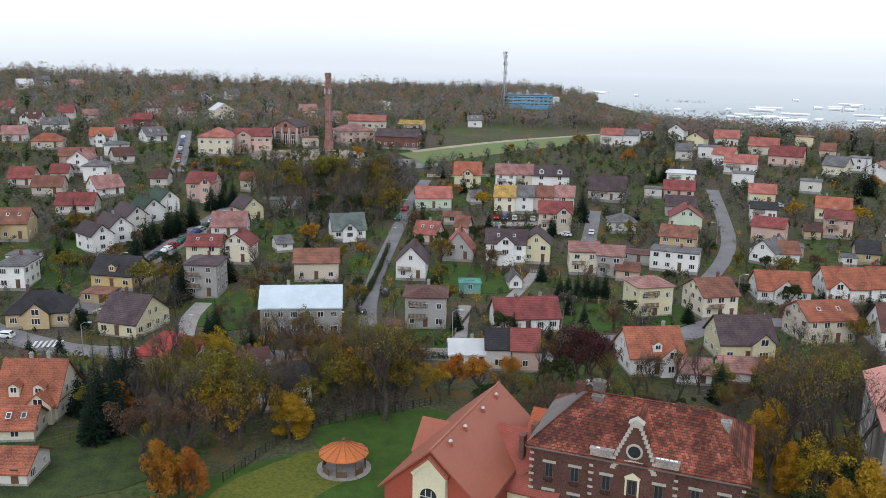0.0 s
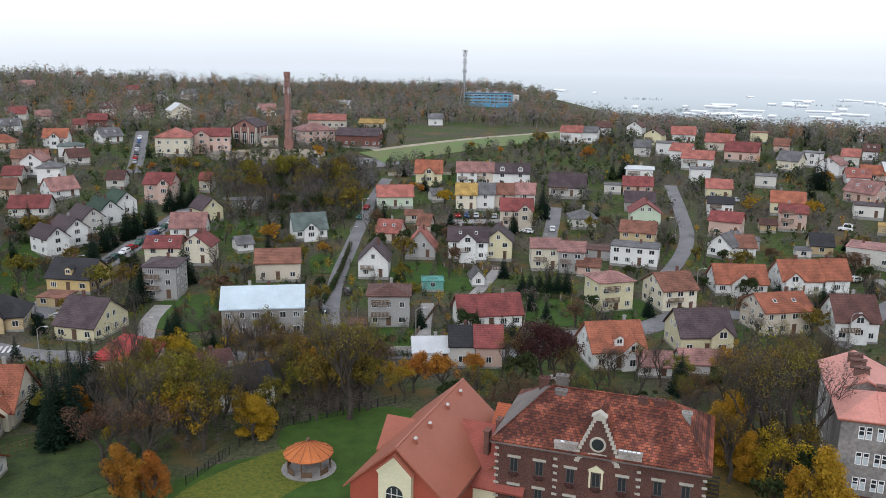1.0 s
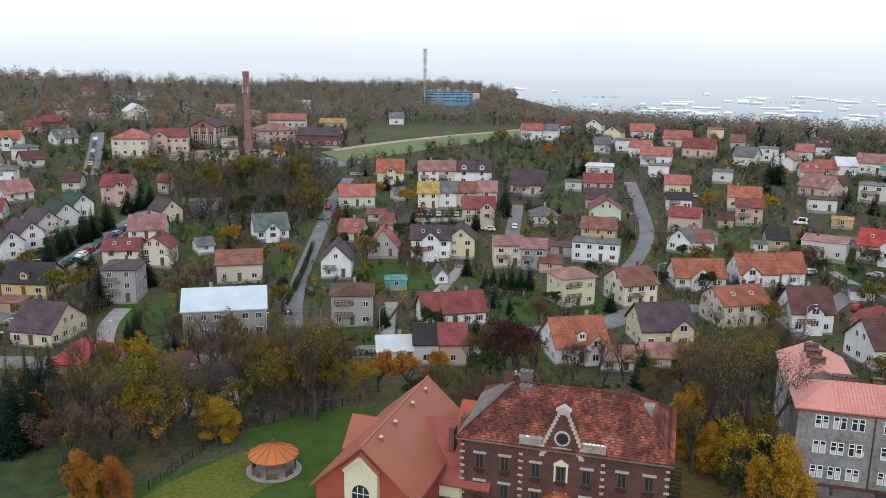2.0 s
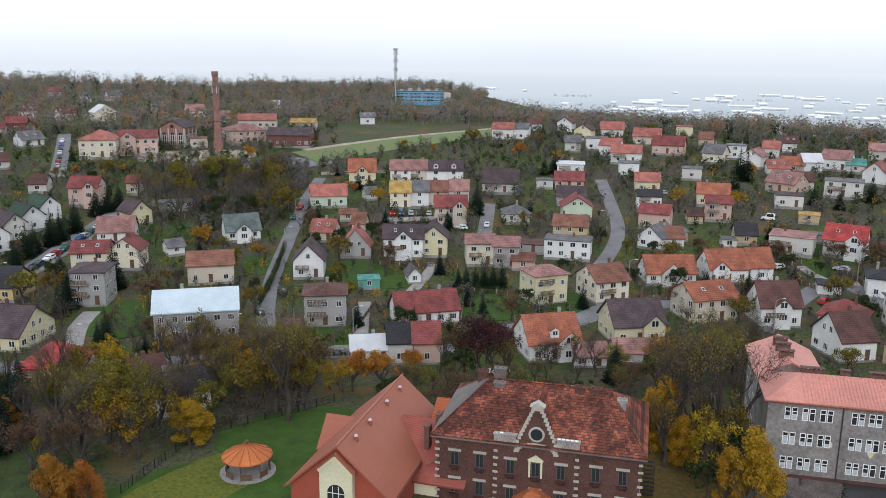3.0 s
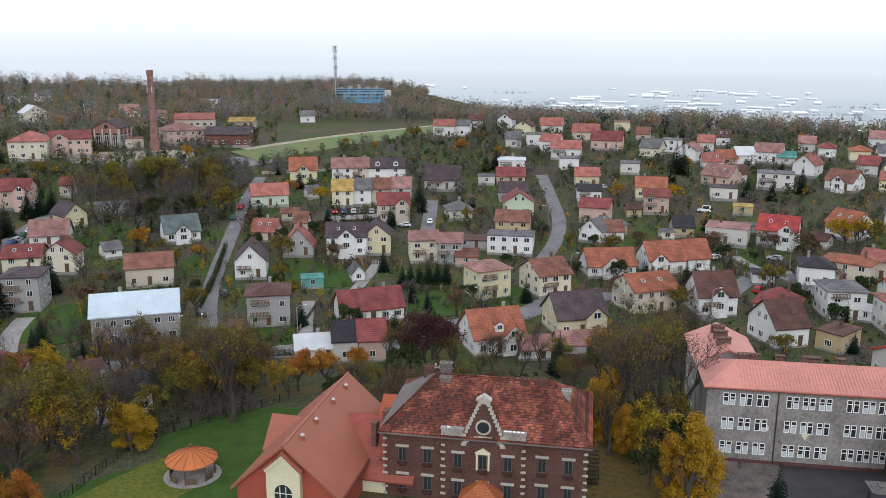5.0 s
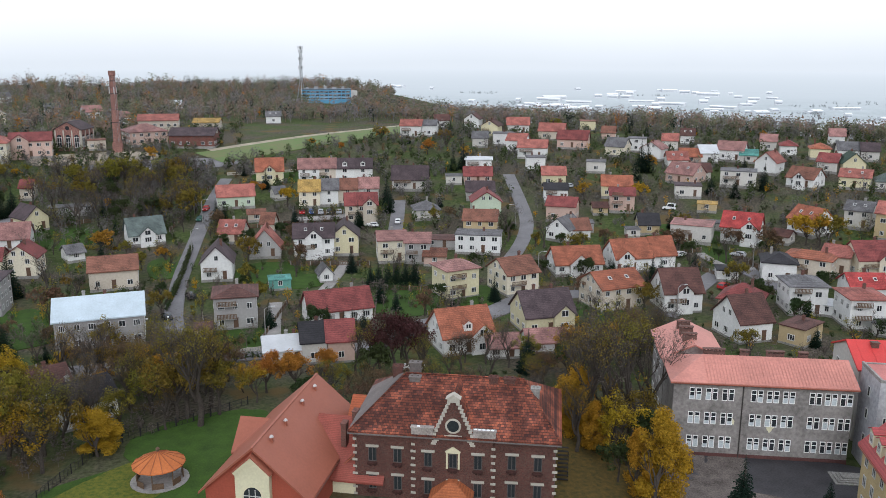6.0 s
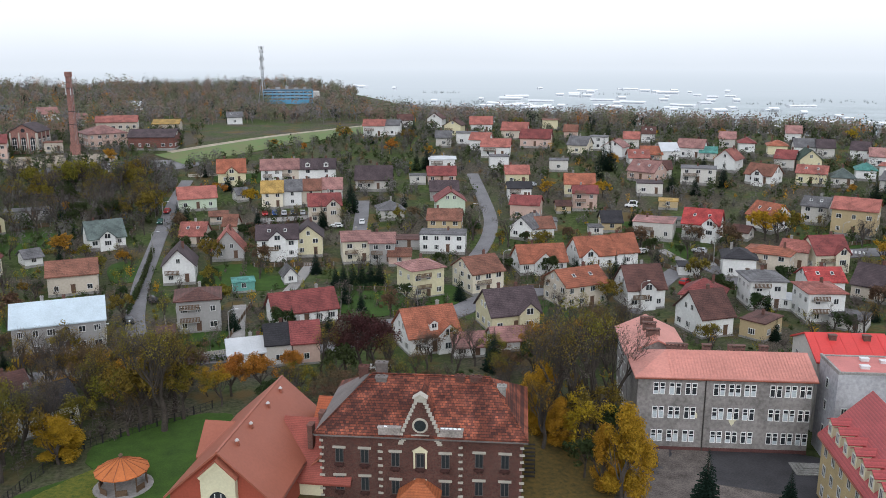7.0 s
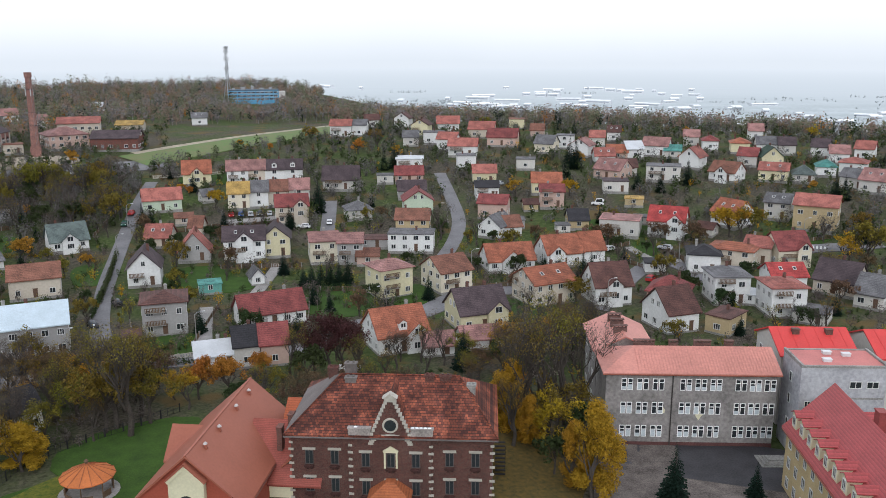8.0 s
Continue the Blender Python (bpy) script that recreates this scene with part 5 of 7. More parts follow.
def factory_chimney():
    x, y = -49.7, 364.1
    ob = thing("factory_chimney", "tall tapering red brick factory chimney with iron hoops", "chimney", pose(x, y, gz(x, y)))
    H = 32.4
    # Brick colour lightened to carry the haze at this distance.
    brick = mat("hazed_factory_brick", (0.47, 0.225, 0.185), 0.9, "brick", amount=0.25)
    bm = bmesh.new()
    box(bm, 0, 0, -0.5, 3.6, 3.6, 4.2)
    box(bm, 0, 0, 3.7, 3.3, 3.3, 0.5)
    part("base", bm, brick, ob)
    bm = bmesh.new()
    cone(bm, (0, 0, 4), (0, 0, H - 9), 1.6, 1.25, 12)
    cone(bm, (0, 0, H - 9), (0, 0, H - 2.2), 1.22, 1.12, 12)
    cone(bm, (0, 0, H - 2.2), (0, 0, H - 1.6), 1.12, 1.42, 12)
    cone(bm, (0, 0, H - 1.6), (0, 0, H), 1.42, 1.38, 12)
    part("shaft", bm, brick, ob)
    for z, R in ((H - 9, 1.32), (H - 6.5, 1.25), (H - 4, 1.2), (12, 1.5), (17, 1.42)):
        bm = bmesh.new()
        cone(bm, (0, 0, z), (0, 0, z + 0.2), R, R, 14)
        part("hoop", bm, mat("black_iron", (0.02, 0.02, 0.022), 0.6), ob)
    for a in (20, 140, 260):
        bm = bmesh.new()
        box(bm, 0, -1.5, H - 9, 0.35, 0.3, 2.6)
        part("antenna", bm, mat("white_antenna", (0.6, 0.6, 0.6), 0.5), ob, m=pose(0, 0, 0, 0, 0, a))
    bm = bmesh.new()
    for s in (-0.25, 0.25):
        box(bm, 0.9 + s, -1.62, 4, 0.05, 0.05, H - 6)
    part("ladder", bm, METAL, ob)
    return ob


def brick_works(x, y, yaw):
    """The brick engine hall: a gabled block with pale pilasters and tall arched windows."""
    ob = thing("engine_hall", "red brick engine hall with pale pilasters and plum roof", "hall", pose(x, y, gz(x, y), 0, 0, yaw))
    w, d, h, rh = 10.6, 12.0, 8.2, 2.9
    # Same brick as the chimney, with distance haze in its colour.
    brick = mat("hazed_factory_brick", (0.47, 0.225, 0.185), 0.9, "brick", amount=0.25)
    part("wall", wall_bm("y", w, d, h, rh), brick, ob)
    part("roof", roof_bm("y", w, d, h, rh, 0.5), roof_mat("plum"), ob)
    for m, n, span in ((pose(0, -d / 2, 0), 3, w), (pose(w / 2, 0, 0, 0, 0, 90), 3, d)):
        for k in range(n + 1):
            bm = bmesh.new()
            box(bm, -span / 2 + 0.25 + k * (span - 0.5) / n, -0.08, -0.3, 0.5, 0.3, h)
            part("pilaster", bm, STONE, ob, m=m)
        for k in range(n):
            px = -span / 2 + span * (k + 0.5) / n
            bm = bmesh.new()
            box(bm, 0, -0.04, 1.0, 1.9, 0.12, 4.2)
            arch_bm(bm, 0.95, -0.1, 0.02, 5.2, 10)
            win = part("arched_window", bm, GLASS, ob, m=m @ pose(px, 0, 0))
            bm = bmesh.new()
            for q in (-0.9, 0.0, 0.9):
                box(bm, q, -0.14, 1.0, 0.14, 0.1, 4.4)
            for z in (1.0, 2.9, 5.0):
                box(bm, 0, -0.15, z, 1.9, 0.1, 0.14)
            part("glazing_bars", bm, FRAME, win)
    bm = bmesh.new()
    arch_bm(bm, 0.8, -d / 2 - 0.1, -d / 2 + 0.05, h + 0.6, 14, True)
    part("round_window", bm, GLASS, ob)
    return ob


def radio_mast():
    x, y = 40.8, 598.6
    z0 = gz(x, y)
    ob = thing("radio_mast", "grey steel lattice radio mast on splayed legs with antennas", "mast", pose(x, y, z0))
    H = 59.3 - z0
    for k in range(3):
        a = k * math.tau / 3 + 0.4
        bm = bmesh.new()
        cone(bm, (4.2 * math.cos(a), 4.2 * math.sin(a), -0.5), (1.0 * math.cos(a), 1.0 * math.sin(a), 15), 0.32, 0.22, 6)
        cone(bm, (1.0 * math.cos(a), 1.0 * math.sin(a), 15), (0.8 * math.cos(a), 0.8 * math.sin(a), H), 0.2, 0.14, 6)
        part("leg", bm, METAL, ob)
    bm = bmesh.new()
    n = 22
    for k in range(n):
        z, z2 = 15 + (H - 15) * k / n, 15 + (H - 15) * (k + 1) / n
        for j in range(3):
            a, b = j * math.tau / 3 + 0.4, (j + 1) * math.tau / 3 + 0.4
            cone(bm, (0.9 * math.cos(a), 0.9 * math.sin(a), z), (0.9 * math.cos(b), 0.9 * math.sin(b), z2), 0.08, 0.08, 4)
            cone(bm, (0.9 * math.cos(a), 0.9 * math.sin(a), z2), (0.9 * math.cos(b), 0.9 * math.sin(b), z2), 0.06, 0.06, 4)
    for k in range(4):
        z = 3 + k * 3
        R = 4.2 - 3.2 * z / 15
        for j in range(3):
            a, b = j * math.tau / 3 + 0.4, (j + 1) * math.tau / 3 + 0.4
            cone(bm, (R * math.cos(a), R * math.sin(a), z), (R * math.cos(b), R * math.sin(b), z), 0.1, 0.1, 4)
    part("lattice", bm, METAL, ob)
    for z in (H - 1.5, H - 4, H - 9, H - 15):
        for k in range(4):
            bm = bmesh.new()
            box(bm, 0, -1.5, z, 0.5, 0.35, 2.0)
            cone(bm, (0, -1.4, z + 1), (0, 0, z + 1), 0.06, 0.06, 4)
            part("antenna", bm, mat("white_antenna", (0.6, 0.6, 0.6), 0.5), ob, m=pose(0, 0, 0, 0, 0, k * 90 + z * 7))
    bm = bmesh.new()
    cone(bm, (0, 0, H - 6.2), (0, 0, H - 6.0), 1.7, 1.7, 12)
    cone(bm, (0, 0, H - 0.3), (0, 0, H), 1.3, 1.3, 12)
    part("platform", bm, METAL, ob)
    return ob


def blue_building():
    x, y = 58.0, 603.0
    ob = thing("blue_office_building", "long flat-roofed blue panel building behind bare trees", "building", pose(x, y, gz(x, y), 0, 0, -5.5))
    blue = mat("blue_cladding", (0.10, 0.30, 0.47), 0.5, amount=0.15)
    bm = bmesh.new()
    box(bm, 0, 0, -0.5, 34, 14, 9.4)
    part("wall", bm, blue, ob)
    bm = bmesh.new()
    box(bm, 0, 0, 8.9, 34.4, 14.4, 0.5)
    part("roof", bm, mat("dark_roof_edge", (0.08, 0.12, 0.16), 0.7), ob)
    for k in range(5):
        bm = bmesh.new()
        box(bm, -13 + k * 6.2, 1, 9.4, 2.0 + k % 2, 2, 1.0 + 0.5 * (k % 3))
        part("roof_unit", bm, METAL, ob)
    for z in (2.6, 4.8, 7.0):
        for k in range(11):
            add_window(ob, pose(-15 + k * 3, -7, z), 2.4, 1.3, 3)
    bm = bmesh.new()
    box(bm, 19, 0, -0.5, 5, 10, 8.5)
    part("annex", bm, wall_mat("pale"), ob)
    return ob


def shed(x, y, yaw, w, d, h):
    ob = tagged(new("warehouse"), "long low pale warehouse in the misty valley", "warehouse", "valley warehouses")
    ob.matrix_world = pose(x, y, -59.2, 0, 0, yaw)
    pale = mat("white_metal_cladding", (0.8, 0.81, 0.82), 0.6, amount=0.05)
    part("wall", wall_bm("x", w, d, h, h * 0.25), mat("pale_metal_wall", (0.62, 0.64, 0.66), 0.7, amount=0.08), ob)
    part("roof", roof_bm("x", w, d, h, h * 0.25, 0.8, 0.4), pale, ob)
    bm = bmesh.new()
    box(bm, 0, -d / 2 - 0.1, h * 0.4, w * 0.9, 0.3, h * 0.3)
    part("window_band", bm, mat("grey_window_band", (0.35, 0.38, 0.42), 0.3), ob)
    return ob


# ---- cars, lamps, fences ----
PAINTS = {"white": (0.7, 0.7, 0.7), "silver": (0.42, 0.43, 0.45), "dark": (0.03, 0.035, 0.04), "blue": (0.03, 0.07, 0.2), "red": (0.35, 0.03, 0.03), "green": (0.03, 0.09, 0.07)}
CARS = {}


def build_car(colour, van=False):
    ob = tagged(new("van" if van else "car"), f"{colour} {'delivery van' if van else 'hatchback car'} parked on the ground", "van" if van else "car", "parked cars")
    paint = mat("car_paint_" + colour, PAINTS[colour], 0.25, amount=0.03)
    H = 2.2 if van else 1.45
    sect = [(-2.1, 0.35), (2.1, 0.35), (2.12, 0.75), (1.95, 0.9), (1.1, 1.0), (0.45, H), (-1.45 if not van else -2.0, H), (-2.05, 0.95)]
    bm = bmesh.new()
    L = [bm.verts.new((-0.85, y, z)) for y, z in sect]
    R = [bm.verts.new((0.85, y, z)) for y, z in sect]
    for vs in (L, R):
        for i in (5, 6):
            vs[i].co.x *= 0.82
    n = len(sect)
    bm.faces.new(L)
    bm.faces.new(R[::-1])
    for k in range(n):
        bm.faces.new((L[k], R[k], R[(k + 1) % n], L[(k + 1) % n]))
    part("body", bm, paint, ob)
    bm = bmesh.new()
    for s in (-1, 1):
        solid(bm, [(s * 0.84, 0.75, 1.0), (s * 0.74, 0.36, H - 0.1), (s * 0.74, -1.4, H - 0.1), (s * 0.84, -1.75, 1.0)], [(0, 1, 2, 3)])
    solid(bm, [(-0.72, 1.07, 1.06), (0.72, 1.07, 1.06), (0.62, 0.53, H - 0.08), (-0.62, 0.53, H - 0.08)], [(0, 1, 2, 3)])
    solid(bm, [(-0.72, -2.03, 1.06), (0.72, -2.03, 1.06), (0.62, -1.6 if not van else -2.04, H - 0.08), (-0.62, -1.6 if not van else -2.04, H - 0.08)], [(0, 1, 2, 3)])
    g = part("windows", bm, GLASS, ob)
    for sx in (-1, 1):
        for yy in (-1.3, 1.3):
            bm = bmesh.new()
            cone(bm, (sx * 0.7, yy, 0.32), (sx * 0.92, yy, 0.32), 0.32, 0.32, 10)
            part("wheel", bm, mat("tyre_rubber", (0.02, 0.02, 0.02), 0.9), ob)
    bm = bmesh.new()
    for s in (-0.6, 0.6):
        box(bm, s, 2.08, 0.62, 0.35, 0.1, 0.16)
    part("headlights", bm, mat("lamp_glass", (0.7, 0.7, 0.68), 0.2), ob)
    return ob


def car(x, y, yaw, colour, van=False):
    key = (colour, van)
    m = pose(x, y, gz(x, y) + 0.13, 0, 0, yaw)
    if key not in CARS:
        CARS[key] = build_car(colour, van)
        CARS[key].matrix_world = m
        return CARS[key]
    return copy_thing(CARS[key], m)


def build_lamp():
    ob = tagged(new("street_lamp"), "grey concrete street lamp with a curved arm", "street lamp", "street lamps")
    bm = bmesh.new()
    cone(bm, (0, 0, -0.3), (0, 0, 7.2), 0.13, 0.07, 8)
    part("pole", bm, CONCRETE, ob)
    bm = bmesh.new()
    cone(bm, (0, 0, 7.1), (0.6, 0, 7.6), 0.05, 0.05, 6)
    cone(bm, (0.6, 0, 7.6), (1.5, 0, 7.7), 0.05, 0.05, 6)
    arm = part("arm", bm, METAL, ob)
    bm = bmesh.new()
    box(bm, 1.75, 0, 7.6, 0.7, 0.28, 0.16)
    part("lantern", bm, mat("lantern_grey", (0.5, 0.5, 0.5), 0.4), arm)
    return ob


LAMPS = []


def lamp(x, y, yaw):
    m = pose(x, y, gz(x, y), 0, 0, yaw)
    if not LAMPS:
        LAMPS.append(build_lamp())
        LAMPS[0].matrix_world = m
        return LAMPS[0]
    return copy_thing(LAMPS[0], m)


def fence(x0, y0, x1, y1, h=1.2, material=None, label="low garden fence with posts", solid_base=True):
    """A garden fence: posts, rails and a low base wall."""
    a, b = Vector((x0, y0, 0)), Vector((x1, y1, 0))
    L = (b - a).length
    n = max(2, int(L / 2.5))
    ob = tagged(new("fence"), label, "fence", "garden fences")
    ob.matrix_world = pose(x0, y0, gz(x0, y0), 0, 0, math.degrees(math.atan2(y1 - y0, x1 - x0)))
    mt = material or CONCRETE
    for k in range(n + 1):
        p = a.lerp(b, k / n)
        dz = gz(p.x, p.y) - gz(x0, y0)
        bm = bmesh.new()
        post = 0.22 if solid_base else 0.1
        box(bm, L * k / n, 0, dz - 0.3, post, post, h + 0.4)
        part("post", bm, mt, ob)
        if k < n:
            q = a.lerp(b, (k + 0.5) / n)
            dz = gz(q.x, q.y) - gz(x0, y0)
            bm = bmesh.new()
            if solid_base:
                box(bm, L * (k + 0.5) / n, 0, dz - 0.4, L / n - 0.2, 0.16, 0.75)
            gap = L / n
            if solid_base:
                xs = [gap * (k + (j + 0.5) / 12) for j in range(12)]
                plate(bm, xs, [dz + 0.2, dz + 0.35, dz + h - 0.2, dz + h], -0.03, 0.03)
            else:
                xs = [gap * (k + f) for f in (0.02, 0.04, 0.34, 0.36, 0.64, 0.66, 0.96, 0.98)]
                plate(bm, xs, [dz + 0.12, dz + 0.16, dz + h * 0.55, dz + h * 0.55 + 0.04, dz + h * 0.93, dz + h * 0.97], -0.015, 0.015)
            part("panel", bm, WOOD if material is None else mt, ob)
    return ob


def hedge(x0, y0, x1, y1, h=1.8, w=1.2, leaf="green"):
    """A clipped hedge of leaf sprays over stems."""
    rnd = random.Random(int(x0 * 7 + y1))
    L = math.hypot(x1 - x0, y1 - y0)
    ob = tagged(new("hedge"), "dense dark green garden hedge", "hedge", "garden hedges")
    ob.matrix_world = pose(x0, y0, gz(x0, y0), 0, 0, math.degrees(math.atan2(y1 - y0, x1 - x0)))
    blobs = []
    n = max(2, int(L / 1.1))
    for k in range(n + 1):
        t = k / n
        dz = gz(x0 + (x1 - x0) * t, y0 + (y1 - y0) * t) - gz(x0, y0)
        blobs.append((L * t, 0, dz + h * 0.5, 0.8, w * 0.55, h * rnd.uniform(0.5, 0.62)))
    put("leaves", leaf_mesh("leaves", blobs, int(L * 60), 0.2, LEAVES[leaf], rnd), ob)
    bm = bmesh.new()
    for k in range(n + 1):
        t = k / n
        dz = gz(x0 + (x1 - x0) * t, y0 + (y1 - y0) * t) - gz(x0, y0)
        cone(bm, (L * t, 0, dz - 0.3), (L * t, 0, dz + h * 0.8), 0.05, 0.02, 4)
    part("stems", bm, BARK, ob)
    return ob


brick_villa()
parish_hall()
pavilion()
school()
red_hall(99.2, 108.6, -20, 12, 12, 10.6, 2.6, "x", "sports_hall", "pale hall with a bright red sheet roof behind the school")
red_hall(115.0, 101.8, -20, 16, 12, 10.6, 2.6, "x", "gymnasium", "pale gymnasium with a bright red sheet roof")
dormered_block()
factory_chimney()
radio_mast()
blue_building()
PLOTS = [(28.3, 106, 17), (22, 113, 10), (3.6, 109.4, 14), (12, 109, 8), (-14, 114, 5.5), (74.8, 108.6, 15), (72, 122, 14), (92, 97, 8), (97, 109, 9), (115, 102, 11), (80, 75, 16), (58, 580, 16), (44, 575, 14), (52, 555, 9), (24, 414, 26), (50, 420, 26), (70, 425, 26), (0, 390, 12), (74, 85, 8),
         (-49.7, 364.1, 4), (58, 603, 12), (70, 95, 8), (62, 98, 6), (78, 96, 8)]


# ---- roads, paths and lawns ----
ribbon("road_lane", [(-13.6, 158.9), (-16.0, 176.3), (-17.6, 194.2), (-17.6, 219.3), (-15.9, 243.5), (-13.7, 268.2), (-10.7, 295.8), (-6.9, 318.4)], 4.2, ASPHALT, "narrow asphalt lane climbing between gardens")
ribbon("road_hill", [(64.7, 208.2), (78.0, 230.7), (86.3, 250.0), (91.4, 272.1), (97.6, 305.3)], 4.4, ASPHALT, "pale asphalt road bending uphill")
ribbon("road_main", [(-106.1, 179.5), (-93.0, 169.7), (-75.2, 160.8), (-62.0, 159.3), (-49.1, 157.0), (-33.2, 159.1), (-15.9, 160.7), (-0.5, 161.5), (12.7, 160.0), (25.4, 163.5), (36.2, 172.2), (50.3, 174.9), (65.4, 186.4), (80.3, 185.9), (92.4, 180.7)], 6.5, ASPHALT, "asphalt street through the town with kerbs")
ribbon("road_parking", [(-82.1, 182.9), (-83.8, 202.3), (-79.5, 230.1), (-75.6, 251.9), (-71.4, 272.3), (-69.0, 285.3)], 6.5, ASPHALT, "asphalt street with a row of parked cars")
ribbon("road_upper", [(-100.8, 316.3), (-103.8, 330.1), (-110.8, 358.8), (-121.0, 397.5)], 5.5, ASPHALT, "asphalt road beside the factory")
ribbon("road_drive", [(-50.8, 157.5), (-54.3, 170.0), (-56.8, 183.4), (-56.7, 193.3)], 4, PAVING, "paved drive up to a house")
ribbon("path_garden", [(3.8, 169.0), (4.4, 180.9), (5.4, 195.4)], 3.2, PAVING, "gravelled garden drive")
ribbon("path_villa", [(15.8, 198.4), (22.9, 216.8), (26.1, 226.0)], 3, PAVING, "paved driveway")
ribbon("road_court", [(43.0, 246.3), (47.9, 267.8), (51.0, 282.4)], 4.5, ASPHALT, "short access lane between houses")
ribbon("path_row", [(14.2, 268.1), (26.8, 268.7), (39.5, 270.1)], 4, PAVING, "paved access in front of terraced houses")
ribbon("road_east", [(90.6, 165.3), (113.4, 187.4), (126.8, 194.3), (129.2, 176.2), (133.2, 168.1)], 5, ASPHALT, "lane between the houses")
ribbon("road_cross", [(159.8, 188.3), (170.2, 187.2), (178.0, 184.7), (188.6, 182.6)], 6.5, ASPHALT, "asphalt street with a zebra crossing")
ribbon("path_garden", [(123.6, 208.6), (124.6, 196.3), (131.0, 192.7)], 2.6, PAVING, "pale curved garden path")
patch("lawn", -14.1, 111.1, 20, 9, 22, LAWN, "green mown lawn round the pavilion")
patch("lawn", -10.8, 109.5, 22, 6, 11, LAWN, "green mown lawn round the pavilion")
patch("lawn", -8.0, 125.2, 12, 9, 24, LAWN, "green mown lawn beside the hall")
patch("leafy_lawn", -21.7, 108.9, 13, 6, 49, LITTER, "lawn strewn with yellow leaves")
patch("lawn", -54.5, 114.1, 16, 12, 26, ROUGH, "rough green garden lawn")
patch("lawn", 35.6, 190.7, 8, 12, -11, LAWN, "green garden lawn with fallen leaves")
patch("lawn", -3.5, 171.0, 9, 7, 1, LAWN, "green garden lawn")
patch("lawn", 126.8, 204.4, 4, 8, -24, LAWN, "bright green clipped lawn")
patch("lawn", 4.7, 220.4, 9, 9, -1, LAWN, "green garden lawn")
patch("lawn", -52.6, 258.2, 10, 9, 12, LAWN, "green garden lawn")
patch("lawn", -100.8, 213.4, 8, 14, 25, LAWN, "green garden lawn")
patch("lawn", -105.3, 231.2, 9, 9, 24, LAWN, "green garden lawn")
patch("lawn", 12.4, 318.8, 10, 8, -2, LAWN, "green garden lawn")
patch("lawn", 11.7, 211.7, 7, 6, -3, LAWN, "green garden lawn")
patch("lawn", -22.5, 228.4, 4, 9, 6, LAWN, "green garden lawn")
patch("lawn", -49.0, 187.7, 8, 14, 15, LAWN, "green garden lawn")
patch("lawn", 53.0, 190.8, 5, 9, -16, LAWN, "green garden lawn")
patch("lawn", 173.2, 197.9, 9, 6, -41, LAWN, "green garden lawn")
patch("lawn", 128.3, 226.1, 12, 9, -30, LAWN, "green garden lawn")
patch("lawn", 75.3, 170.6, 9, 9, -24, LAWN, "green garden lawn")
zebra(-80.0, 162.9, 11)
zebra(170.7, 187.4, -42)
ribbon("meadow", [(-14, 350), (6, 363), (32, 380), (60, 397), (84, 416)], 21, MEADOW, "long green meadow strip along the hill")
ribbon("path_field", [(-14, 363), (6, 377), (32, 394), (58, 410), (80, 428)], 4, GRAVEL, "pale field track beside the meadow")
patch("meadow", -54.3, 562.9, 14, 30, 6, MEADOW, "pale green meadow slope")
patch("leafy_lawn", 46.8, 102.7, 8, 16, -24, LEAFBED, "ground strewn with yellow leaves")
patch("yard", -57.0, 352.4, 24, 10, 13, GRAVEL, "pale gravel factory yard")
patch("yard", -30.9, 339.1, 30, 9, 9, ASPHALT, "asphalt car park below the factory")
patch("yard", 66.5, 88.5, 15, 9, -28, SLABS, "cracked brown slabs in front of the school", square=True)
patch("yard", 72.8, 99.1, 15, 7, -36, WETYARD, "wet dark asphalt school yard", square=True)
patch("yard", 63.0, 100.3, 6, 8, -32, SLABS, "cracked concrete slabs of the school yard", square=True)

# ---- the houses ----
house(-67.0, 132.4, -0, 10.0, 10, 3.2, "x", 5.6, "orange", "cream", dormers=2, gable=3, chimneys=3)
house(-65.6, 122.9, 7, 5.6, 6, 2.4, "x", 2.2, "orange", "cream", chimneys=0, name="outbuilding")
house(-60.3, 110.1, -0, 6.7, 7, 2.2, "x", 2, "orange", "pale", chimneys=0, name="outbuilding")
house(-51.6, 152.1, -6, 9.8, 9, 4, "hip", 3.5, "bright", "rose")
house(-28.0, 137.9, 31, 8.7, 8, 4, "x", 2.5, "dark", "white")
house(-35.8, 146.0, 28, 8.0, 8, 3.2, "x", 2.8, "brown", "beige")
house(-66.4, 174.6, -16, 9.3, 12, 3.4, "x", 4.4, "plum", "lemon")
house(-80.8, 206.5, -10, 11.1, 10, 3.6, "x", 3.6, "dark", "yellow", dormers=1)
house(-81.0, 193.3, -9, 6.7, 6, 2.6, "flat", 0.3, "rust", "ochre", chimneys=0, name="garage")
house(-88.1, 178.3, 12, 12.5, 9, 3.2, "hip", 4, "dark", "ochre", gable=2)
house(-104.7, 202.1, 3, 6.6, 9, 6, "hip", 1.6, "grey", "white")
house(-111.4, 219.0, 2, 7.2, 6, 2.5, "flat", 0.4, "grey", "white", chimneys=0, name="outbuilding", far=1)
house(-58.2, 201.6, -2, 7.9, 9, 8.2, "hip", 1.3, "plum", "grey", balcony=2)
house(-65.0, 227.3, 2, 9.2, 9, 5.2, "x", 2.2, "red", "cream", far=1)
house(-56.4, 229.0, -4, 8.0, 8, 5.2, "y", 3, "red", "cream", far=1)
house(-64.5, 251.8, 3, 10.1, 8, 3.2, "x", 3.6, "pink", "white", far=1)
house(-63.0, 267.8, 38, 6.8, 9, 4, "y", 3.2, "plum", "lemon", far=1)
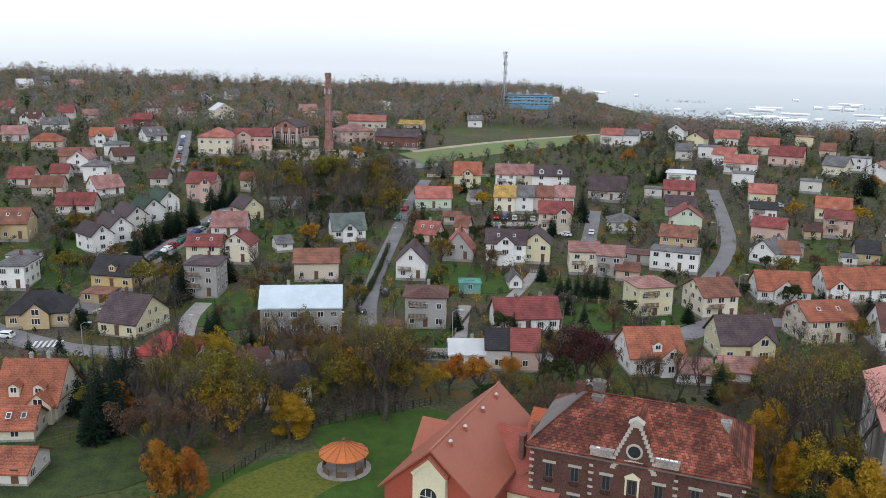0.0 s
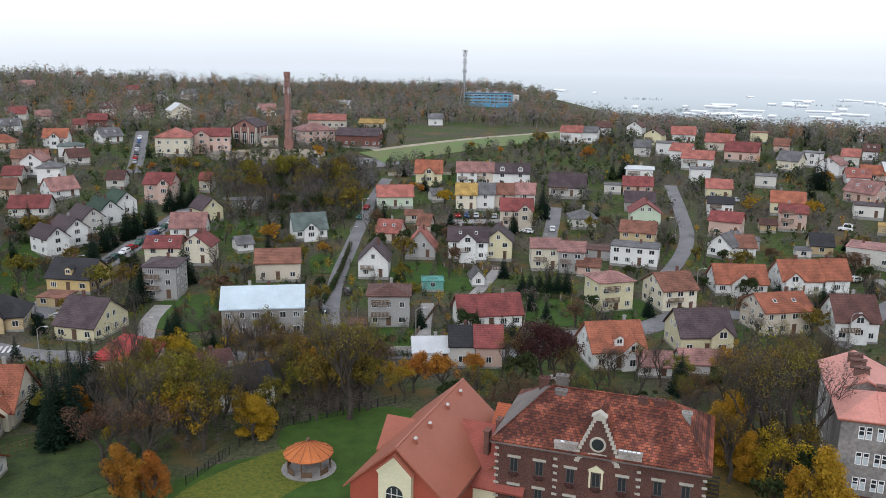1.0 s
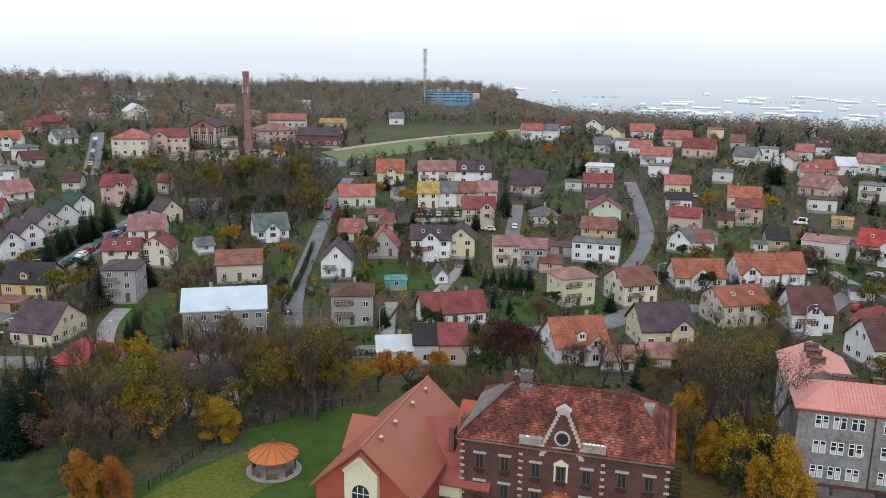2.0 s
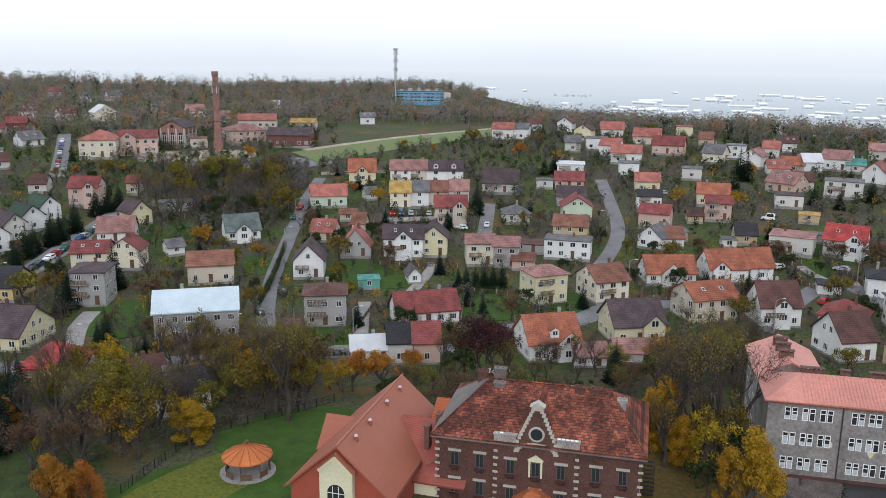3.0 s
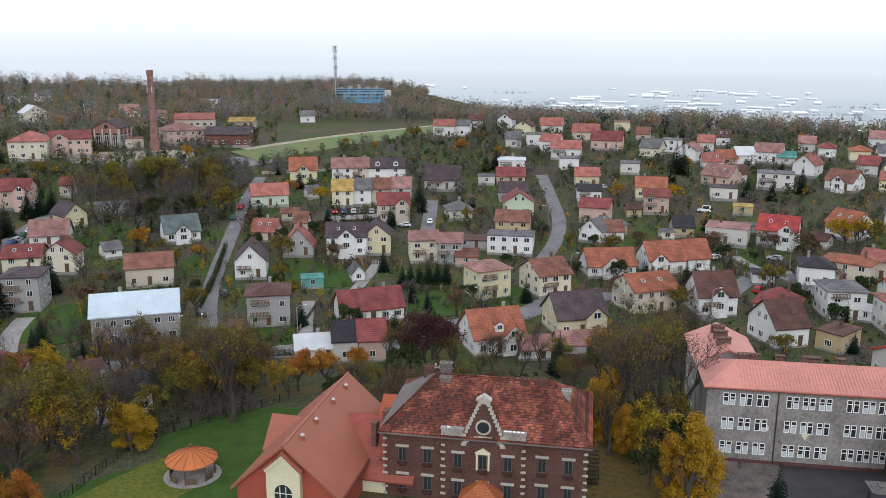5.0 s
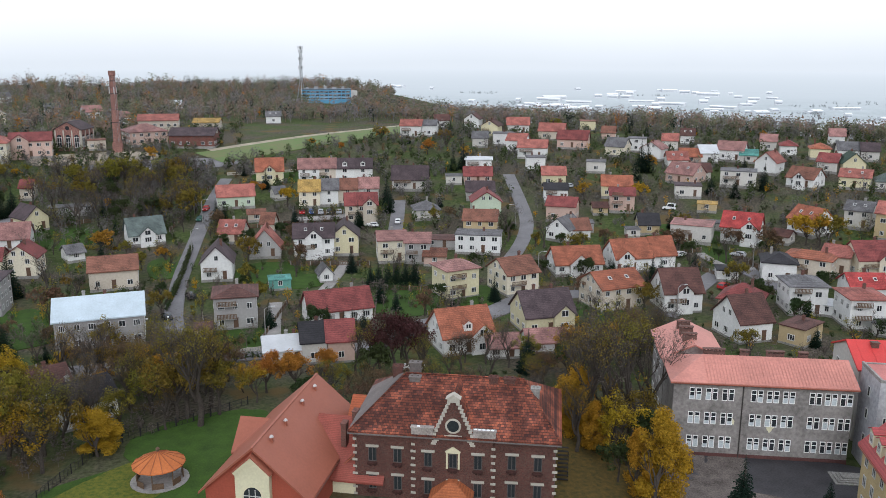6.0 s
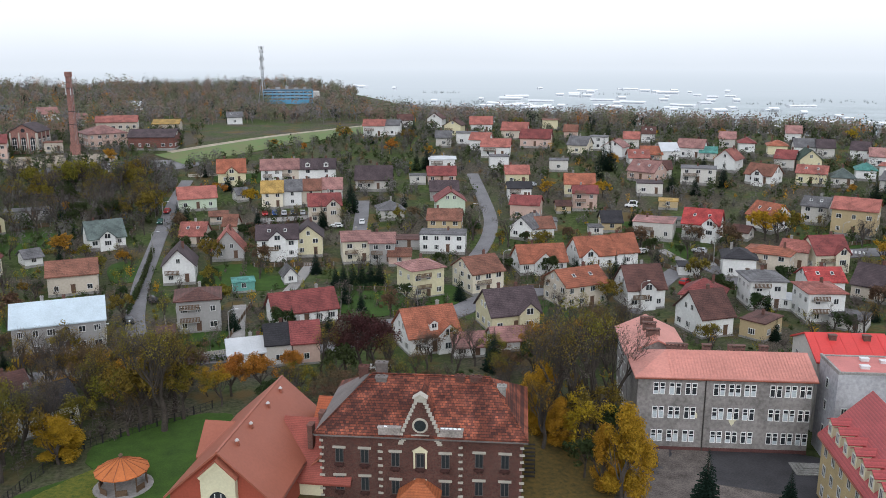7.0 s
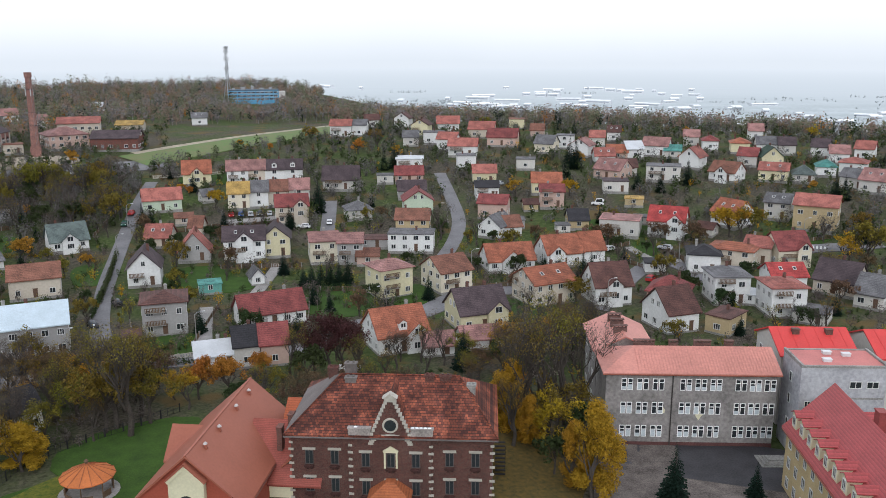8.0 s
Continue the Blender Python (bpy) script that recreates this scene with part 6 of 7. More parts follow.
house(-53.9, 281.9, 8, 13.0, 6, 2.6, "flat", 0.3, "grey", "grey", chimneys=0, name="garage_row", far=1)
house(-97.8, 231.8, 47, 6.1, 10, 5.2, "y", 2.6, "plum", "white", far=1)
house(-95.6, 240.2, 46, 6.3, 10, 5.2, "y", 2.6, "plum", "white", far=1)
house(-94.6, 250.8, 45, 6.3, 10, 5.2, "y", 2.6, "plum", "pale", far=1)
house(-92.8, 260.5, 44, 6.5, 10, 4.6, "y", 2.8, "green", "white", far=1)
house(-90.8, 270.2, 43, 6.4, 10, 4.6, "y", 2.8, "green", "white", far=1)
house(-81.8, 286.3, -4, 9.2, 9, 6, "x", 3, "red", "rose", gable=3, far=1)
house(-69.8, 299.4, -2, 3.9, 7, 4, "x", 2, "red", "beige", far=1)
house(-115.9, 264.5, 6, 11.5, 8, 3, "x", 3, "red", "pale", far=1)
house(-132.3, 281.3, 10, 9.5, 8, 3, "x", 2.8, "rust", "beige", far=1)
house(-123.6, 299.9, 8, 7.7, 8, 5.6, "hip", 1.8, "grey", "white", far=2)
house(-132.5, 308.5, 4, 7.3, 9, 5.4, "y", 2.8, "pink", "white", balcony=1, far=2)
house(-115.0, 284.2, 47, 9.4, 8, 3, "x", 3.4, "pink", "white", far=1)
house(-130.1, 336.2, 16, 8.8, 8, 4.6, "hip", 1.2, "sage", "white", far=2)
house(-142.1, 353.4, 7, 9.1, 8, 4, "x", 3, "orange", "white", gable=2, far=2)
house(-159.7, 342.0, 15, 11.7, 8, 3, "hip", 3, "orange", "beige", far=2)
house(-171.5, 375.6, 15, 10.0, 8, 4, "x", 2.4, "grey", "white", far=2)
house(-190.5, 394.1, 6, 8.9, 8, 4, "x", 3, "brown", "white", gable=1, far=2)
house(-188.0, 423.6, 14, 8.0, 8, 3.4, "x", 2.8, "red", "pale", far=2)
house(-177.2, 350.7, 17, 9.0, 8, 3.4, "x", 2.8, "pink", "pale", far=2)
house(-124.5, 326.4, 36, 7.6, 7, 3, "x", 2.6, "brown", "pale", far=2)
house(-143.9, 406.8, 10, 8.2, 8, 4, "x", 2.4, "red", "brick", far=2)
house(-147.9, 395.2, 11, 5.5, 6, 3, "x", 2, "red", "rose", far=2)
house(-125.7, 365.6, 44, 9.0, 8, 3, "x", 3, "grey", "white", far=2)
house(-139.7, 321.9, 14, 12.2, 7, 3, "x", 2.5, "rust", "rose", far=2)
house(-122.3, 238.2, 8, 7.8, 9, 5, "x", 3.4, "rust", "ochre", far=1)
house(-144.3, 288.7, 7, 7.8, 8, 3, "x", 3, "red", "pale", far=1)
house(-269.0, 549.6, 36, 9.1, 8, 4, "x", 2.6, "white", "white", far=2)
house(-273.0, 583.2, 35, 8.1, 8, 4, "x", 2.6, "grey", "pale", far=2)
house(-242.1, 562.0, 33, 9.2, 8, 4, "x", 2.6, "pink", "rose", far=2)
house(-254.9, 686.1, 30, 7.7, 8, 4, "y", 3, "red", "white", far=2)
house(-155.2, 562.5, 20, 9.1, 8, 4.4, "hip", 2, "sage", "white", far=2)
house(-144.8, 582.0, 34, 8.5, 8, 4, "x", 2.6, "grey", "white", far=2)
house(-120.2, 459.3, 34, 10.3, 9, 5, "y", 3.4, "white", "cream", far=2)
house(-138.1, 456.9, 37, 7.8, 8, 4, "x", 2.6, "brown", "pale", far=2)
house(-80.3, 498.9, 24, 9.7, 9, 4, "x", 3, "pink", "white", far=2)
house(-59.3, 464.1, 22, 4.8, 8, 4, "x", 2.5, "pink", "white", far=2)
house(-40.2, 562.5, 9, 8.6, 8, 3, "x", 2.2, "white", "white", far=2)
house(16.0, 457.7, -2, 7.6, 8, 4, "x", 2.2, "grey", "white", far=2)
house(8.8, 314.9, -2, 9.7, 9, 4.2, "x", 4, "orange", "lemon", gable=2, far=1)
house(-3.6, 286.0, 4, 11.9, 8, 4, "x", 3, "coral", "mint", far=1)
house(23.0, 311.7, -6, 7.5, 9, 5.4, "x", 3, "pink", "white", balcony=1, name="terraced_house", far=1)
house(29.5, 311.6, -7, 6.3, 9, 5.4, "x", 2.9, "pink", "beige", balcony=1, name="terraced_house", far=1)
house(36.1, 310.9, -9, 6.6, 9, 5.2, "x", 2.9, "plum", "white", dormers=1, name="terraced_house", far=1)
house(42.7, 310.1, -10, 6.6, 9, 5.2, "x", 2.9, "plum", "white", dormers=1, name="terraced_house", far=1)
house(20.8, 283.7, -6, 6.8, 9, 5.4, "x", 3, "yellow", "cream", name="terraced_house", far=1)
house(27.4, 284.2, -7, 6.1, 9, 5.4, "x", 2.9, "grey", "white", name="terraced_house", far=1)
house(33.8, 284.5, -9, 6.3, 9, 5.2, "x", 2.9, "rust", "beige", name="terraced_house", far=1)
house(40.9, 284.6, -10, 6.7, 9, 5.2, "x", 2.9, "pink", "pale", name="terraced_house", far=1)
house(35.4, 264.6, -5, 10.0, 9, 5.8, "x", 3, "red", "beige", gable=3, balcony=1, far=1)
house(57.9, 296.9, -14, 12.8, 9, 3.8, "x", 4.2, "plum", "pale", balcony=1, far=1)
house(88.5, 315.3, -16, 9.9, 9, 4.4, "hip", 0.9, "white", "white", balcony=1, far=2)
house(83.6, 299.0, -13, 10.2, 8, 3, "x", 2.6, "red", "rose", far=1)
house(79.2, 280.0, -13, 9.6, 8, 3, "x", 2.8, "plum", "grey", far=1)
house(76.1, 262.2, -11, 9.3, 10, 5, "y", 3, "red", "mint", far=1)
house(68.9, 241.9, -21, 10.0, 8, 5.4, "x", 2.5, "rust", "ochre", far=1)
house(64.4, 228.1, -21, 12.8, 8, 5.4, "flat", 0.4, "grey", "white", far=1)
house(56.4, 263.5, -2, 7.9, 8, 3, "hip", 2.5, "grey", "pale", far=1)
house(56.0, 234.4, -18, 10.9, 7, 2.6, "flat", 0.4, "brown", "grey", chimneys=0, name="garage", far=1)
house(-4.3, 251.3, -14, 7.1, 8, 3, "x", 3, "coral", "beige", far=1)
house(6.4, 259.8, -16, 3.9, 6, 2.6, "x", 2.6, "rust", "beige", chimneys=0, name="outbuilding", far=1)
house(4.6, 237.0, -5, 8.5, 9, 2.8, "y", 5.2, "coral", "grey", far=1)
house(-8.1, 220.3, -3, 7.8, 10, 4.8, "y", 4, "plum", "white", balcony=1)
house(-29.4, 253.2, 16, 9.9, 9, 3.2, "x", 4, "sage", "white", gable=2, far=1)
house(-46.6, 239.4, 26, 4.5, 6, 2.5, "x", 1.6, "grey", "white", chimneys=0, name="outbuilding", far=1)
house(-33.2, 217.0, 6, 11.2, 9, 5, "x", 2.6, "rust", "beige", chimneys=0)
house(-30.4, 176.4, 6, 16.8, 10, 6.6, "x", 3.2, "silver", "grey", chimneys=2)
house(-3.5, 182.5, -1, 8.9, 9, 7.2, "hip", 1.6, "brown", "grey", balcony=2)
house(18.0, 234.8, -6, 11.1, 9, 5.8, "x", 3, "plum", "white", gable=2, balcony=1, far=1)
house(26.8, 236.0, -8, 7.7, 10, 5.4, "y", 3.2, "plum", "lemon", far=1)
house(18.6, 211.6, 5, 3.2, 5, 2.4, "y", 1.8, "grey", "white", chimneys=0, name="outbuilding")
house(7.0, 207.9, 1, 5.3, 5, 2.6, "flat", 0.3, "teal", "teal", chimneys=0, name="outbuilding")
house(18.4, 180.8, 8, 14.1, 8, 3.4, "x", 3.4, "red", "white")
house(38.6, 226.7, -5, 7.8, 9, 6.2, "x", 1.7, "pink", "cream", balcony=1, far=1)
house(45.8, 224.4, -14, 6.8, 9, 5.8, "x", 1.8, "pink", "grey", balcony=1)
house(48.8, 193.6, 14, 8.6, 8.4, 7.2, "hip", 1.8, "pink", "lemon", balcony=2)
house(63.7, 193.9, 13, 8.9, 10, 5.4, "x", 3, "rust", "cream", balcony=1)
house(61.1, 165.1, 2, 11.0, 10, 4.2, "x", 4.2, "plum", "lemon", gable=3, chimneys=2)
house(40.8, 157.3, 6, 10.6, 10, 4, "x", 4.2, "orange", "white", gable=3, dormers=1)
house(47.6, 151.2, -6, 6.2, 6, 2.4, "x", 1.8, "pink", "white", chimneys=0, name="outbuilding")
house(56.9, 152.2, -6, 7.9, 6, 2.4, "x", 1.8, "pink", "white", chimneys=0, name="outbuilding")
house(5.7, 157.9, 2, 8.1, 7, 3, "x", 1.8, "white", "white", chimneys=2)
house(11.1, 157.6, -0, 4.7, 8, 4.6, "x", 2.6, "dark", "pale")
house(16.3, 157.1, -2, 5.1, 8, 4.6, "x", 2.8, "red", "rose")
house(84.4, 204.6, -5, 12.7, 9, 3.2, "x", 3.6, "orange", "white", gable=2)
house(99.0, 203.4, -1, 10.2, 9, 4, "x", 4, "orange", "white", gable=1)
house(107.9, 203.2, -1, 6.3, 8, 4, "x", 4, "orange", "white", far=1)
house(82.6, 177.1, 9, 11.4, 10, 5.6, "x", 2.8, "orange", "beige")
house(96.5, 171.7, -6, 9.0, 9, 5, "x", 4.4, "brown", "white", gable=2, balcony=1)
house(109.6, 289.4, -16, 8.4, 8, 4, "x", 2.4, "coral", "lemon", far=1)
house(103.9, 271.8, -16, 7.9, 8, 4, "x", 1.6, "dark", "white", balcony=1, far=1)
house(110.2, 311.1, -15, 7.2, 8, 4.8, "flat", 0.4, "grey", "white", far=2)
house(98.6, 250.8, -31, 9.2, 8, 5, "x", 2.2, "red", "rose", far=1)
house(92.5, 233.4, -46, 7.2, 10, 3.6, "y", 3, "grey", "white", far=1)
house(100.4, 239.3, -18, 7.1, 6, 2.6, "flat", 0.4, "grey", "grey", chimneys=0, name="garage", far=1)
house(125.6, 269.7, -22, 10.2, 9, 4.2, "x", 2.8, "orange", "lemon", far=1)
house(120.6, 254.4, -22, 7.9, 8, 5.6, "x", 1.8, "red", "rose", balcony=2, far=1)
house(118.8, 231.8, -17, 6.0, 8, 3, "x", 2.6, "dark", "ochre", far=1)
house(128.3, 221.5, -36, 11.6, 10, 5, "flat", 0.4, "pink", "pale", balcony=1, far=1)
house(140.9, 215.5, -41, 10.5, 9, 4.8, "x", 3.6, "bright", "white", gable=3, balcony=1, far=1)
house(148.6, 261.8, -25, 8.6, 8, 4, "flat", 0.3, "plum", "pale", far=1)
house(171.3, 267.3, -33, 12.0, 9, 5.4, "flat", 0.4, "grey", "pale", balcony=1, far=1)
house(146.5, 245.0, -31, 6.0, 6, 2.6, "flat", 0.3, "yellow", "ochre", chimneys=0, name="garage", far=1)
house(156.0, 277.0, -59, 11.0, 9, 3.6, "x", 3.4, "pink", "rose", far=1)
house(163.6, 298.5, -19, 7.7, 8, 3, "x", 2.6, "coral", "white", far=2)
house(170.8, 301.4, -20, 7.8, 8, 3, "x", 2.6, "orange", "rose", far=2)
house(177.4, 300.3, -11, 6.8, 8, 4, "x", 2.6, "white", "white", far=2)
house(188.6, 300.1, -42, 10.1, 9, 4.4, "x", 2.8, "pink", "white", far=2)
house(192.6, 294.7, -33, 6.4, 8, 3, "x", 1.8, "teal", "pale", far=2)
house(190.6, 277.6, -54, 7.8, 9, 4.4, "y", 3.4, "coral", "white", far=2)
house(213.4, 299.8, -31, 6.2, 8, 4, "hip", 2, "red", "white", far=2)
house(221.0, 290.4, -32, 7.3, 8, 4, "hip", 2, "orange", "lemon", far=2)
house(191.4, 257.2, -61, 9.7, 9, 3.4, "x", 3.2, "rust", "white", gable=2, far=1)
house(216.1, 265.6, -24, 7.8, 9, 4.2, "y", 3.4, "green", "lemon", far=2)
house(229.1, 284.7, -29, 7.8, 8, 4, "x", 2.6, "grey", "white", far=2)
house(234.9, 279.9, -30, 6.4, 8, 4, "x", 2.6, "plum", "pale", far=2)
house(205.7, 249.7, -44, 9.8, 8, 4, "x", 2.2, "coral", "lemon", far=1)
house(213.0, 243.4, -36, 7.1, 8, 3, "hip", 3, "sage", "pale", far=1)
house(225.3, 246.5, -37, 6.5, 8, 3.4, "hip", 2.4, "teal", "white", far=2)
house(235.8, 244.2, -49, 8.9, 9, 4, "hip", 1.8, "coral", "white", far=2)
house(241.8, 258.5, -38, 6.9, 8, 4, "x", 2.6, "pink", "white", far=2)
house(223.1, 229.0, -64, 8.5, 8, 4, "x", 2.4, "grey", "pale", far=1)
house(225.2, 222.0, -65, 8.8, 9, 4.4, "x", 3.2, "pink", "pale", far=1)
house(180.2, 214.9, -50, 7.3, 9, 5.4, "x", 2.2, "grey", "pale", far=1)
house(183.1, 201.8, -48, 12.0, 10, 7.6, "x", 2.6, "coral", "ochre", far=1)
house(163.3, 215.1, -75, 9.0, 9, 4.4, "x", 3.4, "orange", "white", far=1)
house(132.3, 185.0, -30, 8.1, 9, 5, "hip", 2, "dark", "white")
house(119.9, 188.6, -25, 5.3, 6, 2.8, "flat", 0.3, "dark", "white", chimneys=0, name="garage")
house(141.7, 184.8, -49, 11.4, 9, 5.2, "hip", 1.4, "orange", "beige", balcony=1, far=1)
house(150.0, 184.7, -51, 6.9, 8, 5, "x", 2, "coral", "beige", far=1)
house(155.6, 181.3, -10, 9.0, 9, 4.8, "x", 3.8, "red", "cream", balcony=1, gable=3, far=1)
house(123.5, 162.9, -17, 8.3, 9, 6.8, "hip", 1.6, "grey", "white", balcony=2)
house(110.3, 166.1, -43, 9.0, 9, 3.4, "hip", 3.2, "red", "rose", dormers=1)
house(100.4, 150.5, 2, 7.6, 10, 4.6, "x", 4.4, "brown", "white")
house(129.5, 151.0, -16, 7.9, 9, 7, "hip", 1.2, "coral", "white", balcony=2)
house(141.9, 165.5, -16, 8.6, 8, 4, "x", 2.4, "bright", "white")
house(153.0, 158.5, -59, 9.5, 10, 3.6, "x", 4, "plum", "beige")
house(153.2, 147.8, -61, 6.3, 9, 3.6, "x", 3.6, "grey", "pale")
house(110.2, 144.4, -62, 5.4, 8, 4, "flat", 0.4, "brown", "ochre")
house(76.2, 386.5, -19, 9.6, 9, 5, "x", 2.4, "coral", "white", balcony=1, far=2)
house(84.7, 385.8, -20, 6.6, 9, 5, "x", 2, "grey", "white", far=2)
house(97.4, 415.7, -13, 7.1, 8, 4, "x", 2.4, "brown", "white", far=2)
house(111.4, 407.4, -30, 7.3, 8, 5, "y", 2.6, "brown", "white", balcony=1, far=2)
house(112.0, 377.6, -31, 7.8, 8, 5, "y", 2.4, "brown", "lemon", balcony=1, far=2)
house(111.1, 356.1, -17, 9.1, 9, 5, "flat", 0.4, "grey", "white", far=2)
house(127.9, 386.9, -18, 10.4, 8, 4, "x", 3, "coral", "white", far=2)
house(112.8, 340.7, -33, 8.1, 8, 5, "x", 2.4, "coral", "white", far=2)
house(115.5, 329.3, -24, 11.7, 9, 4.4, "x", 2.6, "coral", "white", balcony=1, far=2)
house(136.5, 363.1, -29, 11.5, 9, 4, "x", 3, "coral", "beige", far=2)
house(138.1, 341.6, -30, 12.8, 9, 4, "x", 3.2, "red", "rose", far=2)
house(164.2, 388.8, -23, 7.5, 8, 4.6, "flat", 0.4, "rust", "lemon", far=2)
house(131.3, 301.1, -24, 7.1, 7, 4, "flat", 0.3, "grey", "pale", far=2)
house(150.0, 322.6, -45, 8.1, 8, 4, "x", 3, "grey", "cream", far=2)
house(160.9, 327.6, -31, 7.4, 8, 5.4, "flat", 0.3, "grey", "white", far=2)
house(161.0, 312.2, -47, 8.4, 8, 4.4, "y", 2.6, "pink", "white", far=2)
house(160.3, 355.0, -29, 5.9, 7, 3.4, "x", 2.4, "rust", "rose", far=2)
house(163.2, 279.3, -20, 6.1, 8, 3.2, "x", 2.4, "brown", "pale", far=1)
house(211.0, 271.0, -48, 7.0, 8, 4, "x", 2.6, "red", "pale", far=2)
house(247.0, 314.6, -33, 6.1, 8, 4, "x", 2.6, "pink", "white", far=2)
house(243.8, 270.3, -50, 6.3, 8, 4, "x", 2.6, "plum", "white", far=2)
house(255.3, 259.4, -52, 6.7, 8, 4, "x", 2.6, "coral", "white", far=2)
house(212.0, 311.1, -34, 6.3, 8, 4, "x", 2.4, "pink", "pale", far=2)
house(175.4, 326.3, -28, 6.4, 8, 4, "x", 2.4, "coral", "pale", far=2)
house(188.1, 334.8, -29, 5.7, 8, 4, "x", 2.4, "brown", "white", far=2)
house(100.0, 354.2, -16, 6.6, 8, 4, "x", 2.4, "grey", "pale", far=2)
house(96.4, 233.2, -3, 6.3, 7, 3, "x", 2.6, "rust", "white", far=1)
house(112.7, 229.3, -16, 4.0, 5, 2.4, "flat", 0.3, "grey", "pale", chimneys=0, name="outbuilding", far=1)
house(109.5, 203.3, -38, 3.6, 5, 2.4, "flat", 0.3, "brown", "grey", chimneys=0, name="outbuilding", far=1)
house(138.7, 227.6, -31, 4.3, 5, 2.4, "flat", 0.3, "grey", "pale", chimneys=0, name="outbuilding", far=1)
house(112.3, 253.2, -14, 4.7, 5, 2.4, "x", 1.2, "brown", "ochre", chimneys=0, name="outbuilding", far=1)
house(151.0, 210.2, -56, 5.0, 5, 2.4, "x", 1.4, "brown", "pale", chimneys=0, name="outbuilding", far=1)
house(128.2, 159.3, -49, 4.5, 6, 2.6, "flat", 0.3, "white", "white", chimneys=0, name="outbuilding")
house(132.3, 143.8, -52, 7.0, 7, 2.8, "flat", 0.3, "grey", "pale", chimneys=0, name="outbuilding")
house(2.8, 270.0, -1, 5.3, 5, 2.4, "x", 1, "rust", "beige", chimneys=0, name="outbuilding", far=1)
house(10.7, 292.2, 18, 4.1, 5, 2.4, "x", 1.8, "grey", "pale", chimneys=0, name="outbuilding", far=1)
house(74.8, 299.8, -14, 5.9, 6, 3, "flat", 0.3, "grey", "pale", chimneys=0, name="outbuilding", far=1)
house(49.7, 219.9, -16, 5.9, 6, 2.8, "x", 1.4, "rust", "rose", chimneys=0, name="outbuilding")
house(-10.2, 175.2, 3, 3.5, 5, 2.2, "flat", 0.3, "brown", "ochre", chimneys=0, name="outbuilding")
house(-100.8, 299.4, 4, 5.8, 8, 3, "x", 2.4, "brown", "pale", far=1)
house(-135.5, 298.0, 10, 5.8, 8, 3, "x", 2.4, "red", "pale", far=2)
house(-157.3, 459.8, 24, 7.4, 8, 4, "x", 2.4, "brown", "white", far=2)
house(-171.7, 412.7, 28, 6.7, 8, 4, "x", 2.4, "pink", "pale", far=2)
house(-221.9, 432.9, 32, 7.2, 8, 4, "x", 2.4, "red", "white", far=2)
house(-181.0, 580.4, 27, 8.0, 8, 4, "x", 2.4, "red", "pale", far=2)
house(-103.7, 518.2, 21, 7.9, 8, 4, "x", 2.4, "grey", "pale", far=2)
house(-93.3, 350.1, 3, 13.7, 14, 7, "hip", 3.5, "coral", "cream", name="factory_building")
house(-80.5, 358.0, 8, 14.8, 12, 6.5, "x", 2.6, "red", "rose", name="factory_building", gable=1)
brick_works(-67.2, 372.4, -14)
house(-41.0, 382.0, 21, 15.5, 14, 5.6, "hip", 3, "pink", "rose", name="factory_building", chimneys=0)
house(-36.5, 402.1, 1, 17.0, 12, 7.6, "x", 2.2, "coral", "beige", name="factory_building", chimneys=0)
house(-20.0, 374.8, -11, 18.6, 12, 5, "x", 2.6, "plum", "brick", name="factory_building", chimneys=0)
house(-16.3, 425.1, -8, 12.0, 10, 4, "x", 1.6, "yellow", "beige", name="factory_building", chimneys=0)
house(-58.7, 370.4, 9, 7.0, 6, 4, "flat", 0.4, "rust", "beige", name="factory_building", chimneys=0)
# ---- fences, hedges, lamps and parked cars ----
fence(-10.5, 161.7, 1.7, 163.0, 1.1, STONE, "white-posted concrete garden fence")
fence(-50.2, 160.9, -34.8, 161.8)
fence(1.7, 169.5, 8.4, 195.8)
fence(10.0, 173.7, 25.6, 174.1)
fence(-23.1, 261.5, -10.4, 316.8)
fence(-6.4, 323.4, 19.0, 324.9, 1.1, STONE, "white-posted concrete garden fence")
fence(14.6, 275.6, 30.7, 272.3)
fence(30.4, 201.2, 43.6, 197.2)
fence(38.6, 178.4, 50.0, 178.6)
fence(-5.0, 260.5, 15.8, 264.5)
fence(10.8, 225.7, 31.7, 221.8)
fence(-56.5, 269.1, -41.4, 274.9)
fence(-74.0, 200.3, -71.2, 222.9)
fence(-11.0, 188.2, -9.0, 164.3)
fence(25.6, 174.1, 29.9, 196.7)
fence(69.7, 191.2, 81.4, 188.7)
fence(116.4, 198.4, 120.2, 182.5)
fence(120.2, 182.5, 124.2, 173.7)
fence(132.5, 207.9, 131.7, 189.8)
fence(165.5, 193.4, 180.4, 192.0)
fence(113.9, 209.5, 125.1, 210.6)
fence(81.6, 196.2, 89.6, 193.2)
fence(78.4, 212.0, 85.7, 195.0)
fence(-30.4, 108.8, -26.3, 118.1, 1.5, mat("black_iron", (0.02, 0.02, 0.022)), "dark wire park fence along the lawn", False)
fence(-26.3, 118.1, -23.0, 125.4, 1.5, mat("black_iron", (0.02, 0.02, 0.022)), "dark wire park fence along the lawn", False)
fence(-23.0, 125.4, -15.5, 129.6, 1.5, mat("black_iron", (0.02, 0.02, 0.022)), "dark wire park fence along the lawn", False)
fence(-15.5, 129.6, -7.6, 133.3, 1.5, mat("black_iron", (0.02, 0.02, 0.022)), "dark wire park fence along the lawn", False)
fence(-7.6, 133.3, -1.6, 137.0, 1.5, mat("black_iron", (0.02, 0.02, 0.022)), "dark wire park fence along the lawn", False)
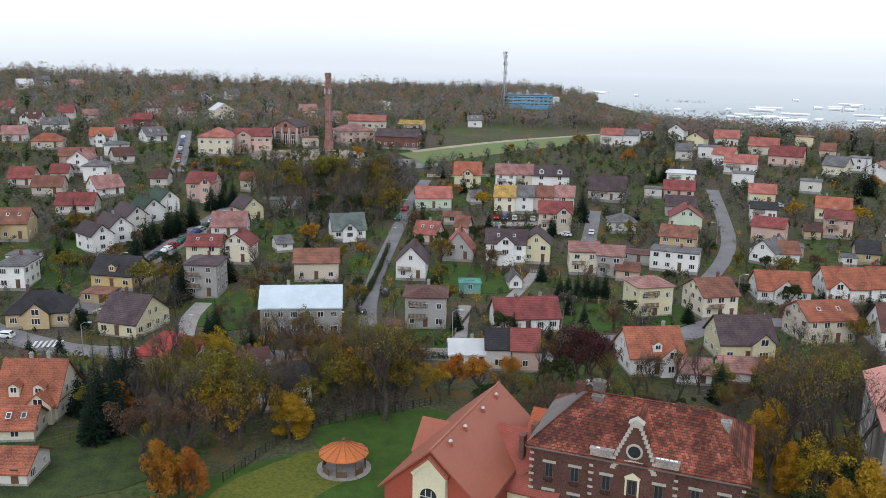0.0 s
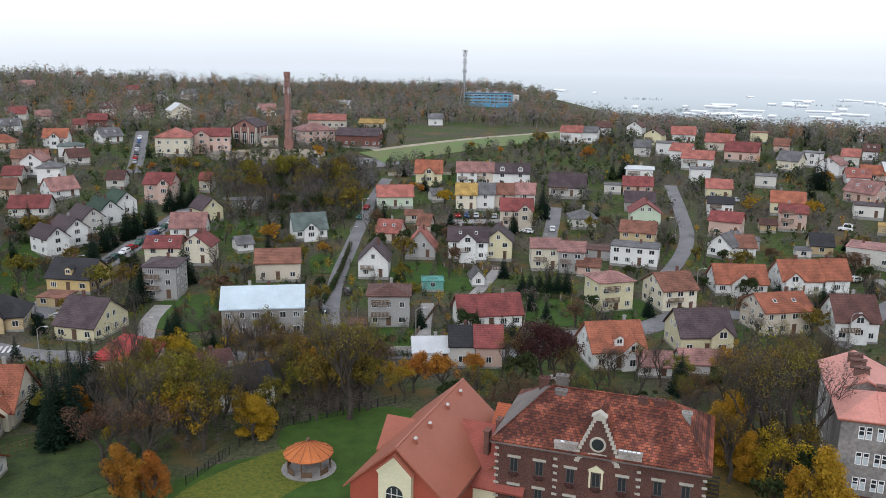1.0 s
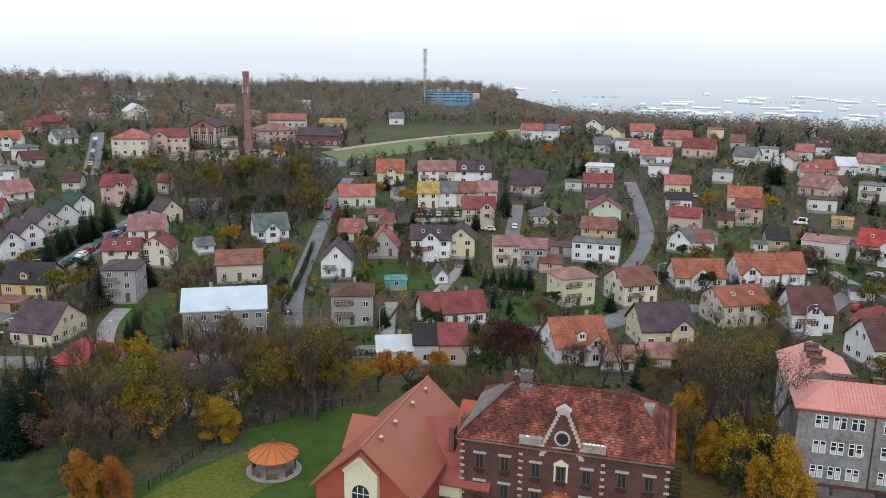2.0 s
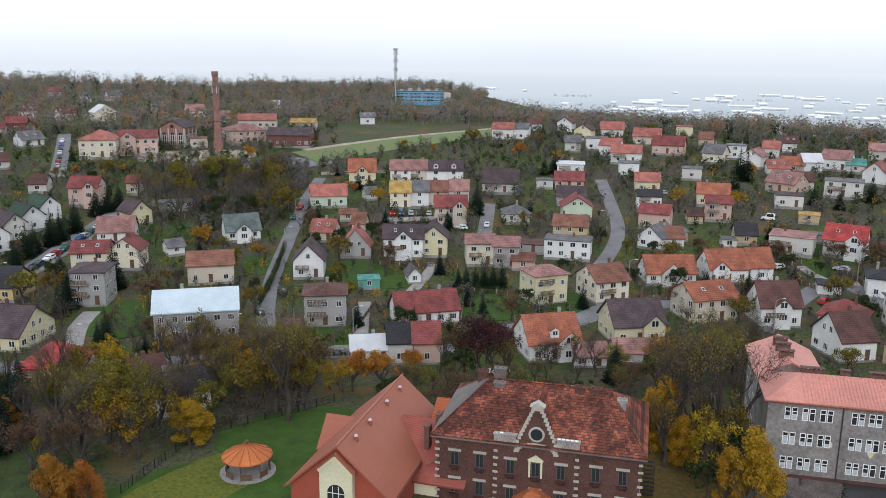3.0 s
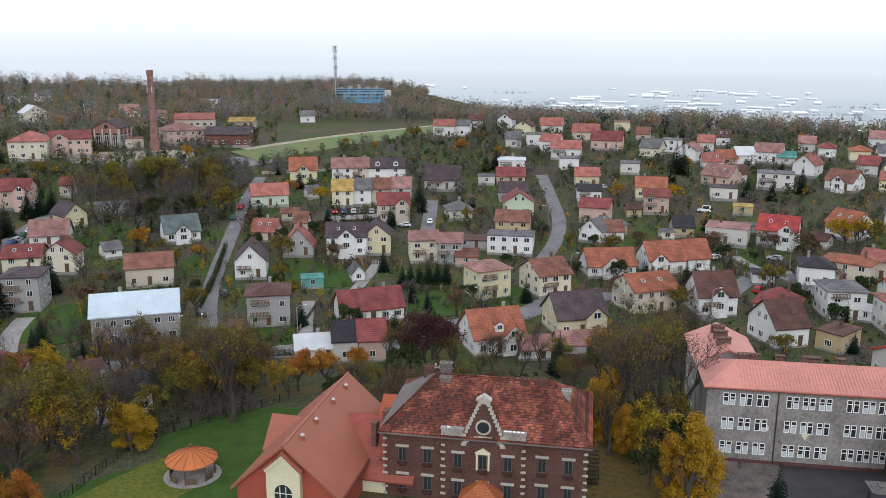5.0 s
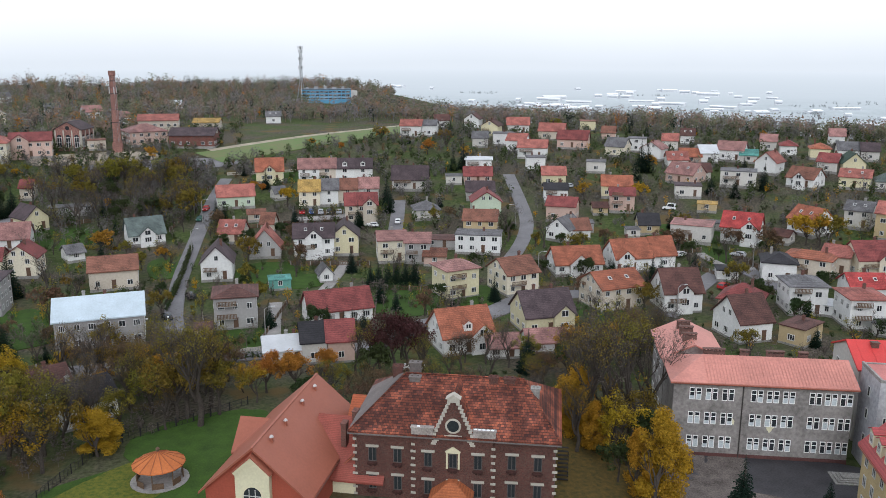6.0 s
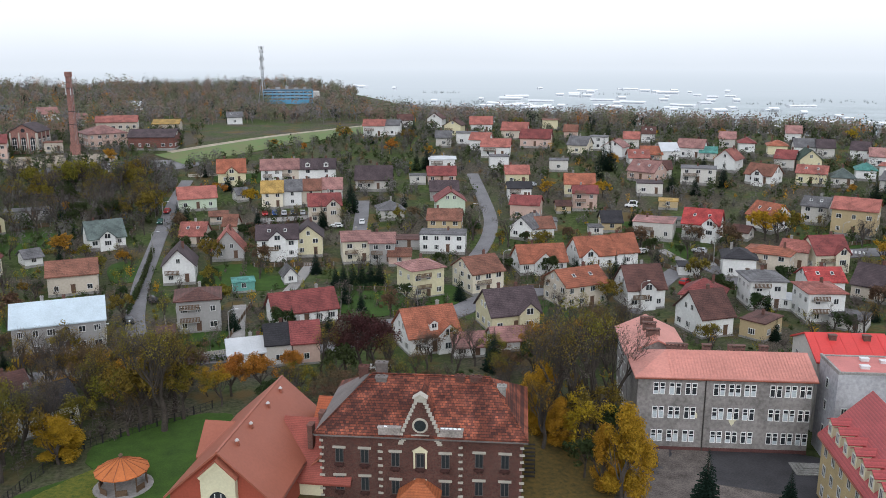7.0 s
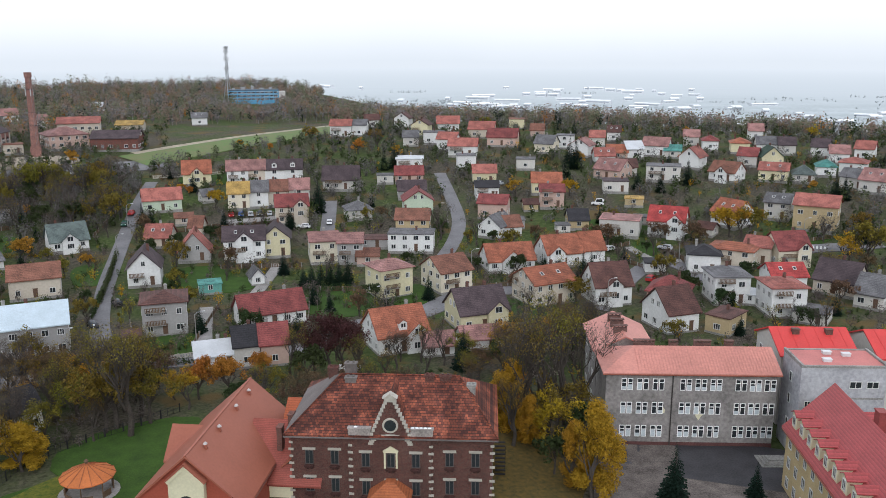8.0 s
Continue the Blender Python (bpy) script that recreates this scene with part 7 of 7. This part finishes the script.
fence(-61.1, 117.0, -55.3, 122.6, 1.5, WOOD, "dark wooden garden fence", False)
hedge(-18.2, 205.2, -15.9, 243.5, 2.4, 1.2, "green")
hedge(-19.2, 194.1, -18.1, 212.2, 2.2, 1.2, "green")
hedge(10.5, 262.3, 29.7, 262.8, 1.6, 1.2, "wine")
hedge(-1.6, 159.5, 12.6, 157.0, 1.6, 1.2, "green")
hedge(27.4, 198.6, 41.2, 199.3, 2.2, 1.2, "green")
hedge(-25.6, 166.5, -21.2, 167.7, 2, 1.2, "green")
hedge(-9.8, 168.2, -2.9, 169.0, 1.4, 1.2, "green")
hedge(53.3, 276.4, 61.4, 279.3, 1.6, 1.2, "green")
hedge(111.4, 195.5, 109.5, 186.2, 1.5, 1.2, "green")
hedge(134.9, 196.1, 146.7, 196.2, 1.6, 1.2, "green")
hedge(-110.8, 240.2, -94.9, 233.4, 1.6, 1.2, "green")
hedge(-50.6, 247.9, -37.3, 246.7, 1.6, 1.2, "olive")
car(-82.3, 212.6, 169, "red")
car(-81.4, 217.0, 166, "red")
car(-80.7, 220.6, -13, "red")
car(-79.8, 225.0, 169, "dark")
car(-79.0, 228.6, -14, "green")
car(-78.1, 233.2, 169, "white")
car(-77.3, 236.7, -15, "red")
car(-76.4, 241.1, 171, "green")
car(-75.7, 244.8, 170, "dark")
car(-74.7, 249.4, 166, "blue")
car(-74.0, 252.7, -11, "silver")
car(-73.2, 256.9, -10, "green")
car(-72.3, 261.1, -9, "white")
car(-71.4, 265.5, -9, "dark")
car(-70.6, 269.3, -13, "silver")
car(-104.3, 330.2, 12, "silver")
car(-105.9, 336.6, 11, "red")
car(-107.6, 343.5, 196, "dark")
car(-109.4, 350.7, 194, "silver")
car(-111.3, 358.1, 195, "dark")
car(-113.4, 366.6, 197, "blue")
car(-115.5, 375.0, 193, "white")
car(-42.3, 337.6, 200, "silver")
car(-40.5, 338.2, 14, "dark")
car(-37.9, 339.0, 15, "green")
car(-35.5, 339.7, 17, "silver")
car(-33.0, 340.5, 20, "green")
car(-30.6, 341.2, 18, "green")
car(-28.0, 342.0, 17, "white")
car(-25.8, 342.7, 200, "green")
car(-23.5, 343.4, 198, "dark")
car(-43.8, 331.3, 194, "silver")
car(-40.7, 332.0, 190, "white")
car(-37.7, 332.7, 192, "dark")
car(-35.6, 333.2, 11, "silver")
car(-32.6, 333.9, 13, "white")
car(-29.2, 334.7, 194, "blue")
car(-26.7, 335.3, 192, "green")
car(-23.9, 336.0, 11, "dark")
car(-21.0, 336.6, 12, "dark")
car(17.4, 273.9, 175, "red")
car(20.4, 273.5, 175, "blue")
car(23.4, 273.2, -5, "silver")
car(26.3, 272.8, 175, "dark")
car(29.3, 272.4, -7, "silver")
car(-14.7, 271.0, 172, "green")
car(-13.0, 281.5, 170, "red")
car(42.1, 242.7, -12, "green")
car(46.3, 258.8, -12, "white")
car(-77.1, 183.4, 63, "silver")
car(-82.1, 182.9, 64, "dark")
car(-90.9, 166.9, 89, "white")
car(-18.6, 188.1, 16, "dark")
car(-14.4, 203.5, 14, "dark")
car(37.8, 256.7, 72, "white")
car(94.7, 241.6, -1, "white")
car(117.5, 208.1, -69, "white")
car(132.3, 203.2, 47, "silver")
car(114.9, 181.7, -52, "red")
car(133.2, 172.6, 42, "dark")
car(113.1, 283.8, 28, "silver")
car(129.4, 301.9, 57, "dark")
car(28.9, 146.2, 69, "white")
car(135.2, 249.2, 60, "white", True)
lamp(-51.7, 161.4, 0)
lamp(-16.2, 163.7, 90)
lamp(2.3, 168.0, 0)
lamp(43.4, 174.7, 180)
lamp(72.3, 199.3, 0)
lamp(-15.6, 238.5, 0)
lamp(-13.7, 268.2, 0)
lamp(93.0, 164.5, 0)
lamp(130.4, 193.1, 0)
lamp(169.9, 191.5, 0)
lamp(-81.5, 207.6, 0)
lamp(-69.6, 155.6, 0)
lamp(-22.0, 165.0, 0)
lamp(81.1, 245.5, 180)

for ob in [o for o in bpy.data.objects if o.get("group") == "houses of the town"]:
    PLOTS.append((ob.location.x, ob.location.y, 6.5))

# ---- warehouses of the valley ----
rnd = random.Random(5)
for az0, az1, r0, r1, n in ((15, 24, 1650, 2150, 12), (20, 35, 1650, 2500, 42), (36, 52, 1250, 1900, 26), (8, 14, 2100, 2600, 5)):
    for k in range(n):
        az, r = radians(rnd.uniform(az0, az1)), rnd.uniform(r0, r1)
        w = rnd.choice((10, 14, 18, 26, 36, 55))
        shed(r * math.sin(az), r * math.cos(az), rnd.uniform(-60, 0), w, rnd.uniform(10, 22), rnd.uniform(4, 8))

# ---- trees ----
hero("maple", 51.3, 92.2, 15.2, 0, 0.85)
hero("maple", 50.0, 96.1, 10.5, 0, 0.9)
hero("bare", 50.4, 113.8, 20.9, 0)
hero("bare", 52.9, 111.0, 21.7, 1)
hero("bare", 57.6, 113.8, 23.3, 0)
hero("bare", 61.3, 115.2, 20.2, 1)
hero("maple", 48.4, 114.1, 12.1, 0)
hero("maple", 49.2, 108.9, 8.5, 0)
hero("orange", 49.8, 120.6, 7.6, 0)
hero("olive", 53.9, 108.9, 12.4, 1)
hero("spruce", 62.3, 89.5, 9.2, 0)
hero("spruce", 73.7, 86.9, 5.6, 1)
hero("spruce", 49.5, 140.5, 9.0, 0)
hero("amber", -37.6, 102.8, 9.5, 0)
hero("orange", -35.6, 105.1, 6.7, 0)
hero("amber", -33.5, 103.2, 8.3, 0)
hero("maple", -23.4, 122.8, 7.6, 0, 1.55)
hero("gold", -32.6, 121.2, 11.8, 1)
hero("olive", -30.4, 119.2, 13.5, 1)
hero("olive", -36.2, 124.9, 13.1, 0)
hero("amber", -52.6, 129.2, 7.0, 0)
hero("bare", -43.9, 126.6, 14.5, 0)
hero("bare", -38.6, 121.0, 14.8, 1)
hero("bare", -46.4, 124.6, 12.3, 1)
hero("bare", -26.8, 136.4, 9.6, 0)
hero("rust", -37.3, 113.5, 10.4, 0)
hero("rust", -43.0, 113.1, 10.5, 0)
hero("spruce", -53.9, 123.8, 15.6, 0, 0.8)
hero("spruce", -51.2, 123.9, 16.0, 1, 0.7)
hero("spruce", -53.3, 120.5, 13.0, 1, 0.75)
hero("spruce", -53.9, 135.2, 12.2, 0)
hero("bare", -9.2, 130.2, 20.2, 0)
hero("bare", -11.3, 133.5, 18.6, 1)
hero("bare", -7.8, 137.3, 16.9, 0)
hero("olive", -13.1, 132.4, 12.3, 0)
hero("olive", -6.2, 133.9, 11.4, 1)
hero("olive", -17.3, 136.9, 8.5, 0)
hero("gold", -2.2, 142.5, 6.5, 1)
hero("orange", 1.7, 141.5, 7.6, 0)
hero("orange", 6.7, 141.3, 8.1, 0)
hero("orange", 12.4, 145.5, 6.7, 0)
hero("gold", -0.2, 137.5, 7.9, 1)
hero("wine", 24.7, 145.9, 11.8, 0)
hero("wine", 27.3, 146.0, 11.3, 0)
hero("wine", 23.0, 148.7, 9.1, 0)
hero("bare", 18.0, 145.9, 11.2, 0)
hero("green", 20.8, 143.0, 7.2, 0)
hero("bare", 43.1, 146.3, 8.7, 0)
hero("bare", 37.2, 143.3, 9.0, 1)
hero("bare", 46.7, 143.6, 9.2, 1)
hero("spruce", -46.9, 167.6, 9.7, 0)
hero("spruce", -48.6, 168.1, 6.5, 1)
hero("spruce", -56.0, 211.2, 12.8, 0)
hero("spruce", -62.8, 197.2, 11.4, 0)
hero("spruce", -62.9, 190.9, 8.9, 1)
hero("spruce", -82.4, 221.2, 10.3, 0)
hero("spruce", -84.4, 235.3, 10.0, 1)
hero("spruce", -83.8, 239.3, 9.2, 0)
hero("spruce", -81.3, 245.9, 11.2, 0)
hero("spruce", -80.1, 250.0, 10.4, 1)
hero("spruce", -78.1, 257.9, 11.7, 0)
hero("spruce", -76.5, 274.5, 10.3, 0)
hero("spruce", -73.7, 277.9, 9.9, 1)
hero("spruce", -70.6, 280.2, 10.4, 0)
hero("spruce", -63.0, 139.4, 6.9, 0)
hero("spruce", -79.6, 154.7, 5.8, 0)
hero("spruce", -75.2, 158.0, 5.2, 1)
hero("gold", -32.7, 156.6, 7.2, 1)
hero("gold", -35.2, 158.1, 5.5, 1)
hero("bare", -24.1, 160.2, 6.7, 0)
hero("bare", -47.8, 211.7, 11.9, 0)
hero("orange", -40.1, 243.7, 7.2, 0)
hero("orange", -22.8, 235.4, 4.3, 0)
hero("spruce", -9.5, 265.8, 8.6, 0)
hero("spruce", -6.9, 265.9, 7.7, 1)
hero("spruce", 26.2, 216.9, 7.2, 0)
hero("spruce", 19.9, 165.3, 7.5, 0)
hero("spruce", 18.4, 167.0, 6.3, 1)
hero("spruce", 22.4, 167.0, 6.9, 0)
hero("spruce", 29.6, 205.4, 6.1, 1)
hero("spruce", 31.7, 205.6, 6.4, 0)
hero("spruce", 33.9, 204.2, 6.8, 1)
hero("spruce", 36.2, 204.3, 6.8, 0)
hero("spruce", 38.3, 203.4, 7.3, 1)
hero("spruce", 40.6, 203.5, 7.6, 0)
hero("spruce", 45.4, 270.7, 8.9, 0)
hero("spruce", 46.3, 279.2, 10.2, 1)
hero("orange", 74.4, 343.5, 7.0, 0)
hero("bare", 83.3, 346.1, 11.4, 0)
hero("spruce", 147.0, 294.9, 13.0, 0)
hero("spruce", 149.3, 293.8, 11.8, 1)
hero("gold", 131.2, 262.5, 6.3, 0)
hero("gold", 157.1, 202.7, 11.1, 1)
hero("gold", 155.5, 205.8, 9.3, 0)
hero("olive", 160.8, 203.7, 9.4, 0)
hero("spruce", 156.3, 182.1, 7.8, 0)
hero("spruce", 175.5, 257.9, 10.1, 0)
hero("spruce", 207.6, 221.4, 9.8, 0)
hero("spruce", 209.9, 219.9, 8.7, 1)
hero("spruce", 89.6, 193.2, 7.0, 0)
hero("spruce", 98.5, 187.7, 8.5, 0)
hero("spruce", 101.5, 189.0, 7.8, 1)
hero("spruce", 186.2, 183.6, 8.5, 0)
hero("spruce", 111.0, 140.4, 5.3, 0)
hero("gold", 166.9, 172.5, 10.5, 1)
hero("olive", 172.3, 169.9, 12.3, 0)
hero("bare", 171.3, 175.2, 12.4, 0)
hero("spruce", 83.0, 317.8, 10.6, 0)
hero("bare", 83.5, 226.1, 10.5, 0)
hero("bare", 75.2, 234.2, 12.5, 0)
hero("bare", 131.8, 139.0, 8.5, 1)
hero("bare", 125.9, 141.0, 7.0, 0)
scatter(-20, -1.5, 120, 168, 56, ["bare"] * 5 + ["gold", "gold", "olive", "olive", "olive", "olive", "rust"], (0.7, 1.15), 0.5, 2.4, 101, ((-14, 114, 15), (-34, 108, 10), (-2, 128, 10)))
scatter(-29, -19, 118, 165, 16, ["bare", "spruce", "olive", "bush", "bush", "spruce"], (0.6, 1.0), 1, 2.5, 102, ((-55, 112, 14),))
scatter(22, 30, 108, 165, 26, ["bare", "bare", "bare", "gold", "rust", "olive", "green"], (0.8, 1.2), 0.5, 2.0, 103)
scatter(3, 24, 128, 158, 34, ["bare", "bare", "olive", "rust", "rust", "green", "bush"], (0.5, 0.8), 1, 2.2, 104)
scatter(-13, -2.5, 268, 316, 60, ["bare"] * 6 + ["olive", "olive", "green"], (0.85, 1.2), 0.5, 2.0, 105)
scatter(-16, -2.5, 312, 345, 30, ["bare"] * 5 + ["olive", "green"], (0.45, 0.65), 0.5, 2.0, 108)
scatter(-30, 46, 165, 270, 250, ["bush"] * 5 + ["rust", "olive", "green"] + ["spruce", "spruce", "bare", "bare", "bare", "green", "olive", "rust"], (0.45, 0.85), 0.6, 2.0, 106)
scatter(-32, 48, 255, 430, 75, ["spruce", "spruce", "spruce", "bare", "gold", "orange", "olive"], (0.5, 0.9), 0.6, 2.2, 107)
for kinds in PROTO.values():
    for src in kinds:
        if src.name not in FIRST:
            for o in (*src.children_recursive, src):
                bpy.data.objects.remove(o)

PLOTS += [(-14, 112, 15), (-4, 121, 11), (-24, 108, 9), (46, 100, 8)]
# Distance haze painted in: these wood colours are paler, greyer than near trees.
LEAVES["far_bare"] = mat("haze_paled_bare_wood", (0.23, 0.215, 0.205), 0.95, "leaf", 0.3, 0.13, spread=0.01)
LEAVES["far_brown"] = mat("haze_paled_brown_wood", (0.27, 0.2, 0.155), 0.95, "leaf", 0.3, 0.13, spread=0.01)
LEAVES["far_olive"] = mat("haze_greyed_olive_wood", (0.185, 0.19, 0.12), 0.95, "leaf", 0.3, 0.13, spread=0.01)
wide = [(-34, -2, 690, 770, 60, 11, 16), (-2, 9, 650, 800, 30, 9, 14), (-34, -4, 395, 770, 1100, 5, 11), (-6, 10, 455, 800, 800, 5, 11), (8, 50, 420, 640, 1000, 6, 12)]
far_wood("bare_woods", "far_bare", "wide bare autumn woods on the hill, paled for haze", [(a, b, c, d, n // 2, e, f) for a, b, c, d, n, e, f in wide], 201, 0.62, 58)
far_wood("brown_woods", "far_brown", "wide brown autumn woods on the hill, paled for haze", [(a, b, c, d, n // 2, e, f) for a, b, c, d, n, e, f in wide], 202, 0.62, 58)
far_wood("green_woods", "far_olive", "wide olive autumn woods on the hill, greyed for haze", [(a, b, c, d, n * 2 // 3, e, f) for a, b, c, d, n, e, f in wide], 203, 0.62, 58)
far_wood("orange_woods", "orange", "scattered orange autumn trees on the hill", [(a, b, c, d, n // 14, e, f) for a, b, c, d, n, e, f in wide], 204, 0.5, 60)
far_wood("spruce_woods", "spruce", "scattered dark spruces on the hill", [(a, b, c, d, n // 8, e, f) for a, b, c, d, n, e, f in wide], 205, 0.5, 60)
# Mist over the valley is painted into this flat pale tree colour.
LEAVES["far_pale"] = mat("mist_painted_trees", (0.40, 0.43, 0.435), 0.95, "leaf", 0.3, 0.06, spread=0.01)
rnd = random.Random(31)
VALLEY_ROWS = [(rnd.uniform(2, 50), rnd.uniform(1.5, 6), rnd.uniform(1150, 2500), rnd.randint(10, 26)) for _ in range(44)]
far_wood("valley_trees", "far_pale", "far valley tree lines with mist painted into their colour", [(a, a + w, r, r + 30, n, 5, 9) for a, w, r, n in VALLEY_ROWS], 210, 0.9, 30)
LEAVES["garden_bare"] = mat("grey_garden_twigs", (0.16, 0.15, 0.14), 0.95, "leaf", 0.3, 0.12, spread=0.01)
LEAVES["garden_olive"] = mat("grey_olive_garden", (0.14, 0.145, 0.09), 0.95, "leaf", 0.3, 0.15, spread=0.01)
upper, lower = (-33, 50, 255, 430), (-33, 50, 165, 258)
far_wood("bare_gardens", "garden_bare", "grey bare fruit trees filling the upper gardens", [(*upper, 1500, 2.5, 7.0)], 206, 0.46, 66)
far_wood("olive_gardens", "garden_olive", "grey-olive shrubs filling the upper gardens", [(*upper, 1900, 1.6, 5.4)], 207, 0.55, 46)
far_wood("evergreen_gardens", "green", "dark green shrubs filling the upper gardens", [(*upper, 1500, 1.8, 6.5)], 213, 0.62, 50)
far_wood("brown_gardens", "rust", "pale brown autumn shrubs in the upper gardens", [(*upper, 500, 1.5, 4.5)], 208, 0.45, 50)
far_wood("garden_thicket", "twig", "bare shrubs and fruit trees filling the gardens", [(*lower, 1500, 1.5, 4.8)], 214, 0.3, 60)
far_wood("garden_shrubs", "green", "dark green shrubs filling the gardens", [(*lower, 1200, 0.9, 3.4)], 215, 0.36, 50)
far_wood("garden_leaves", "olive", "olive autumn shrubs in the gardens", [(*lower, 620, 1.2, 4.2)], 216, 0.3, 56)
far_wood("golden_gardens", "gold", "scattered yellow autumn shrubs of the gardens", [(-33, 50, 165, 430, 260, 1.5, 4.2)], 218, 0.34, 56)
far_wood("ravine_thicket", "garden_bare", "bare undergrowth of the ravine wood", [(-13.5, -2, 268, 335, 300, 3, 7)], 209, 0.36, 70)
far_wood("park_thicket", "twig", "bare undergrowth beneath the park trees", [(-20, -1.5, 122, 166, 220, 1.5, 4), (22, 30, 108, 160, 60, 1.0, 3)], 212, 0.28, 80)
